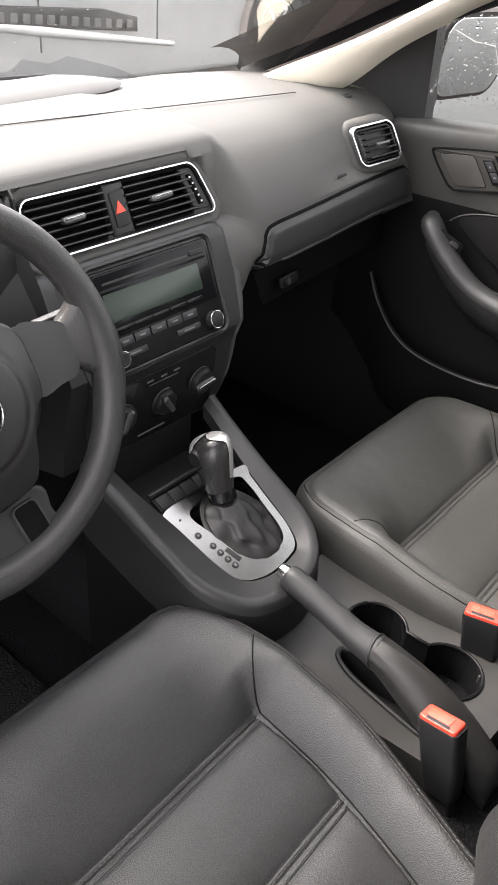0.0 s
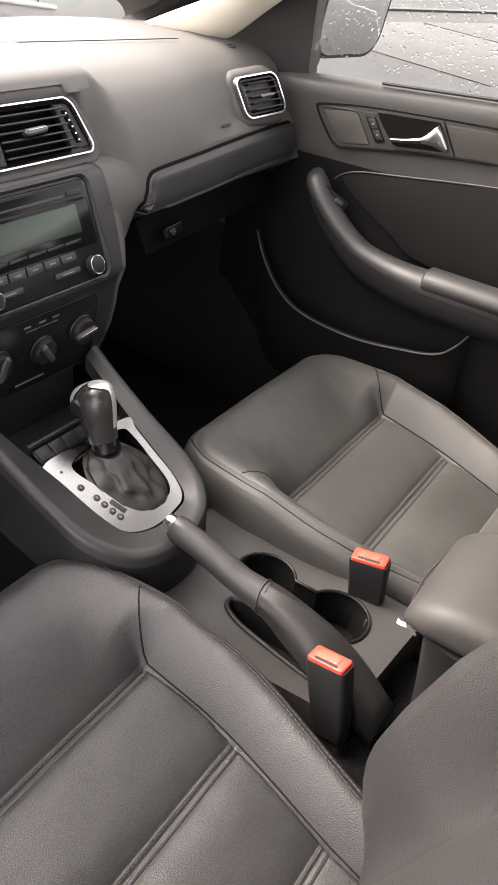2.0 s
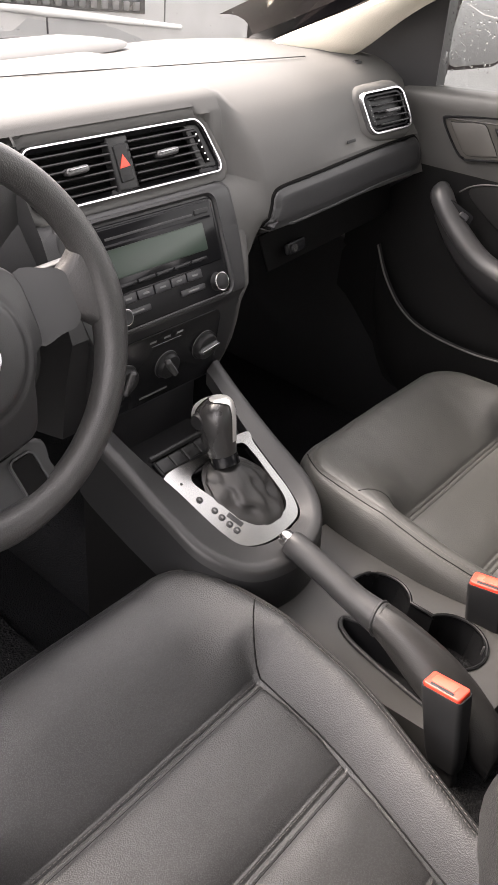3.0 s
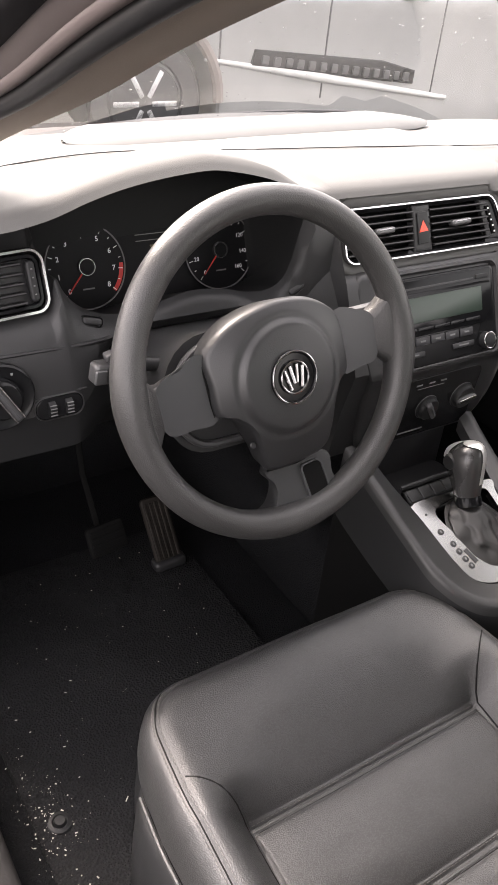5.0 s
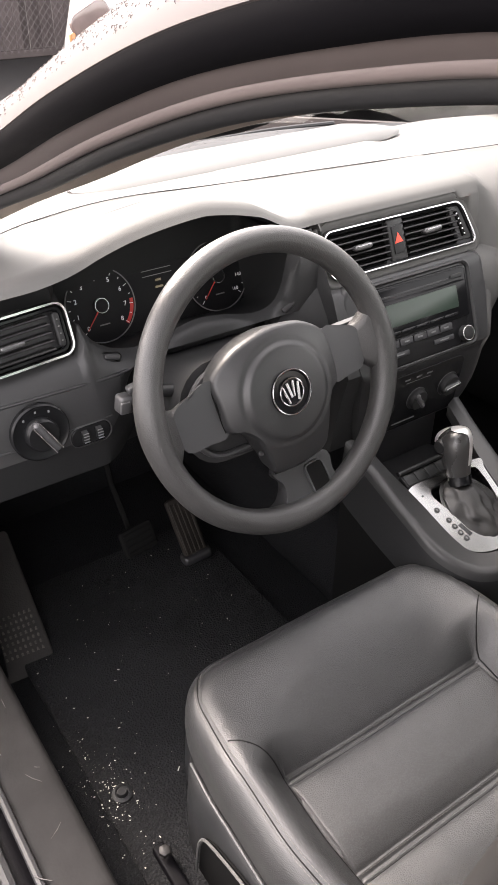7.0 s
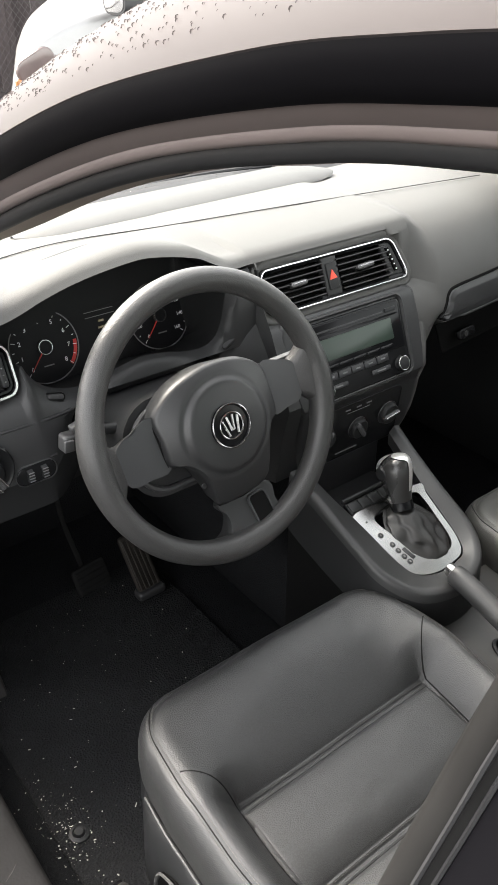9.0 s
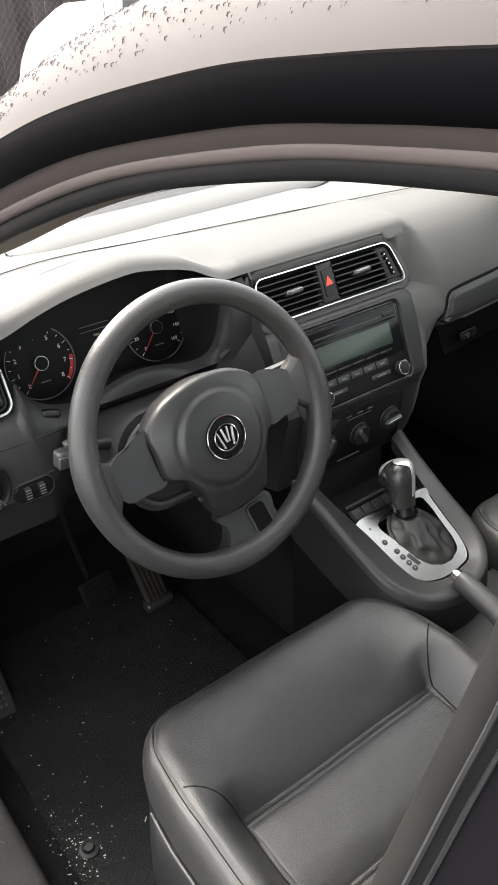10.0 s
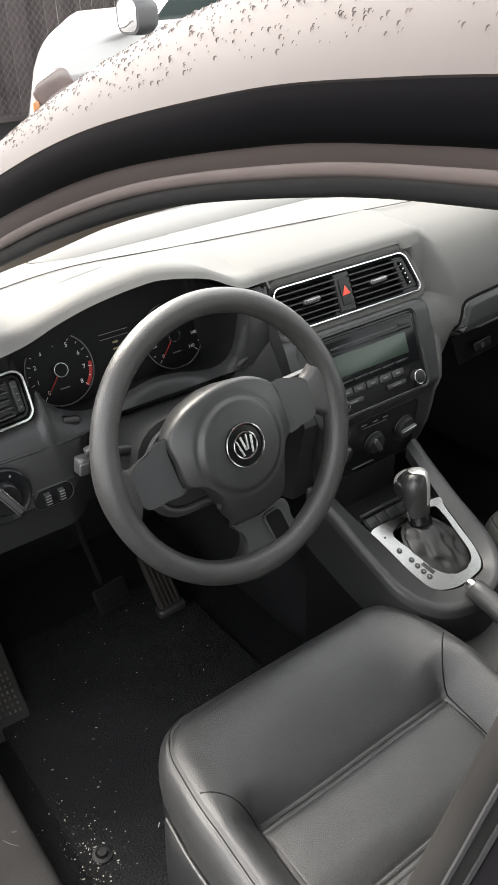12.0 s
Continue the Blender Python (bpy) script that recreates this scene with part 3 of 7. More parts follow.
for k in range(12):
    x0, y0 = rs_.uniform(-0.805, -0.750), rs_.uniform(-0.35, 0.30)
    ln, dx = rs_.uniform(0.004, 0.03), rs_.uniform(-0.02, 0.02)
    part("scuff", tube([(x0, y0, 0.4353), (x0 + dx * 0.6, y0 + ln * 0.5, 0.4355), (x0 + dx, y0 + ln, 0.4353)], [0.0003, rs_.uniform(0.0004, 0.0009), 0.0003], 4), M_SCUFF, car)
part("floor_carpet", box(1.5, 2.2, 0.06, 0.02), M_CARPET, car, m=pose(0, -0.1, 0.24))
part("firewall", box(1.5, 0.04, 0.75, 0.01), M_CARPET, car, m=pose(0, 0.78, 0.28, rx=12))
part("tunnel", box(0.26, 2.0, 0.20, 0.05), M_CARPET, car, m=pose(0, -0.1, 0.28))
part("side_trim", box(0.04, 2.2, 0.45, 0.01), M_HARD, car, m=pose(0.74, -0.1, 0.25))
# unseen rear cabin, added to block light from behind onto the stack
part("rear_bench", box(1.36, 0.30, 0.62, 0.08), M_LEATHER, car, "black rear bench backrest", m=pose(0, -1.45, 0.38, rx=-14))
part("rear_shelf", box(1.40, 0.5, 0.05, 0.02), M_HARD, car, m=pose(0, -1.75, 1.0))
for side in (-1, 1):
    part("rear_door_trim", box(0.05, 0.95, 0.72, 0.02), M_HARD, car, m=pose(0.74 * side, -1.20, 0.33))
part("kick_panel", box(0.04, 0.5, 0.55, 0.01), M_CARPET, car, m=pose(-0.735, 0.58, 0.3))

# outer body: wings, boot, rear window and wheels
def side_panel(name, pts, x, thick=0.05):
    m_ = frame_of((x, 0, 0), (0, 1, 0), (0, 0, 1))
    return part(name, slab(pts, thick, 0.02), M_PAINT, car, m=m_, angle=35)


def arch(c, r=0.34, z=0.31, first=0, last=181):
    return [(c - r * math.cos(radians(a)), z + r * math.sin(radians(a))) for a in range(first, last, 15)]


for side in (-1, 1):
    x_ = 0.82 if side > 0 else -0.87
    side_panel("front_wing", [(0.66, 0.25), (1.00, 0.25)] + arch(1.36)[1:-1] + [(1.75, 0.30), (2.02, 0.34), (2.06, 0.55), (1.98, 0.70), (1.60, 0.84), (1.0, 0.93), (0.66, 0.96)], x_)
    side_panel("rear_wing", [(-2.35, 0.35), (-1.72, 0.28)] + arch(-1.36)[1:-1] + [(-0.98, 0.25), (-0.72, 0.25), (-0.72, 1.0), (-1.7, 1.03), (-2.28, 1.0), (-2.40, 0.8)], x_)
    for c in (1.36, -1.36):
        wm = frame_of((x_ + 0.03 * side, c, 0.31), (0, side, 0), (0, 0, 1))
        wh = part("wheel", lathe([(0.20, -0.19), (0.29, -0.19), (0.31, -0.16), (0.31, -0.03), (0.29, -0.005), (0.215, 0.0), (0.205, -0.02)], 36), M_TYRE, car, "black tyre on alloy rim", m=wm)
        part("rim", lathe([(0.21, -0.02), (0.19, -0.03), (0.06, -0.045), (0.03, -0.03), (0.001, -0.03)], 30), M_RIM, wh, m=wm)
part("rear_panel", slab([(-0.85, 0.30), (0.85, 0.30), (0.84, 0.80), (0.74, 1.0), (-0.74, 1.0), (-0.84, 0.80)], 0.12, 0.05), M_PAINT, car, "dark brown boot and rear bumper", m=frame_of((0, -2.32, 0), (1, 0, 0), (0, 0, 1)))
part("boot_lid", slab(rrect(1.56, 0.62, 0.1), 0.05, 0.025), M_PAINT, car, m=pose(0, -2.06, 0.98))
part("front_bumper", slab([(-0.85, 0.25), (0.85, 0.25), (0.84, 0.55), (0.70, 0.68), (-0.70, 0.68), (-0.84, 0.55)][::-1], 0.14, 0.05), M_PAINT, car, m=frame_of((0, 1.98, 0), (-1, 0, 0), (0, 0, 1)))
rings = []
for k in range(9):
    u = k / 8 * 2 - 1
    rings.append([(0.55 * u, -1.53, roof_z(u, -1.53)), (0.60 * u, -1.75, 1.33 - 0.02 * u * u), (0.66 * u, -2.0, 1.04)])
rear_glass = part("rear_window", loft(rings, close_v=False, caps=False), M_TINT, car, "tinted rear window")
rear_glass.visible_shadow = False
for side in (-1, 1):
    part("rear_pillar", tube([(0.60 * side, -1.40, 1.47), (0.66 * side, -1.75, 1.30), (0.74 * side, -2.05, 1.02)], [0.06, 0.06, 0.07], 10, flat=0.5), M_PAINT, car)

# the open driver's door, out of view, added to shade sill and footwell
DD = Matrix.Translation((-0.86, 0.62, 0)) @ pose(0, 0, 0, rz=-62)
open_door = part("open_door", slab(rrect(0.09, 1.02, 0.03), 0.68, 0.03), M_PAINT, car, "open dark brown driver's door", m=DD @ pose(-0.045, -0.53, 0.30))
part("door_trim", slab(rrect(0.03, 0.94, 0.012), 0.62, 0.012), M_HARD, open_door, m=DD @ pose(0.016, -0.53, 0.34))
part("door_pocket", slab(rrect(0.05, 0.60, 0.02), 0.14, 0.015), M_HARD, open_door, m=DD @ pose(0.05, -0.50, 0.36))
part("door_armrest", slab(rrect(0.06, 0.45, 0.025), 0.05, 0.02), M_DASH, open_door, m=DD @ pose(0.055, -0.55, 0.74))
part("window_frame", tube([DD @ Vector(p) for p in [(-0.04, -0.05, 0.97), (-0.03, -0.30, 1.16), (-0.01, -0.62, 1.36), (0.0, -0.80, 1.40), (-0.01, -1.0, 1.39), (-0.04, -1.03, 0.97)]], 0.022, 8), M_BAND, open_door)

# ---- seats ----
HW, VF, VB, RC, ROLL = 0.25, 0.187, -0.40, 0.075, 0.042


def taper(v):
    """The cushion narrows towards the backrest."""
    return 0.055 * ease((-0.06 - v) / 0.30)


def half_width(v):
    w = HW - taper(v) - 0.012 * ease((v - 0.02) / 0.14)
    d = VF - v
    if d < RC:
        w -= RC - math.sqrt(max(0, RC * RC - (RC - d) ** 2))
    return w


def edge_distance(x, v):
    """How far inside the rounded front and sides a point of the cushion lies."""
    w = HW - taper(v) - 0.012 * ease((v - 0.02) / 0.14)
    dx, dv = w - abs(x), VF - v
    if dx < RC and dv < RC:
        return RC - math.hypot(RC - dx, RC - dv)
    return min(dx, dv)


def seam_at(v):
    """Half distance of the bolster seam from the middle."""
    return 0.174 - 0.7 * taper(v) if v < 0 else 0.174 + 0.050 * (v / 0.058) ** 1.7


def seat_z(x, v):
    ax = abs(x) + 0.7 * taper(v) - 0.008
    valley = 0.543 + 0.16 * v if v < 0 else 0.543 + 0.064 * math.sin(math.pi / 2 * min(1.0, v / 0.155))
    crest = 0.606 if v > 0.01 else 0.606 + 0.17 * (v - 0.01)
    t = max(0.0, min(1.0, (ax - 0.163) / 0.055))
    k = ease(v / 0.045)
    z = valley + (crest - valley) * (math.sin(t * math.pi / 2) ** 0.9 * (1 - k) + ease((ax - 0.09) / 0.125) * k)
    inside = 1 - ease((ax - 0.158) / 0.008)
    if inside > 0:
        pad = 0.0
        if v < 0:
            pad = 0.014 * (1 - abs(2 * ((-v / 0.135) % 1.0) - 1) ** 3.0) * (1 - 0.35 * (ax / 0.165) ** 4)
        else:
            pad = -0.004 * math.exp(-(v / 0.012) ** 2)
        for sv in (0.0, -0.135, -0.27):
            d = v - sv
            if abs(d) < 0.03:
                pad += 0.0012 * (1 - ease((abs(d) - 0.0045) / 0.0025)) - 0.0009 * math.exp(-((abs(d) - 0.0078) / 0.0022) ** 2)
        z += pad * inside
    d = edge_distance(x, v)
    if d < ROLL:
        z -= ROLL - math.sqrt(max(0, ROLL ** 2 - (ROLL - d) ** 2))
    z -= 0.0030 * math.exp(-((d - 0.019) / 0.003) ** 2)
    return z + 0.0018 * noise.noise(Vector((x * 9, v * 9, 0))) + 0.0006 * noise.noise(Vector((x * 40, v * 40, 3)))


BOLSTER = [(0.40, -0.080), (0.424, -0.058), (0.464, -0.018), (0.504, 0.018), (0.54, 0.044), (0.576, 0.064), (0.61, 0.078), (0.642, 0.086), (0.71, 0.093), (0.80, 0.095), (1.0, 0.075), (1.11, 0.045)]


def seat(name, label, cx, yj, outer, leather):
    """Front seat; cx: middle line, yj: the first cross seam, outer: side of the door."""
    ob = empty(name, label, "car seat", "front seats", at=(cx, yj, 0.30))
    us = sorted(set([round(-1 + 2 * k / 150, 4) for k in range(151)] + [round(s * (0.173 + o) / HW, 4) for s in (-1, 1) for o in (-0.006, -0.003, 0, 0.003, 0.006)]))
    vs = sorted(set([round(VB + (VF - VB) * k / 150, 4) for k in range(150)] + [round(sv + o * 0.0015, 4) for sv in (0, -0.135, -0.27) for o in range(-9, 10)] + [VF - 0.02 * (k / 6) ** 2 for k in range(7)]))
    bm = bmesh.new()
    rows = []
    for v in vs:
        w = half_width(v)
        rows.append([bm.verts.new((cx + u * w, yj + v, seat_z(u * w, v))) for u in us])
    for r0, r1 in zip(rows, rows[1:]):
        for k in range(len(us) - 1):
            bm.faces.new((r0[k], r0[k + 1], r1[k + 1], r1[k]))
    # walls under the rolled edge
    loop = [r[0] for r in rows] + rows[-1][1:] + [r[-1] for r in reversed(rows[:-1])] + list(reversed(rows[0][1:-1]))
    mid = Vector((cx, yj - 0.11, 0))
    prev = loop
    for dz, sc in ((0.02, 1.004), (0.045, 1.0), (0.07, 0.985), (0.09, 0.955)):
        nxt = []
        for q in loop:
            o = q.co - mid
            nxt.append(bm.verts.new((mid.x + o.x * sc, mid.y + o.y * sc, q.co.z - dz)))
        n = len(loop)
        for k in range(n):
            bm.faces.new((prev[k], prev[(k + 1) % n], nxt[(k + 1) % n], nxt[k]))
        prev = nxt
    part("cushion", bm, leather, ob, angle=70)
    def on_seat(x, v, up=0.0):
        return Vector((cx + x, yj + v, seat_z(x, v) + up))

    # seams: dark cords paint the creases' shade, with rows of stitches beside them
    for s in (-1, 1):
        vv = [VB + 0.02 + 0.01 * k for k in range(57) if VB + 0.02 + 0.01 * k < VF - 0.012]
        part("edge_seam", tube([on_seat(s * (half_width(v) - 0.0195), v, -0.0003) for v in vv], 0.0011, 6), M_SEAMDARK, ob)
        path = [on_seat(s * seam_at(v), v, -0.0002) for v in [-0.36 + 0.01 * k for k in range(37)] + [0.008 * k for k in range(1, 8)]]
        part("bolster_seam", tube(path, 0.0012, 6), M_SEAMDARK, ob)
        st = bmesh.new()
        for off, v0 in ((0.0235, 0.0), (0.0155, 0.003)):
            v = VB + 0.02 + v0
            while v < VF - 0.02:
                a, b = on_seat(s * (half_width(v) - off), v, 0.0003), on_seat(s * (half_width(v + 0.0038) - off), v + 0.0038, 0.0003)
                add_prism(st, a, b, 0.0005)
                v += 0.0060
        part("stitching", st, M_THREAD, ob)
    for sv in (0.0, -0.135, -0.27):
        for d in (-0.0072,):
            part("cross_seam", tube([on_seat((-0.168 + 0.336 * k / 40) * (1 - taper(sv) * 4.3), sv + d, -0.0003) for k in range(41)], 0.0007, 6), M_SEAMDARK, ob)
        st = bmesh.new()
        for k in range(55):
            x = (-0.166 + 0.0061 * k) * (1 - taper(sv) * 4.3)
            add_prism(st, on_seat(x, sv + 0.0032, 0.0002), on_seat(x + 0.0038, sv + 0.0032, 0.0002), 0.00045)
        part("stitching", st, M_THREAD, ob)
    # welt round the lower edge of the leather
    pts = []
    for v in [VB + 0.01 + 0.02 * k for k in range(28)]:
        if v < VF - RC:
            pts.append((cx + outer * (half_width(v) + 0.003), yj + v, seat_z(half_width(v), v) - 0.055))
    part("welt", tube(pts, 0.003, 8), M_LEATHER, ob)
    # plastic side cover and base
    rings = []
    for k in range(28):
        v = VB + 0.02 + 0.57 * k / 27
        f = ease((v - 0.06) / 0.12)
        top = seat_z(half_width(min(v, 0.1)) - 0.002, min(v, 0.1)) - 0.070 - 0.03 * f
        xo = cx + outer * (0.258 - 0.05 * f ** 2)
        xi = cx + outer * 0.17
        bot = 0.325
        rings.append([(xi, yj + v, bot), (xo - outer * 0.01, yj + v, bot), (xo + outer * 0.004, yj + v, bot + 0.02), (xo + outer * 0.004, yj + v, (bot + top) / 2), (xo, yj + v, top - 0.012), (xo - outer * 0.010, yj + v, top), (xi, yj + v, top)])
    part("side_cover", loft(rings), M_HARD, ob, "black plastic side cover", angle=50)
    xs_ = cx + outer * 0.263
    rec = [(0.070, 0.330), (0.062, 0.400), (0.048, 0.440), (0.022, 0.458), (-0.040, 0.478), (-0.100, 0.486), (-0.16, 0.486), (-0.16, 0.330)]
    # flat black sheet for the recess's shade, paler cord for its lit edge
    part("recess_shade", slab([(-y_ * outer, z_) for y_, z_ in (rec if outer < 0 else rec[::-1])], 0.003, 0.001), M_VOID, ob, "flat dark sheet for the shade of a moulded recess", m=frame_of((xs_, yj, 0), (0, -outer, 0), (0, 0, 1)) if outer < 0 else frame_of((xs_, yj, 0), (0, -1, 0), (0, 0, 1)))
    part("recess_highlight", tube(spline([(xs_ + outer * 0.004, yj + y_, z_) for y_, z_ in rec[:7]], 5), 0.0022, 6), M_DASH, ob)
    part("height_lever", slab(rrect(0.16, 0.05, 0.02), 0.014, 0.005), M_GLOSS, ob, "black height lever", m=frame_of((xs_, yj - 0.125, 0.435), (0, -1, 0.06) if outer > 0 else (0, 1, -0.06), (0, 0, 1)))
    part("lever_trim", tube(spline([(xs_ + outer * 0.014, yj - 0.045, 0.40), (xs_ + outer * 0.015, yj - 0.042, 0.435), (xs_ + outer * 0.015, yj - 0.055, 0.458), (xs_ + outer * 0.015, yj - 0.09, 0.464), (xs_ + outer * 0.015, yj - 0.2, 0.470)], 6), 0.0024, 8), M_CHROME, ob)
    part("seat_base", slab(rrect(0.40, 0.46, 0.08), 0.15, 0.03), M_HARD, ob, m=pose(cx, yj - 0.12, 0.33))
    for s in (-1, 1):
        part("seat_rail", slab(rrect(0.020, 0.62, 0.006), 0.022, 0.004), M_BAND, ob, "dark steel seat rail", m=pose(cx + s * (0.292 if s == outer else 0.215), yj - 0.17, 0.30))
        part("rail_bolt", lathe([(0.009, 0), (0.009, 0.006), (0.006, 0.008), (0.001, 0.008)], 6), M_RAIL, ob, m=pose(cx + s * (0.292 if s == outer else 0.215), yj + 0.115, 0.335))
    # backrest with side bolsters
    def bolster(u, zz):
        swell = BOLSTER[0][1]
        for (za, aa), (zb, ab) in zip(BOLSTER, BOLSTER[1:]):
            if za <= zz <= zb:
                swell = aa + (ab - aa) * (zz - za) / (zb - za)
        if zz > BOLSTER[-1][0]:
            swell = BOLSTER[-1][1]
        b = ease((u - 0.50) / 0.28) if u < 0.78 else -0.7 + 1.7 * math.sqrt(max(0, 1 - ((u - 0.78) / 0.22) ** 2))
        return swell * b if swell > 0 or u < 0.78 else swell - 0.05 * (1 - b)

    def back_y(zz):
        return yj - 0.305 - 0.3125 * (zz - 0.47)

    rings = []
    n = 72
    for k in range(49):
        s = k / 48
        zz = 0.40 + 0.71 * s
        w = 0.242 * (1 - 0.09 * s - 0.2 * max(0, (s - 0.85) / 0.15) ** 2)
        yy = back_y(zz)
        ring = []
        for j in range(n):
            u = j / (n / 2) * 2 - 1 if j < n / 2 else 3 - j / (n / 2) * 2
            if j < n / 2:
                front = yy + bolster(abs(u), zz) - 0.007 * math.exp(-((abs(u) - 0.53) / 0.03) ** 2)
                front += 0.006 * (1 - (abs(u) / 0.5) ** 2) if abs(u) < 0.5 else 0
                ring.append((cx + w * u, front, zz))
            else:
                ring.append((cx + w * u * 0.99, yy - 0.09 - 0.03 * (1 - u * u), zz))
        rings.append(ring)
    part("backrest", loft(rings), leather, ob, angle=70)
    for sd in (-1, 1):
        for uu, dy in ((0.53, -0.0065), (0.90, 0.0003)):
            seam = []
            for k in range(40):
                s = 0.04 + k / 48
                zz, w = 0.40 + 0.71 * s, 0.242 * (1 - 0.09 * s)
                seam.append((cx + sd * w * uu, back_y(zz) + bolster(uu, zz) + dy, zz))
            part("backrest_seam", tube(seam, 0.0013, 6), M_SEAMDARK, ob)
    return ob


def add_prism(bm, a, b, r):
    """Thin four-sided rod between two points."""
    t = (b - a).normalized()
    u = t.cross(Vector((0, 0, 1))).normalized() * r
    w = Vector((0, 0, r))
    va = [bm.verts.new(p) for p in (a + u, a + w, a - u, a - w)]
    vb = [bm.verts.new(p) for p in (b + u, b + w, b - u, b - w)]
    for k in range(4):
        bm.faces.new((va[k], va[(k + 1) % 4], vb[(k + 1) % 4], vb[k]))
    bm.faces.new(va)
    bm.faces.new(list(reversed(vb)))


seat("driver_seat", "black grained leather driver's seat with stitched cross seams", -0.356, -0.220, -1, M_LEATHER)
seat("passenger_seat", "dusty black leather passenger seat with stitched cross seams, lightened as if better lit", 0.357, -0.186, 1, M_DUSTYLIT)

# ---- steering wheel ----
WHEEL = pose(WX, 0.002, 0.948, rx=70)
RIM_C, RIM_Z, RIM_R = 0.007, -0.031, 0.179
wheel = empty("steering_wheel", "worn black three-spoke steering wheel with chrome badge", "steering wheel", at=(WX, 0.0, 0.75))


def on_rim(a, r=RIM_R):
    return (r * math.cos(radians(a)), RIM_C + r * math.sin(radians(a)), RIM_Z)


rr = []
for k in range(120):
    a = 360 * k / 120
    near = max(math.exp(-(((a - c + 180) % 360 - 180) / 14) ** 2) for c in (180, 0, 270))
    rr.append(0.0165 + 0.002 * near)
part("rim", tube([on_rim(360 * k / 120) for k in range(120)], rr, 18, closed=True, flat=1.1), M_WHEEL, wheel, "grained rim with worn patches", m=WHEEL)
TURN_W = WHEEL @ pose(0, 0, 0, rz=6.5)
PAD_OUT = [(0.0905, 0.015), (0.0905, 0.043), (0.076, 0.060), (0.045, 0.076), (0.0, 0.083), (-0.045, 0.076), (-0.076, 0.060), (-0.0905, 0.043), (-0.0905, 0.015), (-0.0885, -0.019), (-0.072, -0.028), (-0.056, -0.046), (-0.043, -0.080), (-0.033, -0.106), (0.006, -0.110), (0.048, -0.106), (0.057, -0.080), (0.061, -0.050), (0.072, -0.028), (0.0885, -0.019)]
pad_out = [(p.x, p.y) for p in spline([(x, y, 0) for x, y in PAD_OUT], 6, closed=True)]


def pad_z(x, y):
    r = math.hypot(x, y)
    z = -0.001 - 0.004 * (r / 0.06) ** 2 - 0.0042 * ease((r - 0.057) / 0.012) - 0.30 * max(0, r - 0.069)
    return z - 0.0022 * math.exp(-((r - 0.0635) / 0.0045) ** 2)


rings = []
for k in range(46):
    s = max(0.004, k / 45)
    rings.append([(x * s, y * s, pad_z(x * s, y * s) - 0.008 * max(0, (s - 0.955) / 0.045) ** 2) for x, y in pad_out])
rings.append([(x * 0.94, y * 0.94, -0.062) for x, y in pad_out])
part("airbag_cover", loft(rings), M_PAD, wheel, "round moulded airbag cover", m=TURN_W)
for side in (-1, 1):
    rings = []
    for x, y0, y1, z in ((0.080, -0.018, 0.036, -0.056), (0.100, -0.0175, 0.035, -0.054), (0.122, -0.0175, 0.032, -0.0535), (0.136, -0.0190, 0.028, -0.0530), (0.1455, -0.0225, 0.031, -0.0480), (0.154, -0.030, 0.039, -0.0400), (0.163, -0.041, 0.049, -0.0345), (0.174, -0.051, 0.059, -0.0315)):
        h, c = (y1 - y0) / 2, (y1 + y0) / 2
        rings.append([(x * side, c + py, z + pz) for py, pz in rrect(2 * h, 0.026, 0.011, 5)])
    part("spoke_arm", loft(rings), M_WHEEL, wheel, m=TURN_W, angle=70)
    pts = [(0.0915, 0.0445), (0.0912, 0.015), (0.0890, -0.0215), (0.115, -0.0215), (0.1395, -0.0205), (0.1455, 0.004), (0.1405, 0.0265), (0.118, 0.0375)]
    pts = [(p.x * side, p.y) for p in spline([(x, y, 0) for x, y in pts], 4, closed=True)]
    if side > 0:
        pts.reverse()
    panel = slab(pts, 0.014, 0.0045, base=-0.044)
    for v in panel.verts:
        v.co.z += -0.16 * max(0.0, abs(v.co.x) - 0.118) * (1 if v.co.z > -0.04 else 0)
    part("spoke", panel, M_SPOKE, wheel, "smooth satin spoke panel", m=TURN_W, angle=60)
    part("spoke_edge", tube([(side * x, y, z) for x, y, z in ((0.1400, 0.024, -0.0372), (0.1445, 0.004, -0.0375), (0.1395, -0.017, -0.0372))], 0.0012, 6), M_STALK, wheel, m=TURN_W)
    part("spoke_crease", tube([(side * x, y, z) for x, y, z in ((0.0905, 0.047, -0.0330), (0.0910, 0.015, -0.0285), (0.0890, -0.021, -0.0310))], 0.0014, 6), M_VOID, wheel, m=TURN_W)
# lower spoke; a black sheet imitates the shade in its slot
ls = [(-0.030, -0.108), (-0.027, -0.126), (-0.029, -0.142), (-0.042, -0.158), (-0.064, -0.166), (-0.062, -0.178), (0.0, -0.183), (0.076, -0.177), (0.080, -0.165), (0.060, -0.157), (0.054, -0.140), (0.052, -0.112)]
lo = [(p.x, p.y) for p in spline([(x, y, 0) for x, y in ls], 5, closed=True)]
rings = [[(x * 0.80 + 0.002, y * 0.98, -0.066) for x, y in lo]]
for s in (0.985, 0.992, 0.97, 0.90, 0.6, 0.02):
    rings.append([(x * s, -0.142 + (y + 0.142) * s, -0.046 + 0.30 * (-0.108 - (-0.142 + (y + 0.142) * s)) - (0.012 if s == 0.985 else 0.003 if s == 0.992 else 0)) for x, y in lo])
part("lower_spoke", loft(rings), M_PAD, wheel, "lower spoke with a black sheet for the slot's shade", m=TURN_W, angle=60)
slot_m = TURN_W @ Matrix.Translation((0.026, -0.143, -0.0345)) @ Matrix.Rotation(radians(-16.7), 4, "X")
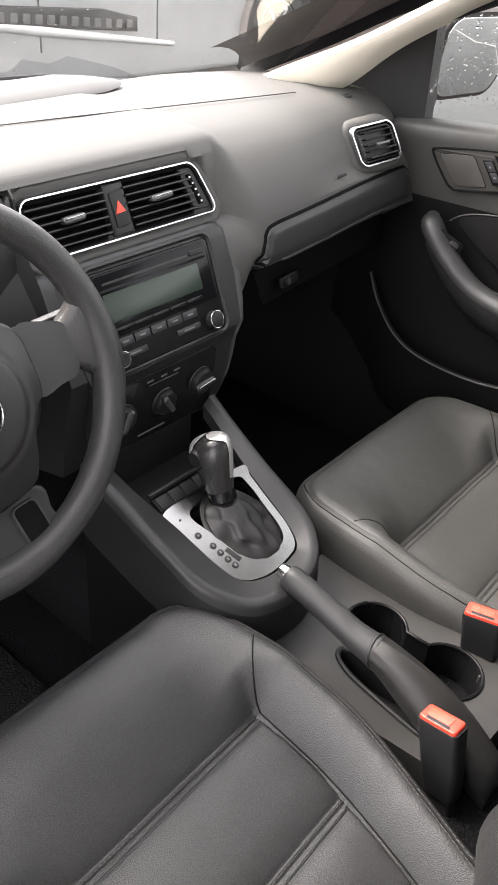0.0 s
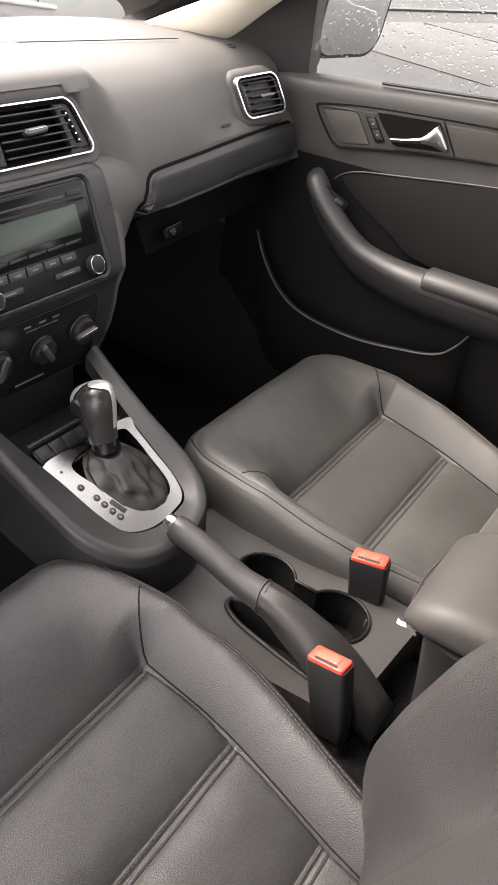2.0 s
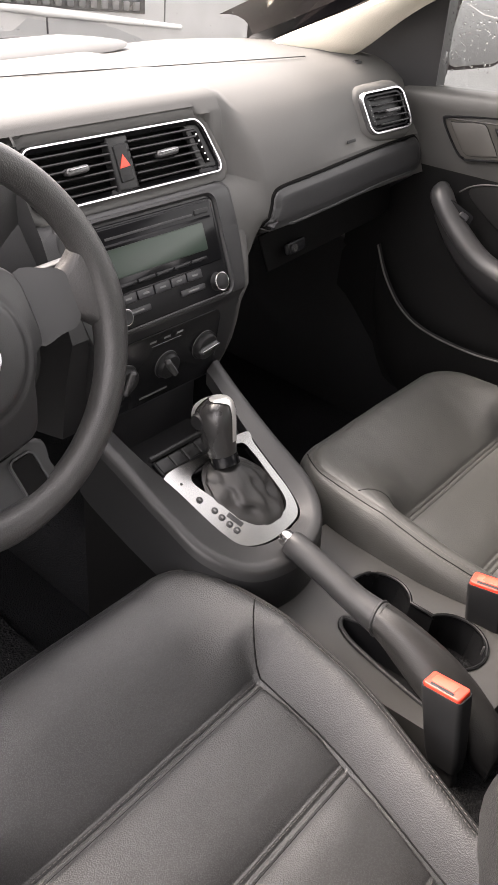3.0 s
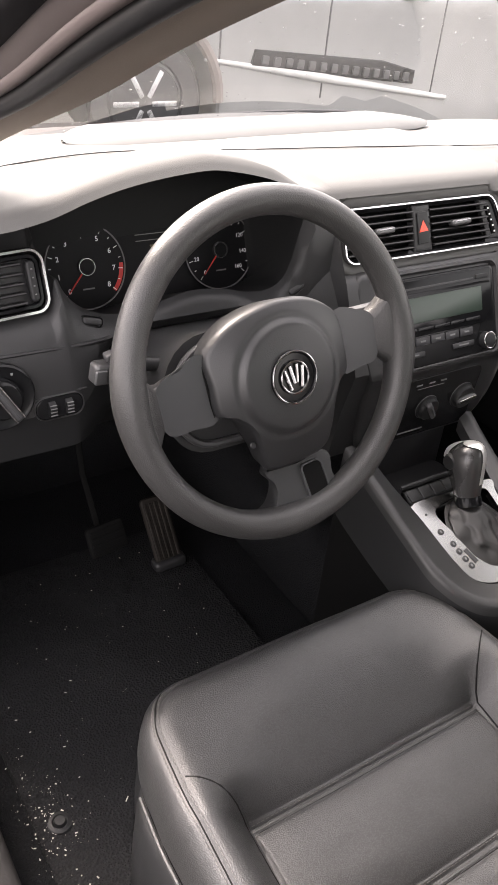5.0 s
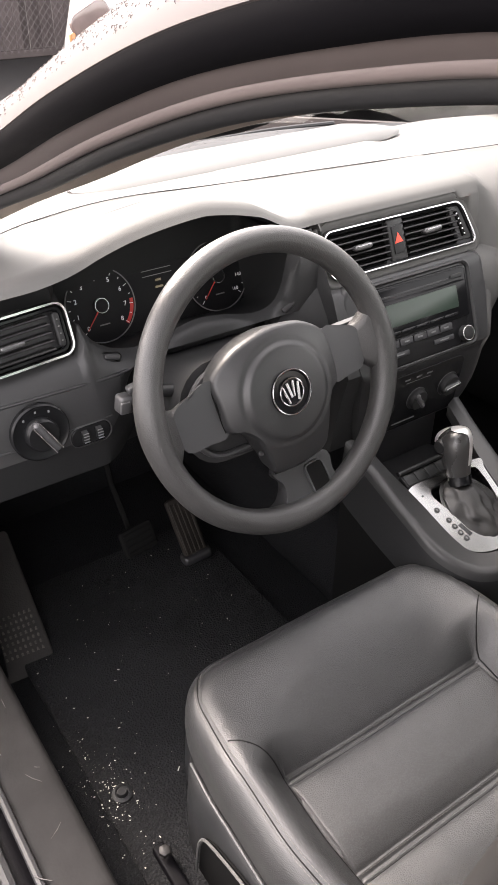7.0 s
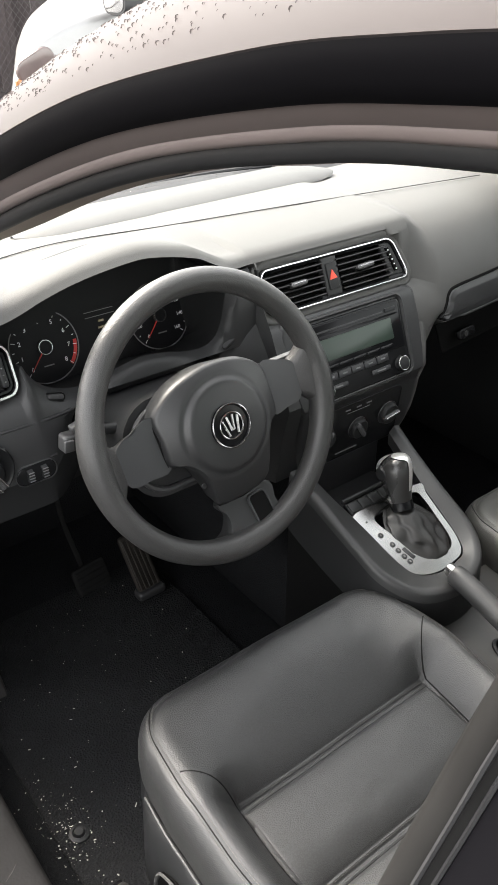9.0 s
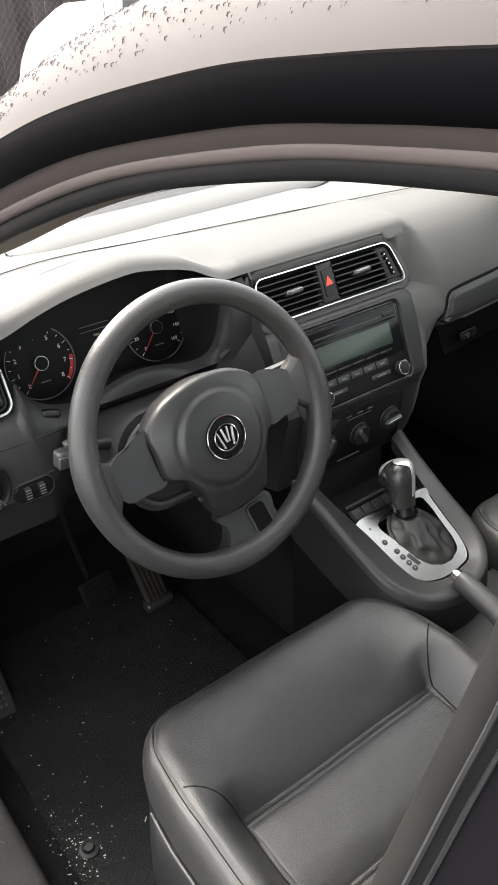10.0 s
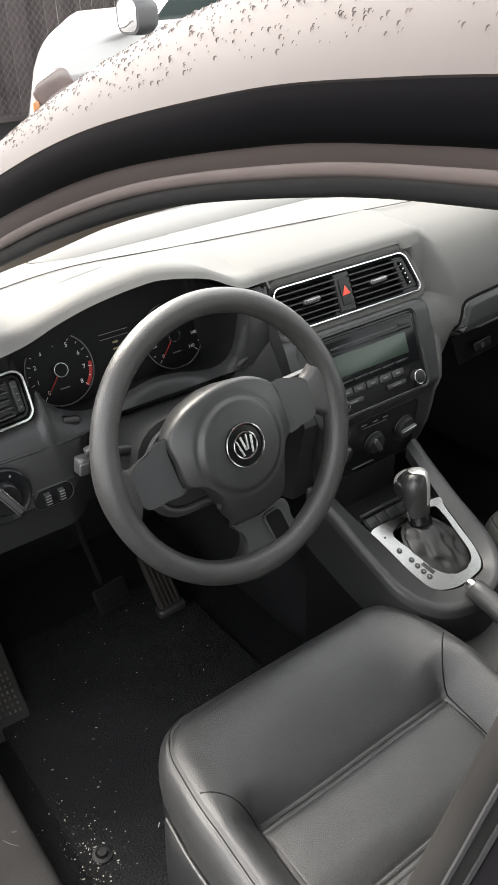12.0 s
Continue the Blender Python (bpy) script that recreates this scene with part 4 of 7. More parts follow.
part("slot", slab(rrect(0.026, 0.048, 0.005), 0.0016, 0.0005), M_VOID, wheel, m=slot_m)
part("slot_frame", band([(p[0], p[1], 0.0) for p in rrect(0.029, 0.051, 0.007)], [(-0.0016, -0.002), (0.0016, -0.002), (0.001, 0.0026), (-0.001, 0.0026)], closed=True), M_SPOKE, wheel, m=slot_m)
part("spoke_seam", tube([(-0.033, -0.1075, -0.041), (0.006, -0.1115, -0.039), (0.048, -0.1075, -0.041)], 0.0014, 6), M_VOID, wheel, m=TURN_W)
part("screw_cap", lathe([(0.004, 0), (0.003, 0.002), (0.0005, 0.002)], 10), M_RUBBER, wheel, m=TURN_W @ pose(-0.0525, -0.066, -0.0265))
badge = part("badge", lathe([(0.0295, -0.004), (0.0295, 0.001), (0.028, 0.0025), (0.0265, 0.001), (0.026, -0.001), (0.0005, -0.001)], 48), M_GLOSS, wheel, "round gloss black and chrome badge", m=TURN_W)
part("badge_ring", tube([(0.0285 * math.cos(2 * math.pi * k / 48), 0.0285 * math.sin(2 * math.pi * k / 48), 0.0015) for k in range(48)], 0.0012, 8, closed=True), M_CHROME, badge, m=TURN_W)
part("badge_ring", tube([(0.0175 * math.cos(2 * math.pi * k / 48), 0.0175 * math.sin(2 * math.pi * k / 48), 0.001) for k in range(48)], 0.0014, 8, closed=True), M_CHROME, badge, m=TURN_W)
for pts in ([(-0.0120, 0.0105), (-0.0065, -0.0125)], [(-0.0045, 0.0140), (-0.0010, -0.0060)], [(0.0045, 0.0140), (0.0020, -0.0060)], [(0.0120, 0.0105), (0.0075, -0.0125)]):
    part("badge_bar", tube([(x, y, 0.001) for x, y in pts], 0.0019, 6), M_CHROME, badge, m=TURN_W)

# column behind the wheel
column = empty("steering_column", "black plastic steering column shroud with two stalks", "steering column", at=(WX, 0.12, 0.84))
rings = []
for k in range(9):
    s = k / 8
    pts = rrect(0.236 - 0.03 * s, 0.134 - 0.060 * s, 0.055 - 0.02 * s)
    rings.append([(WX - 0.006 + x, 0.062 + 0.16 * s + 0.25 * y * (1 - s), 0.912 - 0.030 * s + y) for x, y in pts])
part("shroud", loft(rings), M_LOWER, column, angle=50)
collar = [(WX - 0.006 + x, 0.058 + 0.25 * y, 0.912 + y) for x, y in rrect(0.212, 0.112, 0.046, 8)]
part("shroud_rim", tube(collar, 0.0045, 8, closed=True), M_STALK, column, "raised shroud rim")
st = part("stalk", tube([(WX - 0.06, 0.095, 0.93), (WX - 0.15, 0.105, 0.945), (WX - 0.165, 0.107, 0.947)], [0.008, 0.008, 0.009], 10), M_HARD, column, "black stalk with moulded end buttons")
part("stalk_button", box(0.021, 0.020, 0.023, 0.004), M_STALK, st, m=pose(WX - 0.180, 0.106, 0.928, ry=8, rz=6))
part("stalk_face", box(0.014, 0.004, 0.016, 0.0015), M_SLATLIT, st, "bright worn stalk end", m=pose(WX - 0.184, 0.094, 0.932, ry=8, rz=6))
part("stalk_slider", box(0.018, 0.012, 0.008, 0.002), M_STALK, st, m=pose(WX - 0.166, 0.102, 0.956, ry=-12))
st = part("stalk", tube([(WX + 0.06, 0.09, 0.94), (WX + 0.15, 0.075, 0.968), (WX + 0.20, 0.07, 0.974)], [0.007, 0.009, 0.008], 10, flat=0.7), M_HARD, column, "black stalk with grey top")
part("stalk_cover", slab(rrect(0.070, 0.010, 0.004), 0.004, 0.0015), M_STALK, st, m=frame_of((WX + 0.155, 0.071, 0.976), (0.99, -0.08, 0.10), (0.08, 0.99, 0.02)))

# ---- dashboard details ----
def ring_frame(w, h, r, width, depth):
    """Rounded frame of the given outer size, lying in xy, front face at z = depth."""
    return band([(x, y, 0) for x, y in rrect(w - width, h - width, r)], [(-width / 2, 0), (width / 2, 0), (width / 2, depth * 0.7), (width / 4, depth), (-width / 4, depth), (-width / 2, depth * 0.7)], closed=True)


def slats(vent, m, w, h, x0, count, shear=0.0):
    """Louvres across an opening, each a thin angled blade."""
    for k in range(count):
        y = -h / 2 + h * (k + 0.5) / count
        blade = band([(x0 - w / 2 + shear * y, y, 0.004), (x0 + w / 2 + shear * y, y, 0.004)], [(-0.006, -0.0012), (0.006, -0.0022), (0.0068, -0.001), (0.006, 0.0004), (-0.006, 0.0012)], up=(0, 1, 0))
        part("slat", blade, M_SLAT, vent, m=m)


def vent(name_at, right, up, w, h, tab_x, wheel_x, label, lean=0.0):
    m = frame_of(name_at, right, up) @ Matrix(((1, lean, 0, 0), (0, 1, 0, 0), (0, 0, 1, 0), (0, 0, 0, 1)))
    v = part("air_vent", slab(rrect(w - 0.006, h - 0.006, 0.010), 0.0015, 0.0005, base=-0.004), M_RUBBER, dashboard, label, m=m)
    part("vent_surround", ring_frame(w - 0.006, h - 0.006, 0.010, 0.006, 0.008), M_GLOSS, v, m=m)
    part("chrome_frame", ring_frame(w + 0.006, h + 0.006, 0.015, 0.0056, 0.0105), M_CHROME, v, "silver frame", m=m)
    slats(v, m, w - 0.03, h - 0.014, -0.010 * (1 if wheel_x > 0 else -1), 5)
    part("vent_tab", box(0.032, 0.006, 0.009, 0.002), M_SLATLIT, v, m=m @ pose(tab_x, -0.002, 0.007))
    part("thumb_wheel", box(0.010, h - 0.022, 0.010, 0.003), M_HARD, v, m=m @ pose(wheel_x, 0, 0.0))
    for k in range(4):
        part("wheel_mark", box(0.0022, 0.0014, 0.001, 0.0003), M_MARK, v, m=m @ pose(wheel_x, -0.014 + 0.009 * k, 0.0098))
    return v


UPV = (0, 0.33, 1)
vent((-0.640, 0.206, 1.006), (1, 0.12, 0), UPV, 0.140, 0.066, -0.01, 0.056, "silver-framed side air vent")
vent((0.570, 0.1975, 1.006), (0.101, -0.020, 0.009), (-0.012, 0.033, 0.066), 0.097, 0.066, 0.010, -0.037, "silver-framed side air vent", -0.19)
part("vent_mould", band([(x - 0.19 * y, y, 0) for x, y in rrect(0.114, 0.083, 0.022, 8)], [(-0.0075, -0.024), (0.0085, -0.028), (0.0085, -0.018), (0.006, -0.0085), (0.002, -0.0015), (-0.003, 0.0018), (-0.0065, 0.0015), (-0.0075, -0.001)], closed=True), M_DASH, dashboard, "moulded lip round the side vent", m=frame_of((0.570, 0.1975, 1.006), (0.101, -0.020, 0.009), (-0.012, 0.033, 0.066)), angle=60)
# centre vents round the hazard button
CV = frame_of((-0.001, 0.206, 1.010), (1, 0, 0), (0, 0.35, 1))
def vent_x(x, y):
    """The right end of the paired vents leans, the left one nearly not."""
    return 0.905 * x - 0.45 * y if x > 0 else 1.03 * x - 0.06 * y


def vent_loop(w, h, r):
    return [Vector((vent_x(x, y), y, 0)) for x, y in rrect(w, h, r, 8)]


cv = part("double_air_vent", slab([(p.x, p.y) for p in vent_loop(0.306, 0.066, 0.012)], 0.0015, 0.0005, base=-0.016), M_VOID, dashboard, "paired centre air vents", m=CV)
part("chrome_frame", band(vent_loop(0.310, 0.071, 0.015), [(-0.0021, 0), (0.0021, 0), (0.0021, 0.0075), (0.0010, 0.0098), (-0.0010, 0.0098), (-0.0021, 0.0075)], closed=True), M_CHROME, cv, "silver frame", m=CV)
part("vent_surround", band(vent_loop(0.302, 0.063, 0.011), [(-0.0028, -0.014), (0.0020, -0.014), (0.0020, 0.006), (-0.0028, 0.003)], closed=True), M_GLOSS, cv, m=CV)
slats(cv, CV, 0.118, 0.058, -0.097, 6)
slats(cv, CV, 0.116, 0.058, 0.056, 6, shear=-0.16)
for x, y, w in ((-0.092, 0.003, 0.034), (0.054, 0.002, 0.038)):
    tab = part("vent_tab", box(w, 0.009, 0.012, 0.003), M_SLATLIT, cv, "grey louvre tab", m=CV @ pose(x, y, 0.004, rz=2))
    part("tab_ridge", box(w * 0.8, 0.0016, 0.002, 0.0006), M_CHROME, tab, m=CV @ pose(x, y + 0.002, 0.0152, rz=2))
part("thumb_panel", slab([(0.099, 0.0285), (0.117, -0.0285), (0.150, -0.0285), (0.126, 0.0285)], 0.008, 0.002, base=-0.004), M_LOWER, cv, m=CV)
part("thumb_wheel", slab([(0.1105, 0.020), (0.126, -0.022), (0.134, -0.022), (0.1185, 0.020)], 0.007, 0.002, base=0.0), M_VOID, cv, m=CV)
for k in range(5):
    part("wheel_mark", box(0.003, 0.0024, 0.001, 0.0003), M_WHITE, cv, m=CV @ pose(0.1155 + 0.0035 * k, 0.016 - 0.0085 * k, 0.0067))
hz = part("hazard_panel", slab([(-0.036, 0.032), (-0.033, -0.032), (0.002, -0.032), (-0.003, 0.032)], 0.013, 0.003, base=-0.006), M_LOWER, dashboard, m=CV)
part("hazard_button", box(0.021, 0.044, 0.003, 0.0012), M_HARD, hz, "hazard light switch", m=CV @ pose(-0.0175, 0.0, 0.0062, rz=4))
part("hazard_triangle", slab([(-0.0085, -0.007), (0.0085, -0.007), (0, 0.0085)], 0.0009, 0.0003), M_REDLIT, hz, "red warning triangle", m=CV @ pose(-0.0175, 0.002, 0.0091, rz=4))
# rounded ledge that frames the vents and rolls into the pad
part("vent_lip", band(vent_loop(0.326, 0.087, 0.022), [(-0.0085, -0.010), (0.0085, -0.010), (0.0085, 0.0025), (0.0070, 0.0046), (0.0030, 0.0054), (-0.0055, 0.0030), (-0.0085, -0.002)], closed=True), M_DASH, dashboard, "moulded lip round the vents", m=CV, angle=60)

# ---- radio ----
RD = frame_of((0.002, 0.1395, 0.890), (1, 0, 0), (0, 0.42, 1))
radio = part("radio", slab(rrect(0.216, 0.129, 0.010), 0.011, 0.003, base=-0.007), M_GLOSSY, dashboard, "car radio with grey-green display", m=RD @ pose(-0.002, 0.0065, 0))
FACE = [(0.9670, 0.1790, 0.126), (0.9655, 0.1735, 0.136), (0.960, 0.1695, 0.1440), (0.950, 0.1650, 0.1475), (0.935, 0.1590, 0.1490), (0.915, 0.1503, 0.1488), (0.885, 0.1376, 0.1462), (0.860, 0.1270, 0.1430), (0.842, 0.1194, 0.1395), (0.8345, 0.1165, 0.1378), (0.830, 0.1168, 0.1362), (0.826, 0.1205, 0.1350), (0.81, 0.1240, 0.1335), (0.79, 0.1262, 0.1325), (0.76, 0.1285, 0.1305), (0.725, 0.1330, 0.1235), (0.690, 0.1440, 0.1120)]
rings = []
for z, y, w in FACE:
    ring = []
    for side in (-1, 1):
        edge = [(side * (w + 0.0052), y + 0.034, z), (side * (w + 0.0050), y + 0.008, z), (side * (w + 0.0042), y + 0.0035, z), (side * (w + 0.002), y + 0.0008, z), (side * (w - 0.002), y, z)]
        ring += edge if side < 0 else edge[::-1]
    rings.append(ring)
part("stack_face", loft(rings, close_v=False, caps=False), M_STACK, dashboard, "satin black centre stack face", angle=38)
# rounded cheek of the pad running down beside the stack
rings = []
for z, xo in ((0.950, 0.196), (0.920, 0.194), (0.890, 0.189), (0.860, 0.182), (0.830, 0.175), (0.800, 0.171), (0.770, 0.169), (0.740, 0.165), (0.710, 0.157), (0.690, 0.148)):
    xi, yi = 0.1, 0.14
    for (za, ya, wa), (zb, yb, wb) in zip(FACE, FACE[1:]):
        if zb <= z <= za:
            t = (za - z) / (za - zb)
            xi, yi = wa + (wb - wa) * t + 0.003, ya + (yb - ya) * t + 0.004
    ring = [Vector((xi - 0.004, yi + 0.02, z)), Vector((xi, yi + 0.003, z)), Vector((xi + 0.003, yi, z))]
    for k in range(1, 9):
        a = radians(90 * k / 8)
        ring.append(Vector((xi + 0.003 + (xo - xi - 0.003) * math.sin(a), yi + 0.045 * (1 - math.cos(a)), z)))
    rings.append(ring + [Vector((xo + 0.002, yi + 0.12, z)), Vector((xo, 0.34, z))])
part("stack_cheek", loft(rings, close_v=False, caps=False), M_DASH, dashboard, angle=50)
part("radio_recess", band([(x, y, 0) for x, y in rrect(0.226, 0.138, 0.016)], [(-0.004, -0.006), (0.004, -0.006), (0.0035, 0.0035), (0.0, 0.005), (-0.0035, 0.0015)], closed=True), M_LOWER, dashboard, m=RD @ pose(-0.002, 0.0085, 0))
part("radio_front", slab(rrect(0.200, 0.080, 0.005), 0.004, 0.0015, base=0.003), M_GLOSS, radio, "gloss black face", m=RD @ pose(-0.002, 0.0275, 0))
part("display", slab(rrect(0.168, 0.036, 0.002), 0.0012, 0.0004, base=0.0068), M_SCREEN, radio, "unlit grey-green display", m=RD @ pose(-0.0105, 0.0245, 0))
part("cd_slot", slab(rrect(0.15, 0.003, 0.001), 0.0008, 0.0003, base=0.0068), M_RUBBER, radio, m=RD @ pose(-0.016, 0.055, 0))
part("slot_lip", band([(-0.097, 0.0475, 0.006), (0.090, 0.0475, 0.006)], [(-0.002, 0), (0.002, 0), (0.0015, 0.003), (-0.001, 0.002)], up=(0, 0, 1)), M_GLOSS, radio, m=RD)
part("eject_key", box(0.026, 0.007, 0.003, 0.001), M_HARD, radio, m=RD @ pose(0.076, 0.0565, 0.006))
for k in range(5):
    part("preset_key", box(0.030, 0.0055, 0.0025, 0.001), M_GLOSSY, radio, m=RD @ pose(-0.074 + 0.0318 * k, -0.0035, 0.006))
for k in range(5):
    key = part("source_key", box(0.0275, 0.012, 0.0035, 0.0012), M_KEY, radio, m=RD @ pose(-0.078 + 0.0293 * k, -0.0205, 0.0035))
    part("key_mark", box(0.010, 0.0025, 0.0004, 0.0001), M_MARK, key, m=RD @ pose(-0.078 + 0.0293 * k, -0.0205, 0.0069))
for x, w in ((-0.068, 0.045), (0.032, 0.045)):
    key = part("seek_key", box(w, 0.008, 0.003, 0.0012), M_KEY, radio, m=RD @ pose(x, -0.0385, 0.0035))
    part("key_mark", box(0.020, 0.002, 0.0004, 0.0001), M_MARK, key, m=RD @ pose(x, -0.0385, 0.0064))
for x, r in ((0.0795, 0.0122), (-0.094, 0.010)):
    kn = part("volume_knob", lathe([(r * 1.15, 0), (r * 1.1, 0.004), (r, 0.006), (r * 0.95, 0.016), (r * 0.75, 0.0175), (0.001, 0.017)], 32), M_HARD, radio, m=RD @ pose(x, -0.0395, -0.001))
    part("knob_ring", tube([(r * 0.98 * math.cos(2 * math.pi * k / 32), r * 0.98 * math.sin(2 * math.pi * k / 32), 0.0155) for k in range(32)], 0.0011, 8, closed=True), M_CHROME, kn, "chrome ring", m=RD @ pose(x, -0.0395, -0.001))
part("lower_trim_line", tube([(-0.10, -0.0575, 0.0055), (0.094, -0.0575, 0.0055)], 0.0009, 6), M_SLATLIT, radio, m=RD)

# ---- climate panel ----
CL = frame_of((-0.006, 0.1285, 0.7575), (1, 0, 0), (0, -0.10, 1))
clim = part("climate_panel", slab(rrect(0.205, 0.110, 0.016), 0.004, 0.0015, base=-0.002), M_GLOSSY, dashboard, "three-knob climate control panel", m=CL)
for x, a, r in ((-0.078, 70, 0.0195), (-0.001, -55, 0.0190), (0.0725, 8, 0.0205)):
    y = -0.002 if abs(x) < 0.01 else 0.003
    kn = part("climate_knob", lathe([(r * 1.12, 0), (r * 1.1, 0.003), (r, 0.004), (r * 0.96, 0.010), (r * 0.86, 0.012), (0.001, 0.011)], 36), M_HARD, clim, m=CL @ pose(x, y, 0.001))
    part("knob_bar", box(0.038, 0.011, 0.010, 0.004), M_KNOBBAR, kn, "ridged grip bar", m=CL @ pose(x, y, 0.008, rz=a))
    part("knob_ring", tube([(r * 1.08 * math.cos(2 * math.pi * k / 36), r * 1.08 * math.sin(2 * math.pi * k / 36), 0.0) for k in range(36)], 0.0008, 6, closed=True), M_SLATLIT, kn, m=CL @ pose(x, y, 0.0030))
part("knob_pointer", box(0.034, 0.004, 0.002, 0.0008), M_CHROME, clim, m=CL @ pose(0.0725, 0.005, 0.0172, rz=8))
for x in (-0.03, -0.004, 0.02):
    part("panel_mark", box(0.012, 0.003, 0.0006, 0.0002), M_MARK, clim, m=CL @ pose(x, 0.043, 0.0018))
part("panel_line", box(0.055, 0.0012, 0.0006, 0.0002), M_MARK, clim, m=CL @ pose(-0.004, 0.036, 0.0018))
part("panel_mark", box(0.052, 0.003, 0.0006, 0.0002), M_MARK, clim, m=CL @ pose(-0.02, -0.044, 0.0018))

# ---- instrument cluster ----
GP = frame_of((WX, 0.331, 0.964), (1, 0, 0), (0, 0.35, 1))
cluster = part("instrument_panel", slab(rrect(0.40, 0.205, 0.05), 0.004, 0.001, base=-0.008), M_DIAL, dashboard, "unlit instrument cluster with two round dials", m=GP)


def gauge(x, r, first, last, step, a0, a1, needle, red, numbers):
    g = part("gauge", lathe([(r, -0.002), (r, 0.0), (0.001, 0.0)], 48), M_DIAL, cluster, "round black dial with white scale", m=GP @ pose(x, 0, 0))
    part("gauge_ring", tube([(r * math.cos(2 * math.pi * k / 56), r * math.sin(2 * math.pi * k / 56), 0.001) for k in range(56)], 0.0010, 6, closed=True), M_MARK, g, "thin silver ring", m=GP @ pose(x, 0, 0))
    n = int((last - first) / step)
    for k in range(n * 2 + 1):
        a = radians(a0 + (a1 - a0) * k / (2 * n))
        ln = 0.006 if k % 2 == 0 else 0.003
        part("scale_mark", box(ln, 0.0009, 0.0005, 0.0001), M_WHITE, g, m=GP @ pose(x + (r - 0.006) * math.cos(a), (r - 0.006) * math.sin(a), 0.0005, rz=math.degrees(a)))
    for k in range(n + 1):
        a = radians(a0 + (a1 - a0) * k / n)
        part("scale_number", text_mesh(str(int(first + step * k)), numbers, 0.0002), M_WHITE, g, m=GP @ pose(x + (r - 0.0155) * math.cos(a), (r - 0.0155) * math.sin(a), 0.0006))
    if red:
        arc = [(x + (r - 0.005) * math.cos(radians(a)), (r - 0.005) * math.sin(radians(a)), 0.0005) for a in range(-44, 4, 4)]
        part("red_zone", tube(arc, 0.0028, 4, flat=0.15), M_NEEDLE, g, m=GP)
    a = radians(needle)
    part("needle", tube([(x + 0.008 * math.cos(a), 0.008 * math.sin(a), 0.003), (x + (r - 0.012) * math.cos(a), (r - 0.012) * math.sin(a), 0.003)], [0.0012, 0.0006], 6), M_NEEDLE, g, "red needle", m=GP)
    part("needle_hub", lathe([(0.011, 0), (0.011, 0.004), (0.009, 0.006), (0.001, 0.006)], 24), M_DIAL, g, m=GP @ pose(x, 0, 0))
    part("hub_ring", tube([(0.0105 * math.cos(2 * math.pi * k / 28), 0.0105 * math.sin(2 * math.pi * k / 28), 0.0055) for k in range(28)], 0.0008, 6, closed=True), M_CHROME, g, m=GP @ pose(x, 0, 0))
    part("dial_text", box(0.016, 0.002, 0.0004, 0.0001), M_MARK, g, m=GP @ pose(x, -0.028, 0.0006))


gauge(-0.100, 0.054, 0, 8, 1, 228, -42, 228, True, 0.0095)
gauge(0.099, 0.054, 0, 160, 20, 228, -42, 228, False, 0.008)
for y, w, c in ((0.042, 0.022, 0), (0.016, 0.016, 0), (0.006, 0.022, 0)):
    part("display_text", box(w * 0.6, 0.0032, 0.0005, 0.0001), M_AMBER, cluster, m=GP @ pose(0.0, y, -0.003))
for y in (0.032, 0.024):
    part("display_line", box(0.05, 0.0012, 0.0004, 0.0001), M_MARK, cluster, m=GP @ pose(0.0, y, -0.003))
for x, y, z, a in ((-0.520, 0.199, 0.953, -16), (-0.229, 0.202, 0.950, 28)):
    b = part("trip_button", box(0.024, 0.008, 0.005, 0.002), M_RUBBER, dashboard, m=frame_of((x, y, z), (1, 0, math.tan(radians(a))), (0, 0.6, 1)))
    part("button_rim", band([(p[0], p[1], 0) for p in rrect(0.028, 0.012, 0.005)], [(-0.001, 0), (0.001, 0), (0, 0.002)], closed=True), M_HARD, b, m=frame_of((x, y, z), (1, 0, math.tan(radians(a))), (0, 0.6, 1)))

# ---- driver's lower panel ----
LP = frame_of((-0.643, 0.158, 0.903), (1, 0.0, 0), (0, 0.12, 1))
sw = part("light_switch", lathe([(0.038, -0.004), (0.038, 0.003), (0.036, 0.005), (0.033, 0.003), (0.001, 0.003)], 48), M_GLOSSY, dashboard, "round headlight switch with silver bar", m=LP)
part("switch_knob", lathe([(0.023, 0), (0.022, 0.010), (0.019, 0.013), (0.001, 0.013)], 36), M_GLOSSY, sw, m=LP @ pose(0, 0, 0.003))
part("switch_bar", box(0.011, 0.050, 0.012, 0.004), M_KNOBBAR, sw, "silver-edged grip", m=LP @ pose(0.002, 0, 0.012, rz=30))
for s in (-1, 1):
    part("bar_edge", tube([(-0.0050 * s, -0.023, 0.0245), (-0.0050 * s, 0.023, 0.0245)], 0.0012, 6), M_CHROME, sw, m=LP @ pose(0.002, 0, 0, rz=30))
for a in (60, 95, 130):
    part("switch_mark", box(0.0025, 0.003, 0.0005, 0.0001), M_MARK, sw, m=LP @ pose(0.029 * math.cos(radians(a)), 0.029 * math.sin(radians(a)), 0.0035))
DP = frame_of((-0.577, 0.160, 0.876), (1, 0.02, 0.0), (0, 0.12, 1))
dm = part("dimmer_panel", slab(rrect(0.056, 0.026, 0.012), 0.006, 0.002, base=-0.002), M_GLOSSY, dashboard, "small dimmer wheel panel", m=DP)
part("dimmer_rim", band([(p[0], p[1], 0) for p in rrect(0.058, 0.028, 0.013)], [(-0.0012, 0), (0.0012, 0), (0, 0.0045)], closed=True), M_STALK, dm, m=DP)
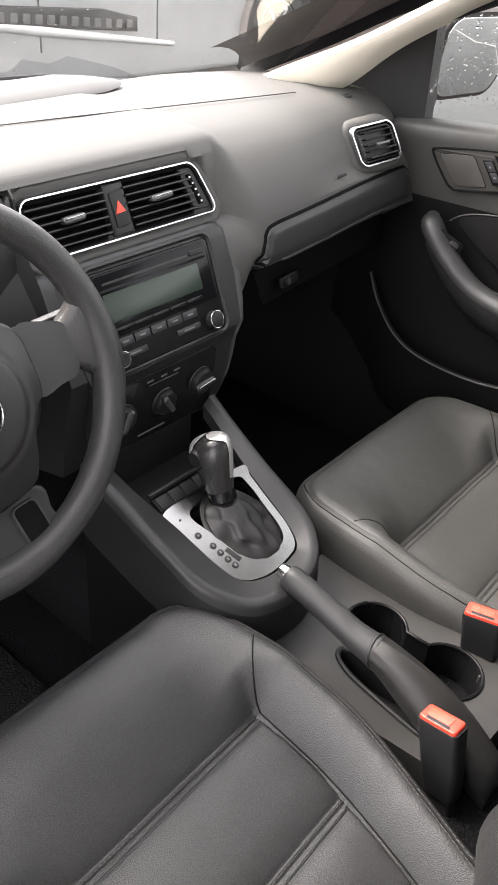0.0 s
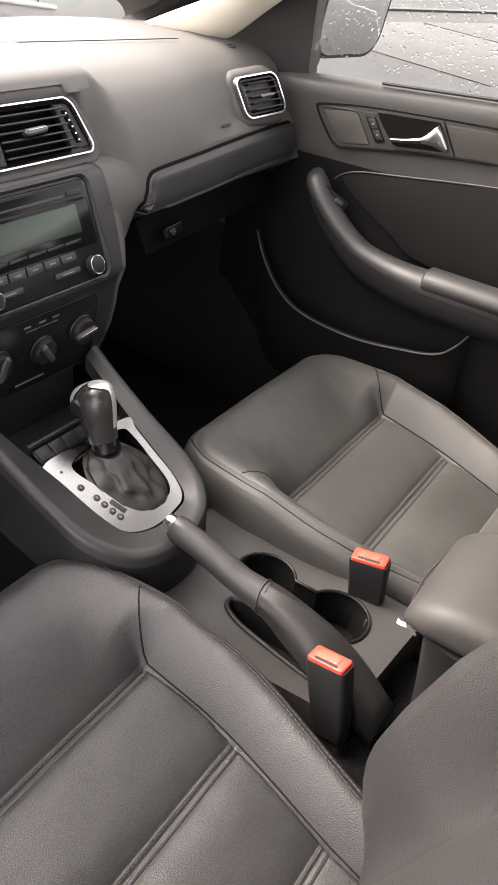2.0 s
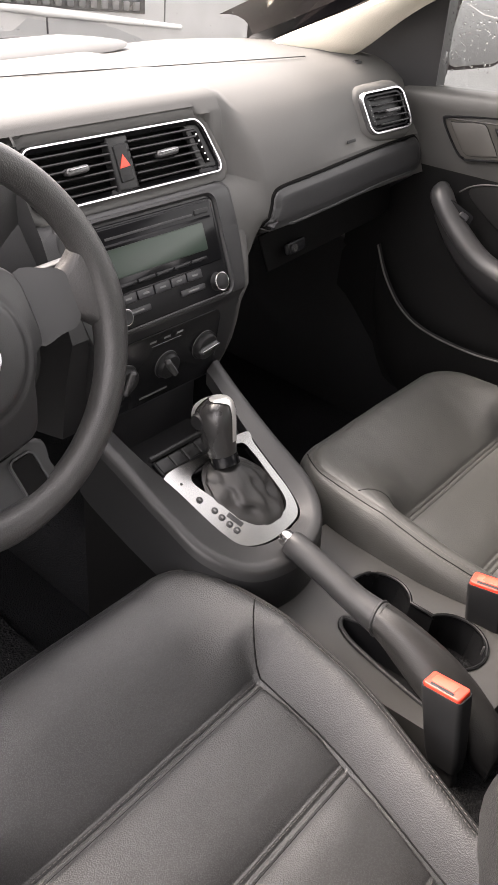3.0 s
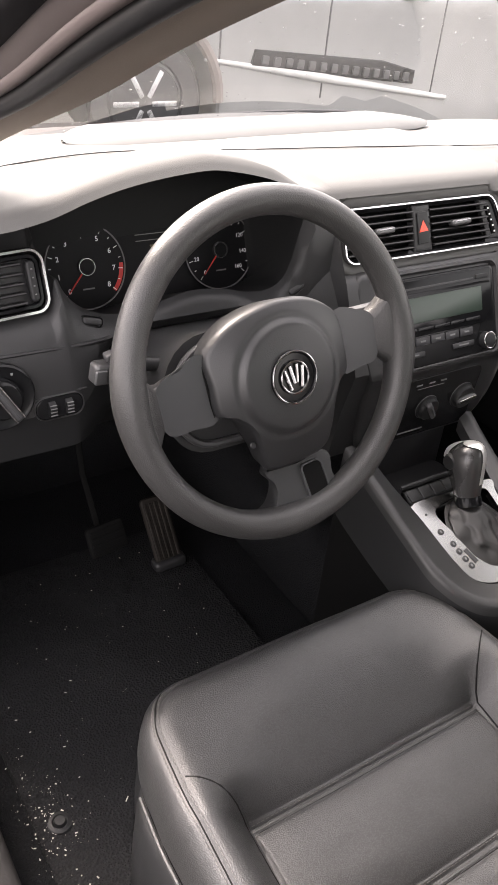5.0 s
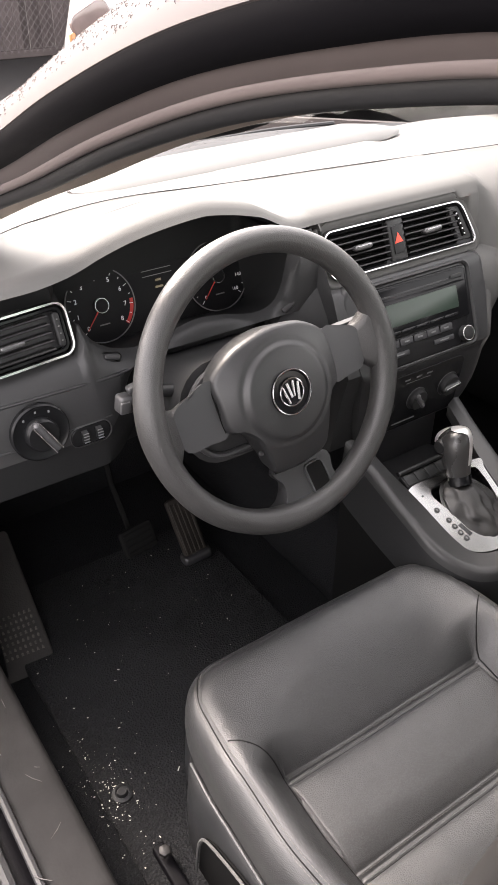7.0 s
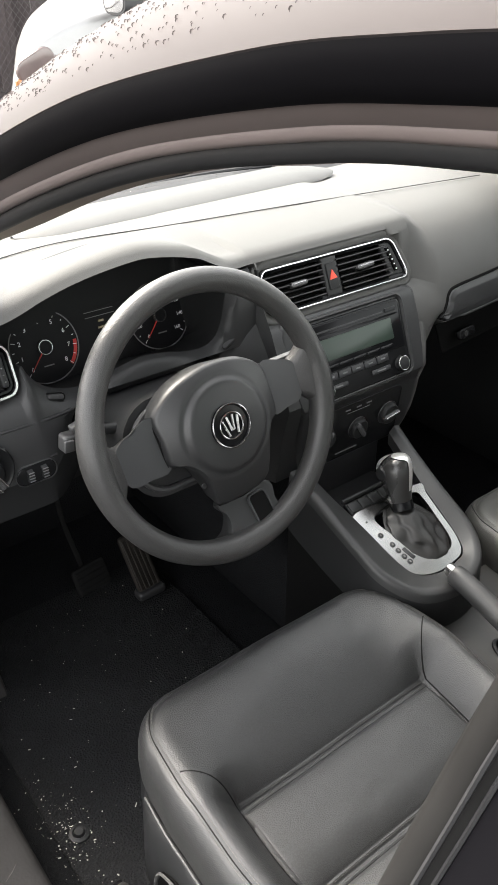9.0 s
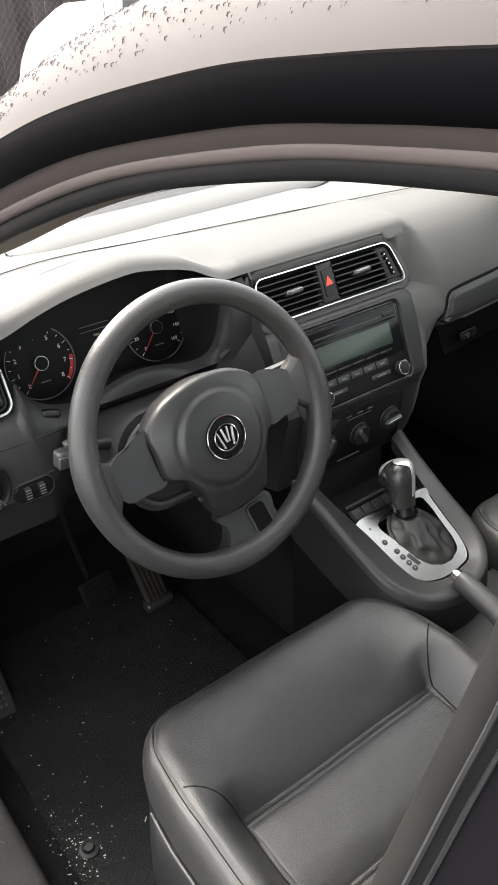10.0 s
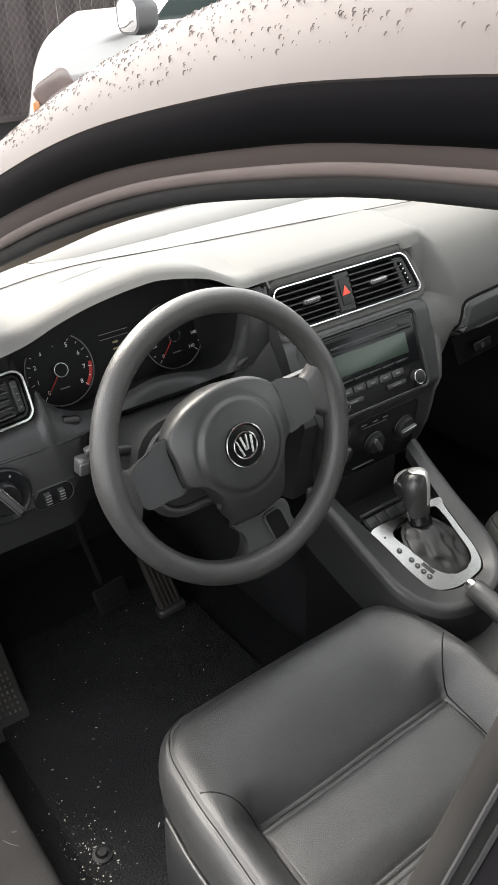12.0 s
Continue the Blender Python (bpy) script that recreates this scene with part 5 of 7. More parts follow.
for x in (-0.010, 0.010):
    part("dimmer_wheel", lathe([(0.009, -0.004), (0.009, 0.004)], 20), M_HARD, dm, m=DP @ pose(x, 0, 0.002, ry=90))
    for k in range(4):
        part("wheel_rib", box(0.008, 0.0012, 0.001, 0.0003), M_MARK, dm, m=DP @ pose(x, -0.006 + 0.004 * k, 0.0105))
part("panel_seam", tube(spline([(-0.73, 0.1738, 0.943), (-0.61, 0.1735, 0.941), (-0.54, 0.1750, 0.939), (-0.505, 0.180, 0.939)], 6), 0.0022, 6), M_RUBBER, dashboard)
part("panel_edge", tube(spline([(-0.73, 0.1592, 0.889), (-0.66, 0.1588, 0.886), (-0.60, 0.1595, 0.889), (-0.543, 0.1620, 0.891)], 6), 0.0013, 6), M_RUBBER, dashboard)
# trim wedge between cluster and centre stack
tops = spline([(-0.252, 0.200, 0.922), (-0.228, 0.205, 0.944), (-0.205, 0.203, 0.962), (-0.172, 0.196, 0.972)], 5)
bots = spline([(-0.252, 0.186, 0.885), (-0.228, 0.180, 0.880), (-0.200, 0.168, 0.876), (-0.170, 0.146, 0.872)], 5)
bm = loft([[p + Vector((0, 0.03, 0.004)), p + Vector((0, 0.002, 0.002)), p, p.lerp(q, 0.5), q, q + Vector((0, 0.03, 0))] for p, q in zip(tops, bots)])
part("side_wedge", bm, M_LOWER, dashboard)

# ---- passenger side of the dashboard ----
GL = frame_of((0.440, 0.164, 0.917), (1, 0.075, 0.018), (0, 0.22, 1))


def right_face(x, z, out=0.0):
    """Point on the front of the passenger side, moved outwards by the given amount."""
    sec = dash_section(x)[4:13]
    for (_, ya, za), (_, yb, zb) in zip(sec, sec[1:]):
        if zb <= z <= za:
            return Vector((x, ya + (yb - ya) * (za - z) / max(za - zb, 1e-6) - out, z + 0.2 * out))
    return Vector((x, sec[-1][1] - out, z))


gl_pts = [(0.222, 0.922), (0.229, 0.937), (0.252, 0.9445), (0.35, 0.9475), (0.50, 0.950), (0.645, 0.953), (0.668, 0.951), (0.678, 0.934), (0.671, 0.907), (0.645, 0.8985), (0.53, 0.8975), (0.38, 0.8945), (0.26, 0.893), (0.212, 0.893), (0.213, 0.905)]
gl_out = [(p.x, p.y) for p in spline([(x, z, 0) for x, z in gl_pts], 6, closed=True)]
rings = []
for t, out in ((0.0, -0.004), (0.0, 0.003), (0.03, 0.0048), (0.10, 0.0062), (0.34, 0.0100), (0.40, 0.0104), (0.60, 0.0106), (0.85, 0.0106), (0.999, 0.0106)):
    ring = []
    for x, z in gl_out:
        mx, mz = min(max(x, 0.245), 0.645), 0.9215 + 0.004 * (x - 0.2) / 0.45
        if z < mz:
            out_ = max(out, 0.0075) if t > 0 else out
        else:
            out_ = out
        ring.append(right_face(x + (mx - x) * t, z + (mz - z) * t, out_))
    rings.append(ring)
# same plastic as the pad; M_LOWER puts the upright face's shade into colour
lid = part("glovebox_lid", loft(rings, caps=False), M_LOWER, dashboard, "closed glovebox lid, darkened for shade", angle=35)
part("lid_edge", tube([right_face(x, z, 0.0085) for x, z in ((0.214, 0.8935), (0.26, 0.8935), (0.38, 0.895), (0.53, 0.898), (0.64, 0.899))], 0.0022, 8), M_LOWER, lid)
# black cord and panel put in the shade round and under the lid
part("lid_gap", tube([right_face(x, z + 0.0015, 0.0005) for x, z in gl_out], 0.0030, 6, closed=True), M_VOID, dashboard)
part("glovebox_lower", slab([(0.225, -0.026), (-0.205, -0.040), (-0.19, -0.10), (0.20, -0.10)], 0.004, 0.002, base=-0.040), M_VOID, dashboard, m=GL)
lt = part("glovebox_latch", box(0.052, 0.020, 0.010, 0.004), M_GLOSSY, dashboard, m=GL @ pose(-0.135, -0.072, -0.026))
part("latch_lock", lathe([(0.006, 0), (0.006, 0.003), (0.001, 0.003)], 16), M_CHROME, lt, "small bright lock", m=GL @ pose(-0.142, -0.072, -0.017))
part("moulded_mark", box(0.026, 0.005, 0.0012, 0.0004), M_HARD, dashboard, m=frame_of((0.462, 0.1835, 0.974), (1, 0.05, 0.02), (0, 0.5, 1)))
# recessed panel and seams on the pad
rings = []
for k in range(41):
    x = -0.42 + 0.72 * k / 40
    t = min(1.0, math.sin(math.pi * k / 40) * 3.2 + 0.02) ** 0.5
    y0 = 0.535 + 0.045 * (x + 0.1)
    rings.append([(x, y0 - 0.048 * t, 1.0695), (x, y0 - 0.040 * t, 1.0705 + 0.004 * t), (x, y0 + 0.03 * t, 1.0715 + 0.0045 * t), (x, y0 + 0.09 * t, 1.072), (x, y0 + 0.09 * t, 1.066)])
part("defroster_cover", loft(rings, close_v=False, caps=False), M_DASHTOP, dashboard, "raised defroster cover")
seam_pts = [(-0.70, 0.33, 1.0708), (-0.618, 0.371, 1.0722), (-0.532, 0.405, 1.0765), (-0.385, 0.435, 1.0765), (-0.205, 0.408, 1.0770), (0.008, 0.378, 1.0783), (0.248, 0.355, 1.0752), (0.50, 0.325, 1.0735)]
part("pad_seam", tube([p + Vector((0, 0, 0.0010)) for p in spline(seam_pts, 8)], 0.0009, 6), M_RUBBER, dashboard)
gr = part("side_demister", slab(rrect(0.085, 0.022, 0.008), 0.004, 0.0015), M_RUBBER, dashboard, m=frame_of((0.592, 0.318, 1.064), (0.14, -0.99, 0), (0.99, 0.14, 0)))
for k in range(7):
    part("demister_rib", box(0.003, 0.018, 0.003, 0.001), M_HARD, gr, m=frame_of((0.592, 0.318, 1.066), (0.14, -0.99, 0), (0.99, 0.14, 0)) @ pose(-0.034 + 0.0113 * k, 0, 0))
part("side_demister", lathe([(0.020, 0), (0.019, 0.004), (0.014, 0.004), (0.001, 0.002)], 24), M_RUBBER, dashboard, m=frame_of((-0.632, 0.292, 1.0655), (1, 0, 0), (0, 1, -0.02)))

# ---- centre console ----
def cz(y):
    """Height of the sloping console top."""
    return 0.668 + 0.42 * y


CON = frame_of((0, 0, 0.664), (1, 0, 0), (0, 1, 0.42))
SLOPE = math.hypot(1, 0.42)
console = empty("centre_console", "black centre console with silver gear plate and cup holders", "centre console", at=(0, -0.1, 0.44))
U_OUT = [(-0.156, 0.125), (-0.152, 0.06), (-0.150, -0.02), (-0.143, -0.085), (-0.108, -0.134), (-0.05, -0.152), (0.005, -0.147), (0.045, -0.125), (0.070, -0.08), (0.078, 0.0), (0.088, 0.07), (0.098, 0.125)]
U_IN = [(-0.124, 0.125), (-0.118, 0.06), (-0.107, 0.0), (-0.098, -0.07), (-0.083, -0.104), (-0.045, -0.118), (-0.005, -0.117), (0.024, -0.108), (0.038, -0.075), (0.050, 0.0), (0.064, 0.065), (0.077, 0.125)]
uo, ui = spline([(x, y, 0) for x, y in U_OUT], 8), spline([(x, y, 0) for x, y in U_IN], 8)
rings = []
for k, (o, i) in enumerate(zip(uo, ui)):
    d = (i - o).normalized()
    s = k / (len(uo) - 1)
    rear = math.sin(math.pi * s) ** 4
    low = 0.515 + 0.10 * abs(2 * s - 1) ** 2
    low = min(low, cz(o.y) - 0.05)
    ring = []
    for t, dz in ((-0.008, low - cz(o.y)), (-0.008, (low - cz(o.y)) * 0.5), (-0.0055, -0.014), (-0.0045, -0.005), (-0.0035, 0.0005), (-0.0015, 0.0025)):
        p = o + d * t
        ring.append((p.x, p.y, cz(o.y) + dz))
    q = o + d * 0.0085
    ring.append((q.x, q.y, cz(q.y) + 0.0028))
    q = o + d * 0.0115
    ring.append((q.x, q.y, cz(q.y) + 0.0005))
    q = i - d * 0.002
    ring += [(q.x, q.y, cz(q.y) - 0.0055), (i.x, i.y, cz(i.y) - 0.007), (i.x, i.y, cz(i.y) - 0.03)]
    rings.append(ring)
part("surround", loft([r[2:] for r in rings], close_v=False, caps=False), M_CONSOLE, console, "black grained surround", angle=50)
# the wall's shade is put into a darker colour than the surround
part("side_wall", loft([r[:3] for r in rings], close_v=False, caps=False), M_HARD, console, "side wall, darkened for shade", angle=50)
# side walls of the lower console, near-black for the shade there
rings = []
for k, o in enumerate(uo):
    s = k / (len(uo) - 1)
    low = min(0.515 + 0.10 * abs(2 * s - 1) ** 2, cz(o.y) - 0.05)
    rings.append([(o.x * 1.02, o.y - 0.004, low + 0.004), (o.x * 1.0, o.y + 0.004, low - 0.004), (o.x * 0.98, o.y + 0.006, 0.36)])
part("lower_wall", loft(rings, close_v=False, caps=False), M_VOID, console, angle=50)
part("wall_edge", tube([(o.x * 1.025, o.y - 0.004, min(0.515 + 0.10 * abs(2 * k / (len(uo) - 1) - 1) ** 2, cz(o.y) - 0.05)) for k, o in enumerate(uo)], 0.0022, 6), M_HARD, console)
# silver plate with the opening for the gaiter
outer = [(-0.112, 0.020), (-0.106, -0.03), (-0.100, -0.075), (-0.086, -0.104), (-0.05, -0.1175), (-0.005, -0.1165), (0.022, -0.108), (0.036, -0.080), (0.042, -0.04), (0.048, 0.0), (0.051, 0.020), (-0.03, 0.021)]
inner = [(-0.078, 0.002), (-0.072, -0.035), (-0.064, -0.068), (-0.054, -0.086), (-0.040, -0.096), (-0.014, -0.099), (0.010, -0.094), (0.022, -0.078), (0.028, -0.045), (0.033, -0.008), (0.026, 0.010), (-0.03, 0.012)]
so, si = spline([(x, y * SLOPE, 0) for x, y in outer], 6, closed=True), spline([(x, y * SLOPE, 0) for x, y in inner], 6, closed=True)
rings = [[(p.x, p.y, -0.010) for p in so], [(p.x, p.y, -0.004) for p in so], [(p.x * 0.985 - 0.0005, p.y * 0.985 - 0.0005, -0.002) for p in so], [(p.x, p.y, -0.0015) for p in si], [(p.x, p.y, -0.012) for p in si]]
plate = part("gear_plate", loft(rings, caps=False), M_SILVER, console, "brushed silver gear plate", m=CON)
for x, y in ((-0.091, -0.027), (-0.084, -0.048), (-0.0825, -0.060), (-0.0805, -0.072), (-0.078, -0.083)):
    part("gear_mark", lathe([(0.0048, 0), (0.0048, 0.0008), (0.004, 0.0012), (0.001, 0.0012)], 20), M_RUBBER, plate, "dark round gear symbol", m=CON @ pose(x, y * SLOPE, -0.0018))
    part("gear_symbol", box(0.003, 0.004, 0.0003, 0.0001), M_MARK, plate, m=CON @ pose(x, y * SLOPE, -0.0007))
part("shift_gate", box(0.007, 0.024, 0.0012, 0.0004), M_RUBBER, plate, m=CON @ pose(-0.069, -0.071 * SLOPE, -0.0018, rz=14))
part("plate_screw", lathe([(0.002, 0), (0.0015, 0.001), (0.0005, 0.001)], 8), M_RUBBER, plate, m=CON @ pose(-0.096, 0.002, -0.0018))
# blank switches and the open tray ahead of them
row = part("blank_switch_strip", box(0.150, 0.026, 0.010, 0.003), M_HARD, console, m=CON @ pose(-0.033, 0.034 * SLOPE, -0.012))
for k in range(6):
    part("blank_switch", box(0.0215, 0.020, 0.004, 0.0015), M_HARD, row, m=CON @ pose(-0.095 + 0.0235 * k, 0.033 * SLOPE, -0.004))
part("row_lip", tube([CON @ Vector((-0.112, 0.047 * SLOPE, 0.002)), CON @ Vector((0.05, 0.047 * SLOPE, 0.002))], 0.004, 8), M_HARD, console)
part("tray", slab(rrect(0.20, 0.11, 0.02), 0.01, 0.003), M_RUBBER, console, m=pose(-0.025, 0.10, 0.61))
part("tray_back", box(0.21, 0.01, 0.12, 0.003), M_RUBBER, console, m=pose(-0.025, 0.155, 0.60))

# ---- gear lever ----
lever = empty("gear_lever", "black automatic gear lever with chrome-topped knob", "gear lever", at=(-0.03, -0.05, 0.62))
base = Vector((-0.023, -0.046, 0.641))
ax = Vector((0.10, 0.52, 0.85)).normalized()
neck = Vector((-0.026, -0.006, 0.680))
rings = []
side = Vector((1, 0, 0))
fwd = Vector((0, 0.85, -0.52)).normalized()
for s, w, d in ((0, 0.018, 0.019), (0.008, 0.0195, 0.021), (0.022, 0.021, 0.0245), (0.038, 0.024, 0.029), (0.052, 0.026, 0.032), (0.064, 0.0255, 0.031), (0.073, 0.021, 0.026), (0.078, 0.012, 0.016), (0.0795, 0.001, 0.001)):
    c = neck + ax * s - fwd * 0.004 * (s / 0.08)
    rings.append([c + side * (w * math.cos(2 * math.pi * k / 28)) + fwd * (d * math.sin(2 * math.pi * k / 28)) for k in range(28)])
part("knob", loft(rings), M_KNOB, lever, "black leather knob")
# chrome cap over the top and a strip down the rear edge
KN = [(0.015, 0.0202, 0.0228), (0.022, 0.021, 0.0245), (0.038, 0.024, 0.029), (0.052, 0.026, 0.032), (0.064, 0.0255, 0.031), (0.073, 0.021, 0.026), (0.078, 0.012, 0.016), (0.0796, 0.002, 0.002)]


def knob_skin(spans):
    """Thin shell over the knob; spans of (row, first angle, last angle)."""
    rs = []
    for (s, w, d), (a0, a1) in spans:
        c = neck + ax * (s + 0.0012) - fwd * 0.004 * (s / 0.08)
        rs.append([c + side * ((w + 0.0013) * math.cos(radians(a0 + (a1 - a0) * j / 16))) + fwd * ((d + 0.0013) * math.sin(radians(a0 + (a1 - a0) * j / 16))) for j in range(17)])
    return loft(rs, close_v=False, caps=False)


KF = [tuple(p) for p in spline(KN, 6)]
part("knob_strip", knob_skin([(p, (-90 + 4 * k / 25, -58)) for k, p in enumerate(KF[:26])]), M_CAP, lever, "satin chrome strip", angle=80)
cap_rows = []
for k, p in enumerate(KF[23:]):
    f = k / (len(KF) - 24)
    cap_rows.append((p, (-86 - 60 * ease(f * 1.4), 160 + 25 * f)))
part("knob_cap", knob_skin(cap_rows), M_CAP, lever, "satin chrome cap", angle=80)
part("release_button", tube([neck + ax * 0.056 - side * 0.020 + fwd * 0.004, neck + ax * 0.056 - side * 0.0275 + fwd * 0.004], [0.014, 0.010], 20), M_HARD, lever)
part("collar", tube([neck - ax * 0.014, neck - ax * 0.002, neck + ax * 0.003], [0.0195, 0.0195, 0.017], 24), M_GLOSS, lever)
rings = []
for k in range(31):
    s = k / 30
    c = base.lerp(neck - ax * 0.012, s)
    e = (1 - s) ** 1.6
    wx, wy = 0.0185 + 0.034 * e ** 0.6, 0.020 + 0.041 * e ** 0.55
    ring = []
    for j in range(48):
        a = 2 * math.pi * j / 48
        fold = 1 + 0.13 * math.sin(4 * a + 5 * s) * math.sin(math.pi * s) + 0.06 * math.sin(9 * a - 7 * s) * math.sin(math.pi * s) + 0.10 * math.sin(s * 19 + 1.6 * math.sin(a)) * (0.3 + 0.7 * s) * (1 - s)
        ring.append((c.x + wx * fold * math.cos(a), c.y + wy * fold * math.sin(a), c.z + 0.42 * wy * math.sin(a) * (1 - s) - 0.004 * (1 - s)))
    rings.append(ring)
part("gaiter", loft(rings), M_GAITER, lever, "creased black leather gaiter", angle=80)

# ---- lower tunnel console with cup holders ----
bm = bmesh.new()
ZT = 0.535


def loop_edges(pts, z):
    vs = [bm.verts.new((x, y, z)) for x, y in pts]
    return [bm.edges.new((vs[k], vs[(k + 1) % len(vs)])) for k in range(len(vs))]


C1, R1, C2, R2 = (0.046, -0.240), 0.043, (0.046, -0.352), 0.0455
cup = [(C1[0] + R1 * math.cos(radians(a)), C1[1] + R1 * math.sin(radians(a))) for a in range(-62, 243, 8)]
cup += [(C2[0] + R2 * math.cos(radians(a)), C2[1] + R2 * math.sin(radians(a))) for a in range(118, 423, 8)]
brake = spline([(-0.030, -0.230, 0), (-0.042, -0.243, 0), (-0.053, -0.28, 0), (-0.066, -0.38, 0), (-0.060, -0.43, 0), (-0.012, -0.43, 0), (-0.008, -0.30, 0), (-0.018, -0.236, 0)], 6, closed=True)
brake = [(p.x, p.y) for p in brake]
top = [(0.128, -0.10), (-0.10, -0.10), (-0.108, -0.20), (-0.092, -0.425), (-0.02, -0.440), (0.128, -0.450)]
edges = loop_edges(top, ZT) + loop_edges(cup, ZT) + loop_edges(brake, ZT)
bmesh.ops.triangle_fill(bm, use_beauty=True, use_dissolve=False, edges=edges)
skirt = [(x, y) for x, y in top]
n = len(skirt)
a_ = [bm.verts.new((x, y, ZT)) for x, y in skirt]
b_ = [bm.verts.new((x * 1.04, y, 0.40)) for x, y in skirt]
for k in range(n):
    bm.faces.new((a_[k], a_[(k + 1) % n], b_[(k + 1) % n], b_[k]))
part("tunnel_cover", bm, M_TUNNEL, console, "dusty black tunnel cover", angle=30)
holder = part("cup_holder", loft([[(x, y, ZT - 0.001) for x, y in cup], [(x, y, ZT - 0.02) for x, y in inset(cup, 0.001)], [(x, y, ZT - 0.065) for x, y in inset(cup, 0.003)], [(0.046 + (x - 0.046) * 0.1, y, ZT - 0.066) for x, y in inset(cup, 0.004)]], caps=False), M_GLOSSY, console, "double cup holder", angle=50)
part("cup_rim", tube([(x, y, ZT + 0.0005) for x, y in cup], 0.0026, 8, closed=True), M_GLOSSY, holder)
for x, y, rz in ((0.076, -0.277, 40), (0.026, -0.312, 115), (0.079, -0.388, -35)):
    part("cup_clip", box(0.012, 0.004, 0.016, 0.0015), M_SLATLIT, holder, "grey spring clip", m=pose(x, y, ZT - 0.022, rz=rz))
part("brake_slot", loft([[(x, y, ZT - 0.001) for x, y in brake], [(x, y, ZT - 0.05) for x, y in inset(brake, 0.002)]], caps=False), M_RUBBER, console)
part("slot_floor", box(0.07, 0.22, 0.004, 0.001), M_RUBBER, console, m=pose(-0.04, -0.33, ZT - 0.052))
part("slot_rim", tube([(x, y, ZT + 0.001) for x, y in brake], 0.0035, 8, closed=True), M_HARD, console)
tagged(part("paper_scrap", slab([(0.0, 0.0), (0.008, 0.001), (0.009, 0.006), (0.014, 0.010), (0.006, 0.013), (0.002, 0.008)], 0.0015, 0.0004), M_PAPER, None, m=pose(0.092, -0.435, ZT + 0.0005, rz=30)), "tiny torn scrap of white paper on the console", "paper")

# ---- handbrake ----
hb = empty("handbrake", "black leather handbrake lever with silver button", "handbrake", at=(-0.045, -0.3, 0.50))
gp = spline([(-0.041, -0.142, 0.6245), (-0.043, -0.20, 0.614), (-0.045, -0.25, 0.603), (-0.044, -0.286, 0.597)], 6)
part("grip", tube(gp, [0.0150, 0.0168, 0.017] + [0.017] * 6 + [0.0175] * 4 + [0.018, 0.0185, 0.019, 0.0195, 0.020, 0.0205], 20, flat=1.1), M_CONSOLE, hb, "smooth black grip")
part("button", tube([(-0.041, -0.150, 0.6240), (-0.0410, -0.134, 0.6262), (-0.0410, -0.1295, 0.6268)], [0.0112, 0.0112, 0.0098], 20), M_CHROME, hb, "silver release button")
part("grip_seam", tube([(-0.044 + 0.0208 * math.cos(2 * math.pi * k / 28), -0.287 + 0.004 * math.sin(2 * math.pi * k / 28), 0.597 + 0.0225 * math.sin(2 * math.pi * k / 28)) for k in range(28)], 0.0018, 6, closed=True), M_CONSOLE, hb)
rings = []
for k in range(17):
    s = k / 16
    c = Vector((-0.044 + 0.006 * s, -0.286 - 0.185 * s, 0.597 - 0.098 * s ** 1.35))
    w, h = 0.0195 + 0.012 * math.sin(s * 2.2), 0.0215 + 0.016 * math.sin(s * 2.4)
    ring = []
    for j in range(36):
        a = 2 * math.pi * j / 36
        f = 1 + 0.05 * math.sin(9 * a) * math.exp(-s * 7) + 0.03 * math.sin(3 * a + s * 9)
        ring.append((c.x + w * f * math.cos(a), c.y, c.z + h * f * math.sin(a)))
    rings.append(ring)
part("gaiter", loft(rings), M_GAITER, hb, "soft black leather gaiter", angle=80)


# ---- seat belt buckles ----
def buckle(x, y, z, tilt, turn):
    m = pose(x, y, z, rx=tilt, rz=turn)
    b = empty("belt_buckle", "black seat belt buckle with red release button", "belt buckle", "front belt buckles", at=(x, y, z - 0.10))
    part("housing", loft([[(px, py, zz) for px, py in rrect(w, d, 0.006)] for zz, w, d in ((-0.11, 0.022, 0.040), (-0.09, 0.024, 0.046), (-0.02, 0.027, 0.052), (-0.004, 0.0275, 0.053), (0.0, 0.0265, 0.052))]), M_HARD, b, m=m, angle=50)
    r = part("release_button", slab([(px, py) for px, py in rrect(0.024, 0.048, 0.004)], 0.005, 0.002), M_RED, b, "red release button", m=m)
    part("button_window", slab([(px, py) for px, py in rrect(0.012, 0.030, 0.002)], 0.0012, 0.0004), M_REDDARK, r, m=m @ pose(0.001, 0.002, 0.0045))
    part("slot", box(0.004, 0.030, 0.001, 0.0003), M_RUBBER, b, m=m @ pose(-0.0085, 0, 0.0048))
    part("stalk", box(0.016, 0.03, 0.12, 0.004), M_RUBBER, b, m=m @ pose(0, 0, -0.22))
    return b


buckle(-0.084, -0.400, 0.605, -14, -6)
buckle(0.109, -0.357, 0.597, -8, 8)

# ---- armrest ----
rings = []
for k in range(26):
    s = (k / 25) ** 1.5
    y = -0.437 - 0.36 * s
    g = math.sqrt(max(0, 1 - (1 - min(1, s / 0.22)) ** 2))
    h = 0.008 + 0.050 * g
    w = 0.15 + 0.045 * min(1, g * 1.3)
    rings.append([(0.072 + px, y - 0.25 * (px / 0.1) ** 2 * 0.05, 0.640 + h / 2 + pz + 0.012 * s) for px, pz in rrect(w, h, min(h * 0.48, 0.022), 6)])
arm = part("armrest", loft(rings), M_ARM, console, "soft grey-black leather armrest", angle=70)
part("pad_seam", tube([(0.072 + 0.0985 * math.cos(radians(a)), -0.475 + 0.036 * math.sin(radians(a)), 0.6475) for a in range(10, 171, 8)], 0.0016, 6), M_LEATHER, arm)
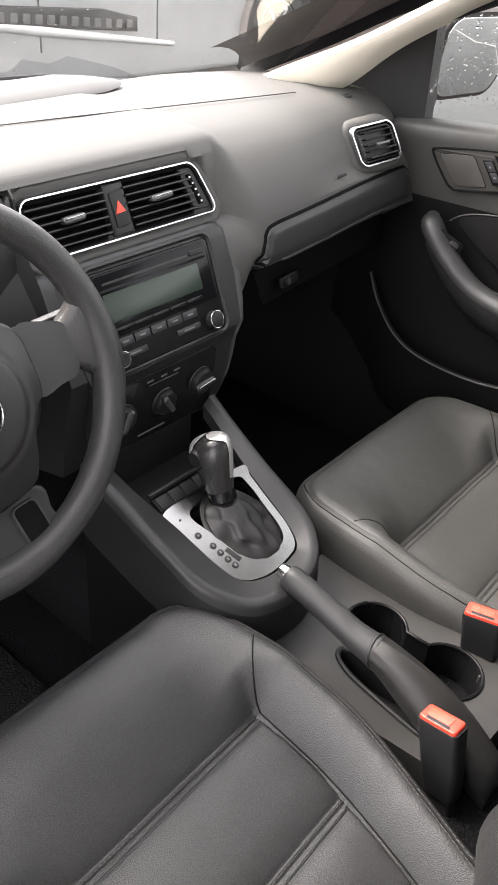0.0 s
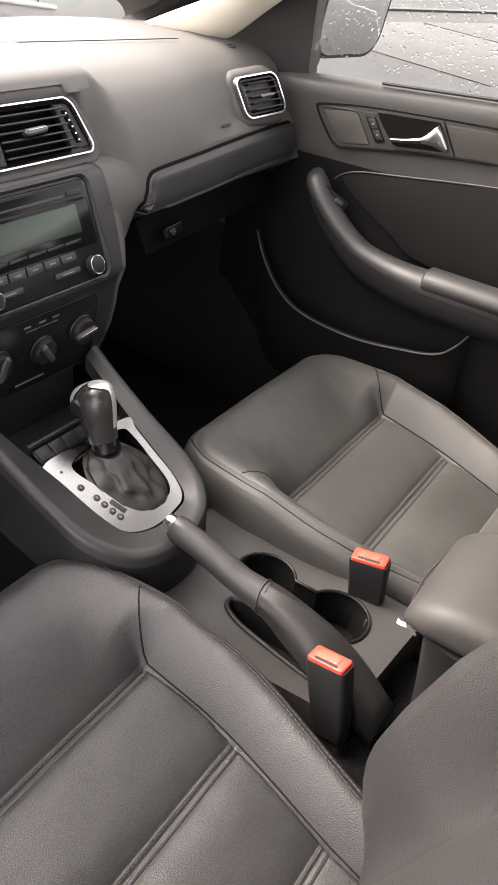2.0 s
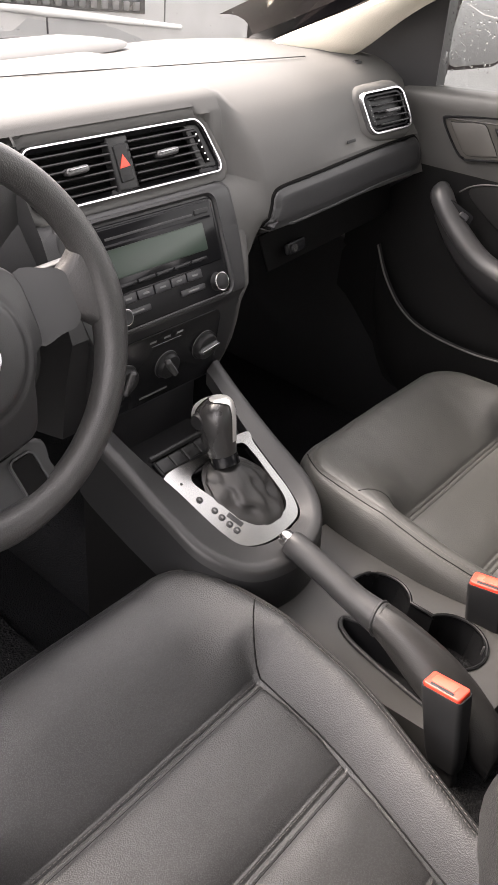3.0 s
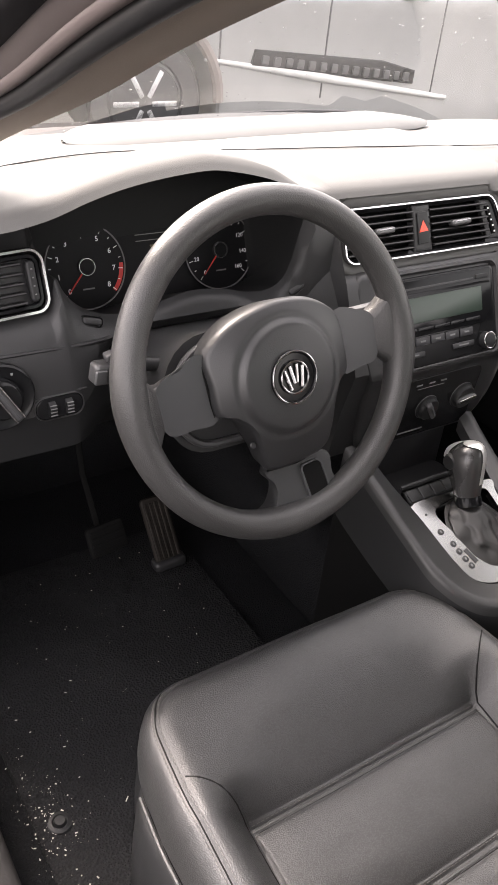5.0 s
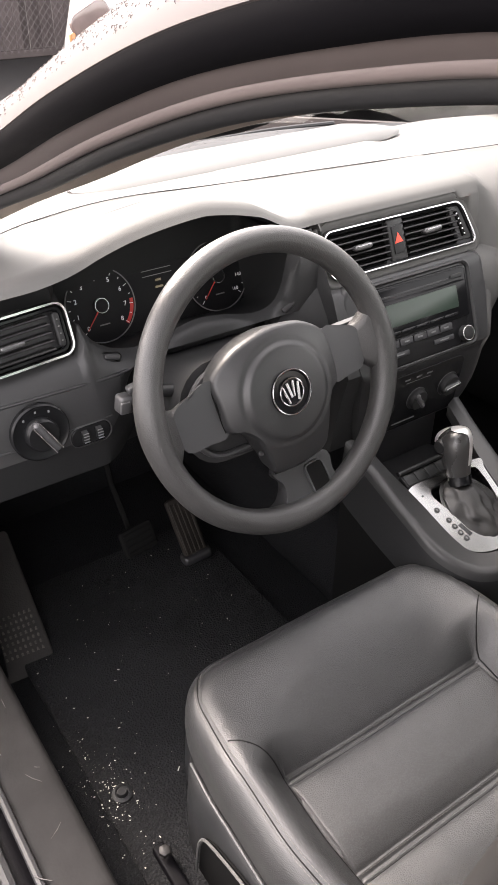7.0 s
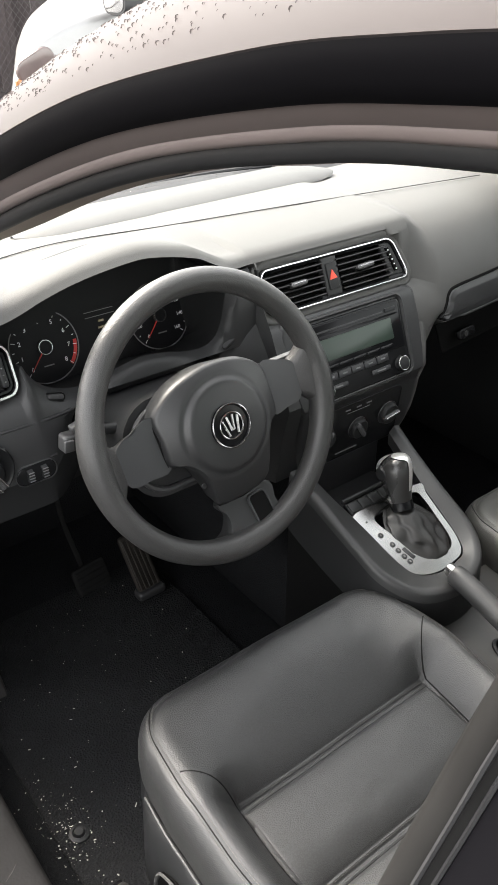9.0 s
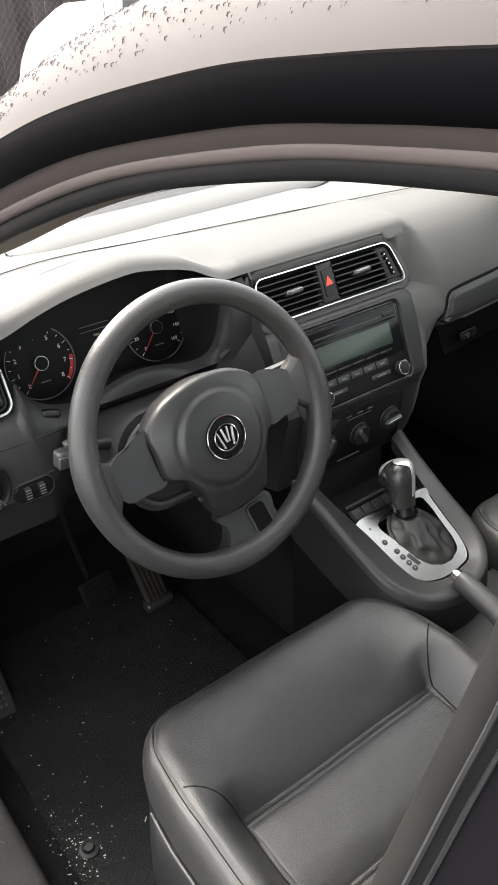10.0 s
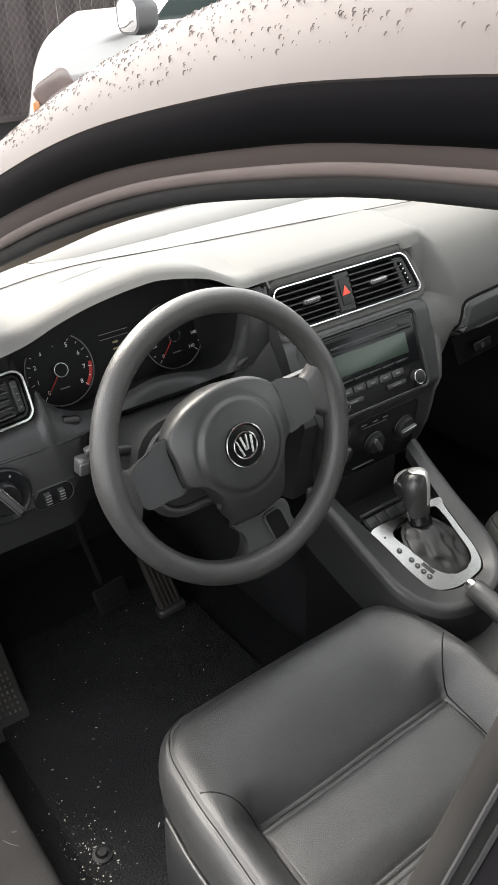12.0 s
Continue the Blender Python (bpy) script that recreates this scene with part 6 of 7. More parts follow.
part("bracket", loft([[(0.06 + px, py + y, z) for px, py in rrect(w, 0.14, 0.04)] for z, w, y in ((0.46, 0.16, -0.56), (0.54, 0.15, -0.55), (0.61, 0.15, -0.54), (0.645, 0.17, -0.54))]), M_HARD, arm, angle=60)

# ---- passenger door ----
door = empty("passenger_door", "closed black passenger door with silver inner handle", "car door", at=(0.70, 0.0, 0.3))
DOOR_Z = [(0.34, 0.725), (0.50, 0.715), (0.60, 0.700), (0.66, 0.700), (0.78, 0.705), (0.88, 0.700), (0.915, 0.690), (0.94, 0.684), (1.00, 0.680), (1.03, 0.672), (1.05, 0.668), (1.062, 0.676), (1.066, 0.700)]
rings = []
for k in range(41):
    y = 0.33 - 1.05 * k / 40
    lift = -0.10 * y - 0.008
    front = 0.02 * ease((y - 0.15) / 0.2)
    rings.append([(x + front, y, z + lift * ease((z - 0.85) / 0.15)) for z, x in DOOR_Z])
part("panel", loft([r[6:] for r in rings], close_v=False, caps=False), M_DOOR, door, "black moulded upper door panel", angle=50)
# darkened where shade falls below the door's shoulder
part("lower_trim", loft([r[:7] for r in rings], close_v=False, caps=False), M_LINING, door, "lower door trim, darkened for shade", angle=50)
part("door_skin", box(0.10, 1.37, 0.72, 0.03), M_PAINT, door, m=pose(0.815, -0.03, 0.26))
DR = frame_of((0.677, 0.007, 0.982), (0, -1, 0), (0, 0, 1))
hp_out = [(-0.127, 0.010), (-0.119, 0.018), (-0.034, 0.033), (0.072, 0.044), (0.201, 0.055), (0.45, 0.075), (0.45, 0.02), (0.218, 0.002), (0.139, -0.008), (0.036, -0.024), (-0.060, -0.043), (-0.076, -0.043), (-0.088, -0.037), (-0.112, -0.011)]
handle_panel = part("handle_panel", slab([(p.x, p.y) for p in spline([(x, y, 0) for x, y in hp_out], 4, closed=True)][::-1], 0.006, 0.003, base=-0.004), M_INSERT, door, "dark satin handle panel", m=DR)
part("panel_line", tube([(p.x, p.y, 0.003) for p in spline([(x, y, 0) for x, y in hp_out], 4, closed=True)], 0.0022, 6, closed=True), M_GLOSSY, handle_panel, m=DR)
part("panel_joint", tube([(0.108, 0.048, 0.0025), (0.145, -0.006, 0.0025)], 0.0014, 6), M_GLOSSY, handle_panel, m=DR)
sp_ = [(-0.112, 0.008), (-0.105, 0.011), (-0.058, 0.019), (-0.045, 0.016), (-0.037, 0.006), (-0.016, -0.022), (-0.020, -0.027), (-0.062, -0.036), (-0.074, -0.034), (-0.083, -0.027)]
sp_out = spline([(x, y, 0) for x, y in sp_], 4, closed=True)
cover = part("speaker_cover", slab([(p.x, p.y) for p in sp_out][::-1], 0.0022, 0.0004, base=0.001), M_INSERT, handle_panel, m=DR)
part("cover_gap", tube([(p.x, p.y, 0.0022) for p in sp_out], 0.0009, 6, closed=True), M_GLOSSY, cover, m=DR)
swp = part("lock_switch", slab([(-0.001, -0.019), (0.016, -0.014), (-0.012, 0.021), (-0.030, 0.018)], 0.005, 0.0015, base=0.001), M_GLOSSY, handle_panel, m=DR)
for dx, dy in ((0.0, 0.0), (0.0125, -0.0155)):
    key = part("switch_key", slab([(-0.012 + dx, 0.002 + dy), (0.0 + dx, 0.005 + dy), (-0.012 + dx, 0.0185 + dy), (-0.024 + dx, 0.016 + dy)], 0.0025, 0.001, base=0.005), M_KEY, swp, m=DR)
    part("key_mark", box(0.004, 0.003, 0.0004, 0.0001), M_MARK, key, m=DR @ pose(-0.012 + dx, 0.010 + dy, 0.0074))
cup_ = [(-0.010, 0.027), (0.0, 0.031), (0.09, 0.046), (0.100, 0.046), (0.109, 0.039), (0.128, 0.006), (0.126, -0.002), (0.117, -0.005), (0.05, -0.015), (0.038, -0.016), (0.024, -0.010)]
cup_out = spline([(x, y, 0) for x, y in cup_], 4, closed=True)
# no hollow here: a flat black sheet carries the cup's shade
cup = part("cup_shade", slab([(p.x, p.y) for p in cup_out][::-1], 0.0016, 0.0005, base=0.001), M_VOID, handle_panel, "flat dark sheet for the recess shade", m=DR)
part("cup_rim", tube([(p.x, p.y, 0.0028) for p in cup_out], 0.0011, 6, closed=True), M_INSERT, cup, m=DR)
hr = []
for x, lo_y, hi_y, z in ((0.026, -0.007, -0.003, 0.008), (0.030, -0.0085, -0.0015, 0.010), (0.055, -0.004, 0.004, 0.014), (0.084, 0.003, 0.013, 0.016), (0.094, 0.0035, 0.022, 0.015), (0.102, 0.003, 0.033, 0.013), (0.107, 0.002, 0.038, 0.010), (0.116, -0.001, 0.028, 0.007), (0.126, -0.003, 0.012, 0.004), (0.129, 0.0, 0.006, 0.003)):
    h, y = (hi_y - lo_y) / 2, (hi_y + lo_y) / 2
    hr.append([(x, y + h * math.cos(2 * math.pi * j / 20), z + 0.004 * math.sin(2 * math.pi * j / 20)) for j in range(20)])
part("inner_handle", loft(hr), M_CHROME, handle_panel, "silver door handle", m=DR)
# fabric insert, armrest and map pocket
part("insert", slab([(p.x, p.y) for p in spline([(x, y, 0) for x, y in [(-0.055, -0.100), (-0.02, -0.080), (0.045, -0.069), (0.228, -0.038), (0.55, 0.0), (0.55, -0.20), (0.16, -0.205), (0.06, -0.17), (-0.01, -0.135)]], 4, closed=True)][::-1], 0.004, 0.002, base=-0.012), M_LINING, door, "plain black insert, darkened for shade", m=DR)
part("insert_line", tube(spline([(0.684, 0.078, 0.878), (0.684, 0.060, 0.892), (0.684, 0.028, 0.904), (0.684, -0.038, 0.916), (0.684, -0.221, 0.947), (0.684, -0.5, 0.985)], 5), 0.0014, 6), M_DOOR, door)
ap = spline([(0.668, 0.105, 0.885), (0.642, 0.088, 0.872), (0.634, 0.045, 0.832), (0.630, -0.02, 0.790), (0.628, -0.09, 0.774), (0.626, -0.16, 0.770), (0.626, -0.28, 0.772), (0.630, -0.45, 0.776), (0.64, -0.62, 0.78)], 8)
part("armrest", tube(ap, [0.012 + 0.010 * ease(k / 8) + 0.008 * ease((k - 24) / 20) for k in range(len(ap))], 18, flat=0.85), M_CONSOLE, door, "sweeping armrest and grab handle")
rings = []
for k in range(len(ap)):
    if k > 6:
        p = ap[k]
        w = 0.018 + 0.010 * ease((k - 16) / 24)
        rings.append([(p.x - w, p.y, p.z - 0.004), (p.x - w + 0.006, p.y, p.z - 0.035), (p.x + 0.03, p.y, p.z - 0.075), (p.x + 0.09, p.y, p.z - 0.09)])
part("armrest_under", loft(rings, close_v=False, caps=False), M_LOWER, door, angle=60)
part("armrest_pad", tube(spline([(0.622, -0.165, 0.782), (0.621, -0.22, 0.784), (0.622, -0.35, 0.787), (0.630, -0.60, 0.792)], 8), [0.025] + [0.030] * 24, 18, flat=0.72), M_CONSOLE, door, "padded armrest top")
ws = part("window_switch", slab(rrect(0.022, 0.056, 0.006), 0.005, 0.002), M_GLOSSY, door, m=frame_of((0.640, 0.050, 0.856), (0.75, 0.0, 0.66), (-0.28, 0.76, 0.58)))
part("switch_rocker", box(0.010, 0.018, 0.006, 0.002), M_KEY, ws, m=frame_of((0.640, 0.040, 0.852), (0.75, 0.0, 0.66), (-0.28, 0.76, 0.58)))
lp_ = spline([(0.648, 0.205, 0.745), (0.646, 0.175, 0.690), (0.642, 0.125, 0.640), (0.638, 0.06, 0.616), (0.636, -0.05, 0.612), (0.636, -0.15, 0.628), (0.638, -0.215, 0.645), (0.640, -0.245, 0.672), (0.644, -0.262, 0.70)], 8)
rings = []
for p in lp_:
    rings.append([(p.x, p.y, p.z), (p.x + 0.006, p.y - 0.002, p.z + 0.003), (p.x + 0.008, p.y, p.z - 0.004), (p.x + 0.02, p.y, p.z - 0.12), (p.x + 0.05, p.y, p.z - 0.2)])
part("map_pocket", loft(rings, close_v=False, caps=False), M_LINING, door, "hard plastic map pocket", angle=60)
part("pocket_lip", tube(lp_, 0.0018, 8), M_DASH, door)
rings = []
for k in range(21):
    y = 0.22 - 0.95 * k / 20
    lift = -0.10 * y - 0.008
    rings.append([(0.690, y, 1.062 + lift), (0.66 - 0.02 * ease((y - 0.1) / 0.2), y, 1.30 + 0.02 * ease(-y)), (0.62, y, 1.40 + 0.02 * ease(-y))])
pane = part("window_pane", loft(rings, close_v=False, caps=False), M_SIDEGLASS, door, "wet window glass")
pane.visible_shadow = False
part("window_seal", tube([(0.676, 0.02, 1.058), (0.676, -0.2, 1.080), (0.676, -0.72, 1.132)], 0.0032, 8), M_RUBBER, door)
bm = bmesh.new()
tri_ = [(0.655, 0.43, 1.000), (0.690, 0.172, 1.030), (0.662, 0.165, 1.205), (0.650, 0.215, 1.195)]
f_ = [bm.verts.new(p) for p in tri_]
b2 = [bm.verts.new((x + 0.03, y, z)) for x, y, z in tri_]
bm.faces.new(f_)
for k in range(4):
    bm.faces.new((f_[k], f_[(k + 1) % 4], b2[(k + 1) % 4], b2[k]))
bm.faces.new(list(reversed(b2)))
part("mirror_triangle", bm, M_RUBBER, door, "black corner cover")

mirror = empty("door_mirror", "black wing mirror with wet mirror glass", "wing mirror", at=(0.84, 0.24, 1.05))
MM = frame_of((0.935, 0.225, 1.116), (0.985, -0.17, 0), (0, -0.13, 1))
part("housing", loft([[(x * s, y * s, z) for x, y in rrect(0.222, 0.160, 0.05)] for s, z in ((1.0, 0.002), (1.03, -0.01), (1.0, -0.04), (0.85, -0.07), (0.5, -0.085))]), M_PAINT, mirror, m=MM)
part("mirror_glass", slab(rrect(0.202, 0.144, 0.042), 0.003, 0.001, base=0.003), M_MIRROR, mirror, "wet mirror glass", m=MM)
part("stalk", box(0.12, 0.05, 0.05, 0.015), M_PAINT, mirror, m=pose(0.80, 0.26, 1.02))

# ---- driver's footwell ----
fm = tagged(part("floor_mat", slab([(p[0], p[1]) for p in rrect(0.46, 0.86, 0.05)], 0.012, 0.004), M_MAT, None, m=pose(-0.455, 0.10, 0.298)), "dirty black carpet floor mat", "floor mat")
part("mat_clip", lathe([(0.017, 0), (0.016, 0.004), (0.011, 0.006), (0.009, 0.004), (0.007, 0.009), (0.001, 0.009)], 24), M_HARD, fm, "round plastic fixing clip", m=pose(-0.652, 0.024, 0.309))
rest = tagged(part("foot_rest", box(0.105, 0.30, 0.02, 0.006), M_DIRTY, None, m=pose(-0.672, 0.46, 0.345, rx=27, rz=-4)), "dusty ribbed rubber foot rest beside the pedals", "foot rest")
st = bmesh.new()
for i in range(9):
    for j in range(7):
        p = pose(-0.672, 0.46, 0.345, rx=27, rz=-4) @ Vector((-0.038 + 0.0095 * i, -0.10 + 0.0125 * j, 0.020))
        q = pose(-0.672, 0.46, 0.345, rx=27, rz=-4) @ Vector((-0.038 + 0.0095 * i, -0.10 + 0.0125 * j + 0.005, 0.0205))
        add_prism(st, p, q, 0.0022)
part("stud", st, M_DIRTYLIT, rest, "worn raised studs")
bp_ = empty("brake_pedal", "worn brake pedal with ribbed rubber pad", "pedal", "pedals", at=(-0.40, 0.46, 0.40))
# near-black pad, arm and ribs carry the footwell's shade
part("pad", box(0.075, 0.055, 0.012, 0.005), M_VOID, bp_, m=pose(-0.405, 0.43, 0.415, rx=62, rz=8))
part("arm", tube([(-0.41, 0.445, 0.42), (-0.40, 0.54, 0.48), (-0.39, 0.62, 0.66)], 0.006, 8, flat=0.6), M_VOID, bp_)
for k in range(4):
    part("rib", box(0.064, 0.005, 0.003, 0.001), M_VOID, bp_, m=pose(-0.405, 0.43, 0.415, rx=62, rz=8) @ pose(0, -0.018 + 0.012 * k, 0.011))
apd = empty("accelerator_pedal", "dusty brown-stained accelerator pedal", "pedal", "pedals", at=(-0.285, 0.42, 0.32))
part("pad", box(0.055, 0.13, 0.012, 0.005), M_RUST, apd, m=pose(-0.285, 0.420, 0.335, rx=55, rz=4) @ pose(0, 0.05, 0))
for k in range(5):
    part("rib", box(0.005, 0.11, 0.003, 0.001), M_RUST, apd, m=pose(-0.285, 0.420, 0.335, rx=55, rz=4) @ pose(-0.02 + 0.01 * k, 0.05, 0.011))
part("hinge", box(0.065, 0.03, 0.02, 0.006), M_RUBBER, apd, m=pose(-0.285, 0.410, 0.317))
# crumbs and grass on the mat
rnd = random.Random(5)
verts, faces = [], []
for k in range(330):
    if k < 170:
        x, y = -0.665 + rnd.gauss(0, 0.022), 0.04 + rnd.gauss(0, 0.06)
    else:
        x, y = rnd.uniform(-0.70, -0.25), rnd.uniform(-0.10, 0.48)
    if x < -0.72 or x > -0.24 or y < -0.10:
        continue
    z = 0.3105 + 0.001 * rnd.random()
    s = rnd.choice((0.0003, 0.0004, 0.0006, 0.0011)) * (0.85 if k < 170 else 0.8)
    a = rnd.uniform(0, 6.3)
    ln = s * rnd.choice((1, 1.5, 2.2, 5 if k % 9 == 0 else 1.2))
    c, sn = math.cos(a), math.sin(a)
    b0 = len(verts)
    for px, py, pz in ((-ln, -s, 0), (ln, -s, 0), (ln, s, 0), (-ln, s, 0), (0, 0, s)):
        verts.append((x + c * px - sn * py, y + sn * px + c * py, z + pz))
    faces += [(b0, b0 + 1, b0 + 4), (b0 + 1, b0 + 2, b0 + 4), (b0 + 2, b0 + 3, b0 + 4), (b0 + 3, b0, b0 + 4)]
me = bpy.data.meshes.new("crumbs")
me.from_pydata(verts, [], faces)
me.materials.append(M_CRUMB)
tagged(new("crumbs", me), "pale crumbs, grit and dry grass on the mat", "litter", kind="stuff")

# ---- interior mirror ----
rv = empty("rear_view_mirror", "black rear-view mirror with grey frame", "rear-view mirror", at=(-0.05, 0.06, 1.38))
RV = frame_of((-0.055, 0.015, 1.335), (0.98, 0.17, 0.02), (0, -0.12, 1))
part("housing", loft([[(x * s, y * s, z) for x, y in rrect(0.245, 0.070, 0.025)] for s, z in ((1.0, 0.004), (1.0, -0.012), (0.9, -0.03), (0.6, -0.038))]), M_STALK, rv, m=RV)
part("mirror_glass", slab(rrect(0.228, 0.054, 0.018), 0.002, 0.0006, base=0.004), M_MIRROR, rv, m=RV)
part("stem", tube([(-0.04, 0.04, 1.345), (-0.03, 0.055, 1.352), (-0.02, 0.06, 1.356)], 0.010, 10), M_STALK, rv)

# ---- concrete apron beyond the bays ----
apron = tagged(part("pavement", box(10, 0.15, 0.03, 0.006), M_CONCRETE, None, m=pose(12.6, 4.9, 0.0, rz=-12)), "wet pale concrete slabs beside the asphalt", "pavement", kind="structure")
for i in range(3):
    for j in range(3):
        part("slab", box(2.985, 2.985, 0.008, 0.002, 2), M_CONCRETE, apron, m=pose(9.4 + 3.0 * i + 0.65 * j, 3.1 - 3.0 * j - 0.65 * i, 0.0, rz=-12))

# ---- parked vehicle ----
suv = empty("parked_suv", "silver sport utility vehicle parked on wet asphalt", "car", at=(3.0, 4.8, 0))
SV = frame_of((0, 3.95, 0), (1, 0, 0), (0, 0, 1))
WX1, WX2, WZ, AR = 1.43, 5.1, 0.40, 0.47
prof = [(0.98, 0.42), (0.99, 0.60), (1.05, 0.80), (1.11, 0.91), (1.165, 0.975), (1.215, 1.013), (1.30, 1.055), (1.43, 1.10), (1.57, 1.138), (1.85, 1.17), (2.6, 1.18), (4.0, 1.18), (6.0, 1.15), (6.2, 0.9), (6.2, 0.45)]
full = [(0.99, 0.37)] + [(WX1 - AR + 0.03, 0.36)] + [(WX1 - AR * math.cos(radians(a)), WZ + AR * math.sin(radians(a))) for a in range(0, 181, 15)] + [(WX1 + AR, 0.18), (WX2 - AR, 0.18)] + [(WX2 - AR * math.cos(radians(a)), WZ + AR * math.sin(radians(a))) for a in range(0, 181, 15)] + [(6.2, 0.42)] + list(reversed(prof[:-1]))
suv_body = slab(full, 1.80, 0.05, base=-1.80)
for v in suv_body.verts:
    v.co.x += 0.45 * -v.co.z * (1 - ease((v.co.x - 1.1) / 1.6))
part("body", suv_body, M_SILVERPAINT, suv, m=SV, angle=35)
cabin = slab([(1.78, 1.12), (5.95, 1.14), (5.75, 1.72), (3.0, 1.78), (2.5, 1.74)], 1.5, 0.10, base=-1.66)
for v in cabin.verts:
    v.co.x += 0.5 * -v.co.z * (1 - ease((v.co.x - 1.6) / 2.5))
part("cabin", cabin, M_SILVERPAINT, suv, m=SV, angle=35)
for pts in ([(1.98, 1.165), (2.74, 1.17), (2.74, 1.60), (2.48, 1.62)], [(2.80, 1.17), (3.66, 1.175), (3.66, 1.60), (2.80, 1.61)], [(3.74, 1.18), (4.62, 1.19), (4.50, 1.56), (3.74, 1.60)]):
    part("window", slab(pts, 0.012, 0.004, base=-0.165), M_DARKGLASS, suv, "tinted side window", m=SV)
for x in (1.90, 2.70, 3.70):
    part("door_seam", box(0.012, 0.70, 0.004, 0.001), M_RUBBER, suv, m=SV @ pose(x, 0.76, -0.001))
for x in (2.45, 3.40):
    part("door_handle", box(0.20, 0.035, 0.03, 0.01), M_SILVERPAINT, suv, m=SV @ pose(x, 1.02, 0.0))
part("side_moulding", tube([(1.80, 0.64, 0.0), (2.7, 0.535, 0.012), (3.85, 0.395, 0.012)], [0.012, 0.03, 0.016], 10, flat=1.0), M_WHITEPLASTIC, suv, "white side moulding", m=SV)
grille = part("side_step", slab([(2.12, 0.60), (3.5, 0.49), (3.5, 0.58), (3.2, 0.64), (2.15, 0.70)], 0.02, 0.008), M_GLOSSY, suv, "ribbed dark step pad", m=SV)
for k in range(14):
    part("step_rib", box(0.055, 0.055, 0.012, 0.006), M_STALK, grille, m=SV @ pose(2.22 + 0.092 * k, 0.640 - 0.0076 * k, 0.018, rz=-5))
part("wheel_arch", tube([(WX1 - (AR + 0.01) * math.cos(radians(a)), WZ + (AR + 0.01) * math.sin(radians(a)), 0.0) for a in range(0, 181, 10)], 0.035, 8), M_ARCH, suv, "weathered grey-brown arch trim", m=SV)
part("wheel_arch", tube([(WX2 - (AR + 0.01) * math.cos(radians(a)), WZ + (AR + 0.01) * math.sin(radians(a)), 0.0) for a in range(0, 181, 10)], 0.035, 8), M_ARCH, suv, m=SV)
for c in (WX1, WX2):
    for far in (0, 1):
        WM = SV @ pose(c + (0.62 if far and c == WX1 else 0), WZ - 0.01, -0.13 - 1.42 * far)
        wh = part("wheel", lathe([(0.24, -0.11), (0.35, -0.11), (0.38, -0.08), (0.38, 0.08), (0.35, 0.11), (0.25, 0.11), (0.235, 0.09)], 40), M_TYRE, suv, "black tyre on alloy rim", m=WM)
        part("rim", lathe([(0.24, 0.10), (0.225, 0.105), (0.215, 0.06), (0.001, 0.05)], 36), M_RUBBER, wh, m=WM)
        for k in range(6):
            part("rim_spoke", box(0.19, 0.055, 0.03, 0.012), M_RIM, wh, m=WM @ pose(0.125 * math.cos(k * math.pi / 3), 0.125 * math.sin(k * math.pi / 3), 0.07, rz=60 * k))
mr = part("door_mirror", loft([[(x * s, y * s, z) for x, y in rrect(0.19, 0.20, 0.06)] for s, z in ((0.92, 0.10), (1.0, 0.06), (1.0, -0.02), (0.7, -0.08))]), M_STALK, suv, "dark grey door mirror", m=frame_of((1.72, 3.80, 1.225), (0.25, -0.97, 0), (0, 0, 1)))
part("mirror_glass", slab(rrect(0.15, 0.16, 0.045), 0.004, 0.001, base=0.10), M_MIRROR, mr, m=frame_of((1.72, 3.80, 1.225), (0.25, -0.97, 0), (0, 0, 1)))
part("mirror_arm", box(0.06, 0.14, 0.05, 0.015), M_STALK, suv, m=pose(1.74, 3.93, 1.15))
part("headlight", slab(rrect(0.25, 0.15, 0.06), 0.03, 0.012), M_LENS, suv, "brownish headlight lens", m=SV @ pose(1.20, 0.880, -0.02, rz=26))
part("indicator", slab(rrect(0.035, 0.07, 0.012), 0.02, 0.008), M_AMBERLENS, suv, "amber indicator", m=SV @ pose(1.075, 0.79, 0.0))

# ---- fence ----
fence = tagged(part("fence", box(26, 0.05, 0.08, 0.01), M_FENCE, None, m=pose(4, 8.5, 0.0)), "dark brown slatted privacy fence behind the cars", "fence", kind="structure")
for x in range(-9, 18, 3):
    part("post", lathe([(0.035, 0), (0.035, 2.5), (0.02, 2.53), (0.001, 2.53)], 12), M_FENCE, fence, m=pose(x, 8.56, 0))
for z in (0.15, 1.2, 2.38):
    part("rail", box(26, 0.03, 0.04, 0.008), M_FENCE, fence, m=pose(4, 8.54, z))
sl = box(0.076, 0.010, 2.4, 0.003, 2)
bmesh.ops.recalc_face_normals(sl, faces=sl.faces)
sl_me = bpy.data.meshes.new("slat")
sl.to_mesh(sl_me)
sl.free()
sl_me.materials.append(M_FENCE)
for k in range(150):
    o = new("slat", sl_me)
    o.parent = fence
    o.matrix_basis = pose(-0.6 + 0.072 * k, 8.5 + 0.013 * (k % 2), 0.04, rz=(k % 3 - 1) * 3)
cr = bmesh.new()
for k in range(170):
    x0 = -2.6 + 0.072 * k
    add_prism(cr, Vector((x0, 8.47, 0.05)), Vector((x0 + 1.9, 8.47, 2.4)), 0.004)
    add_prism(cr, Vector((x0 + 1.9, 8.468, 0.05)), Vector((x0, 8.468, 2.4)), 0.004)
part("wire_mesh", cr, M_WIRE, fence, "chain-link wire")

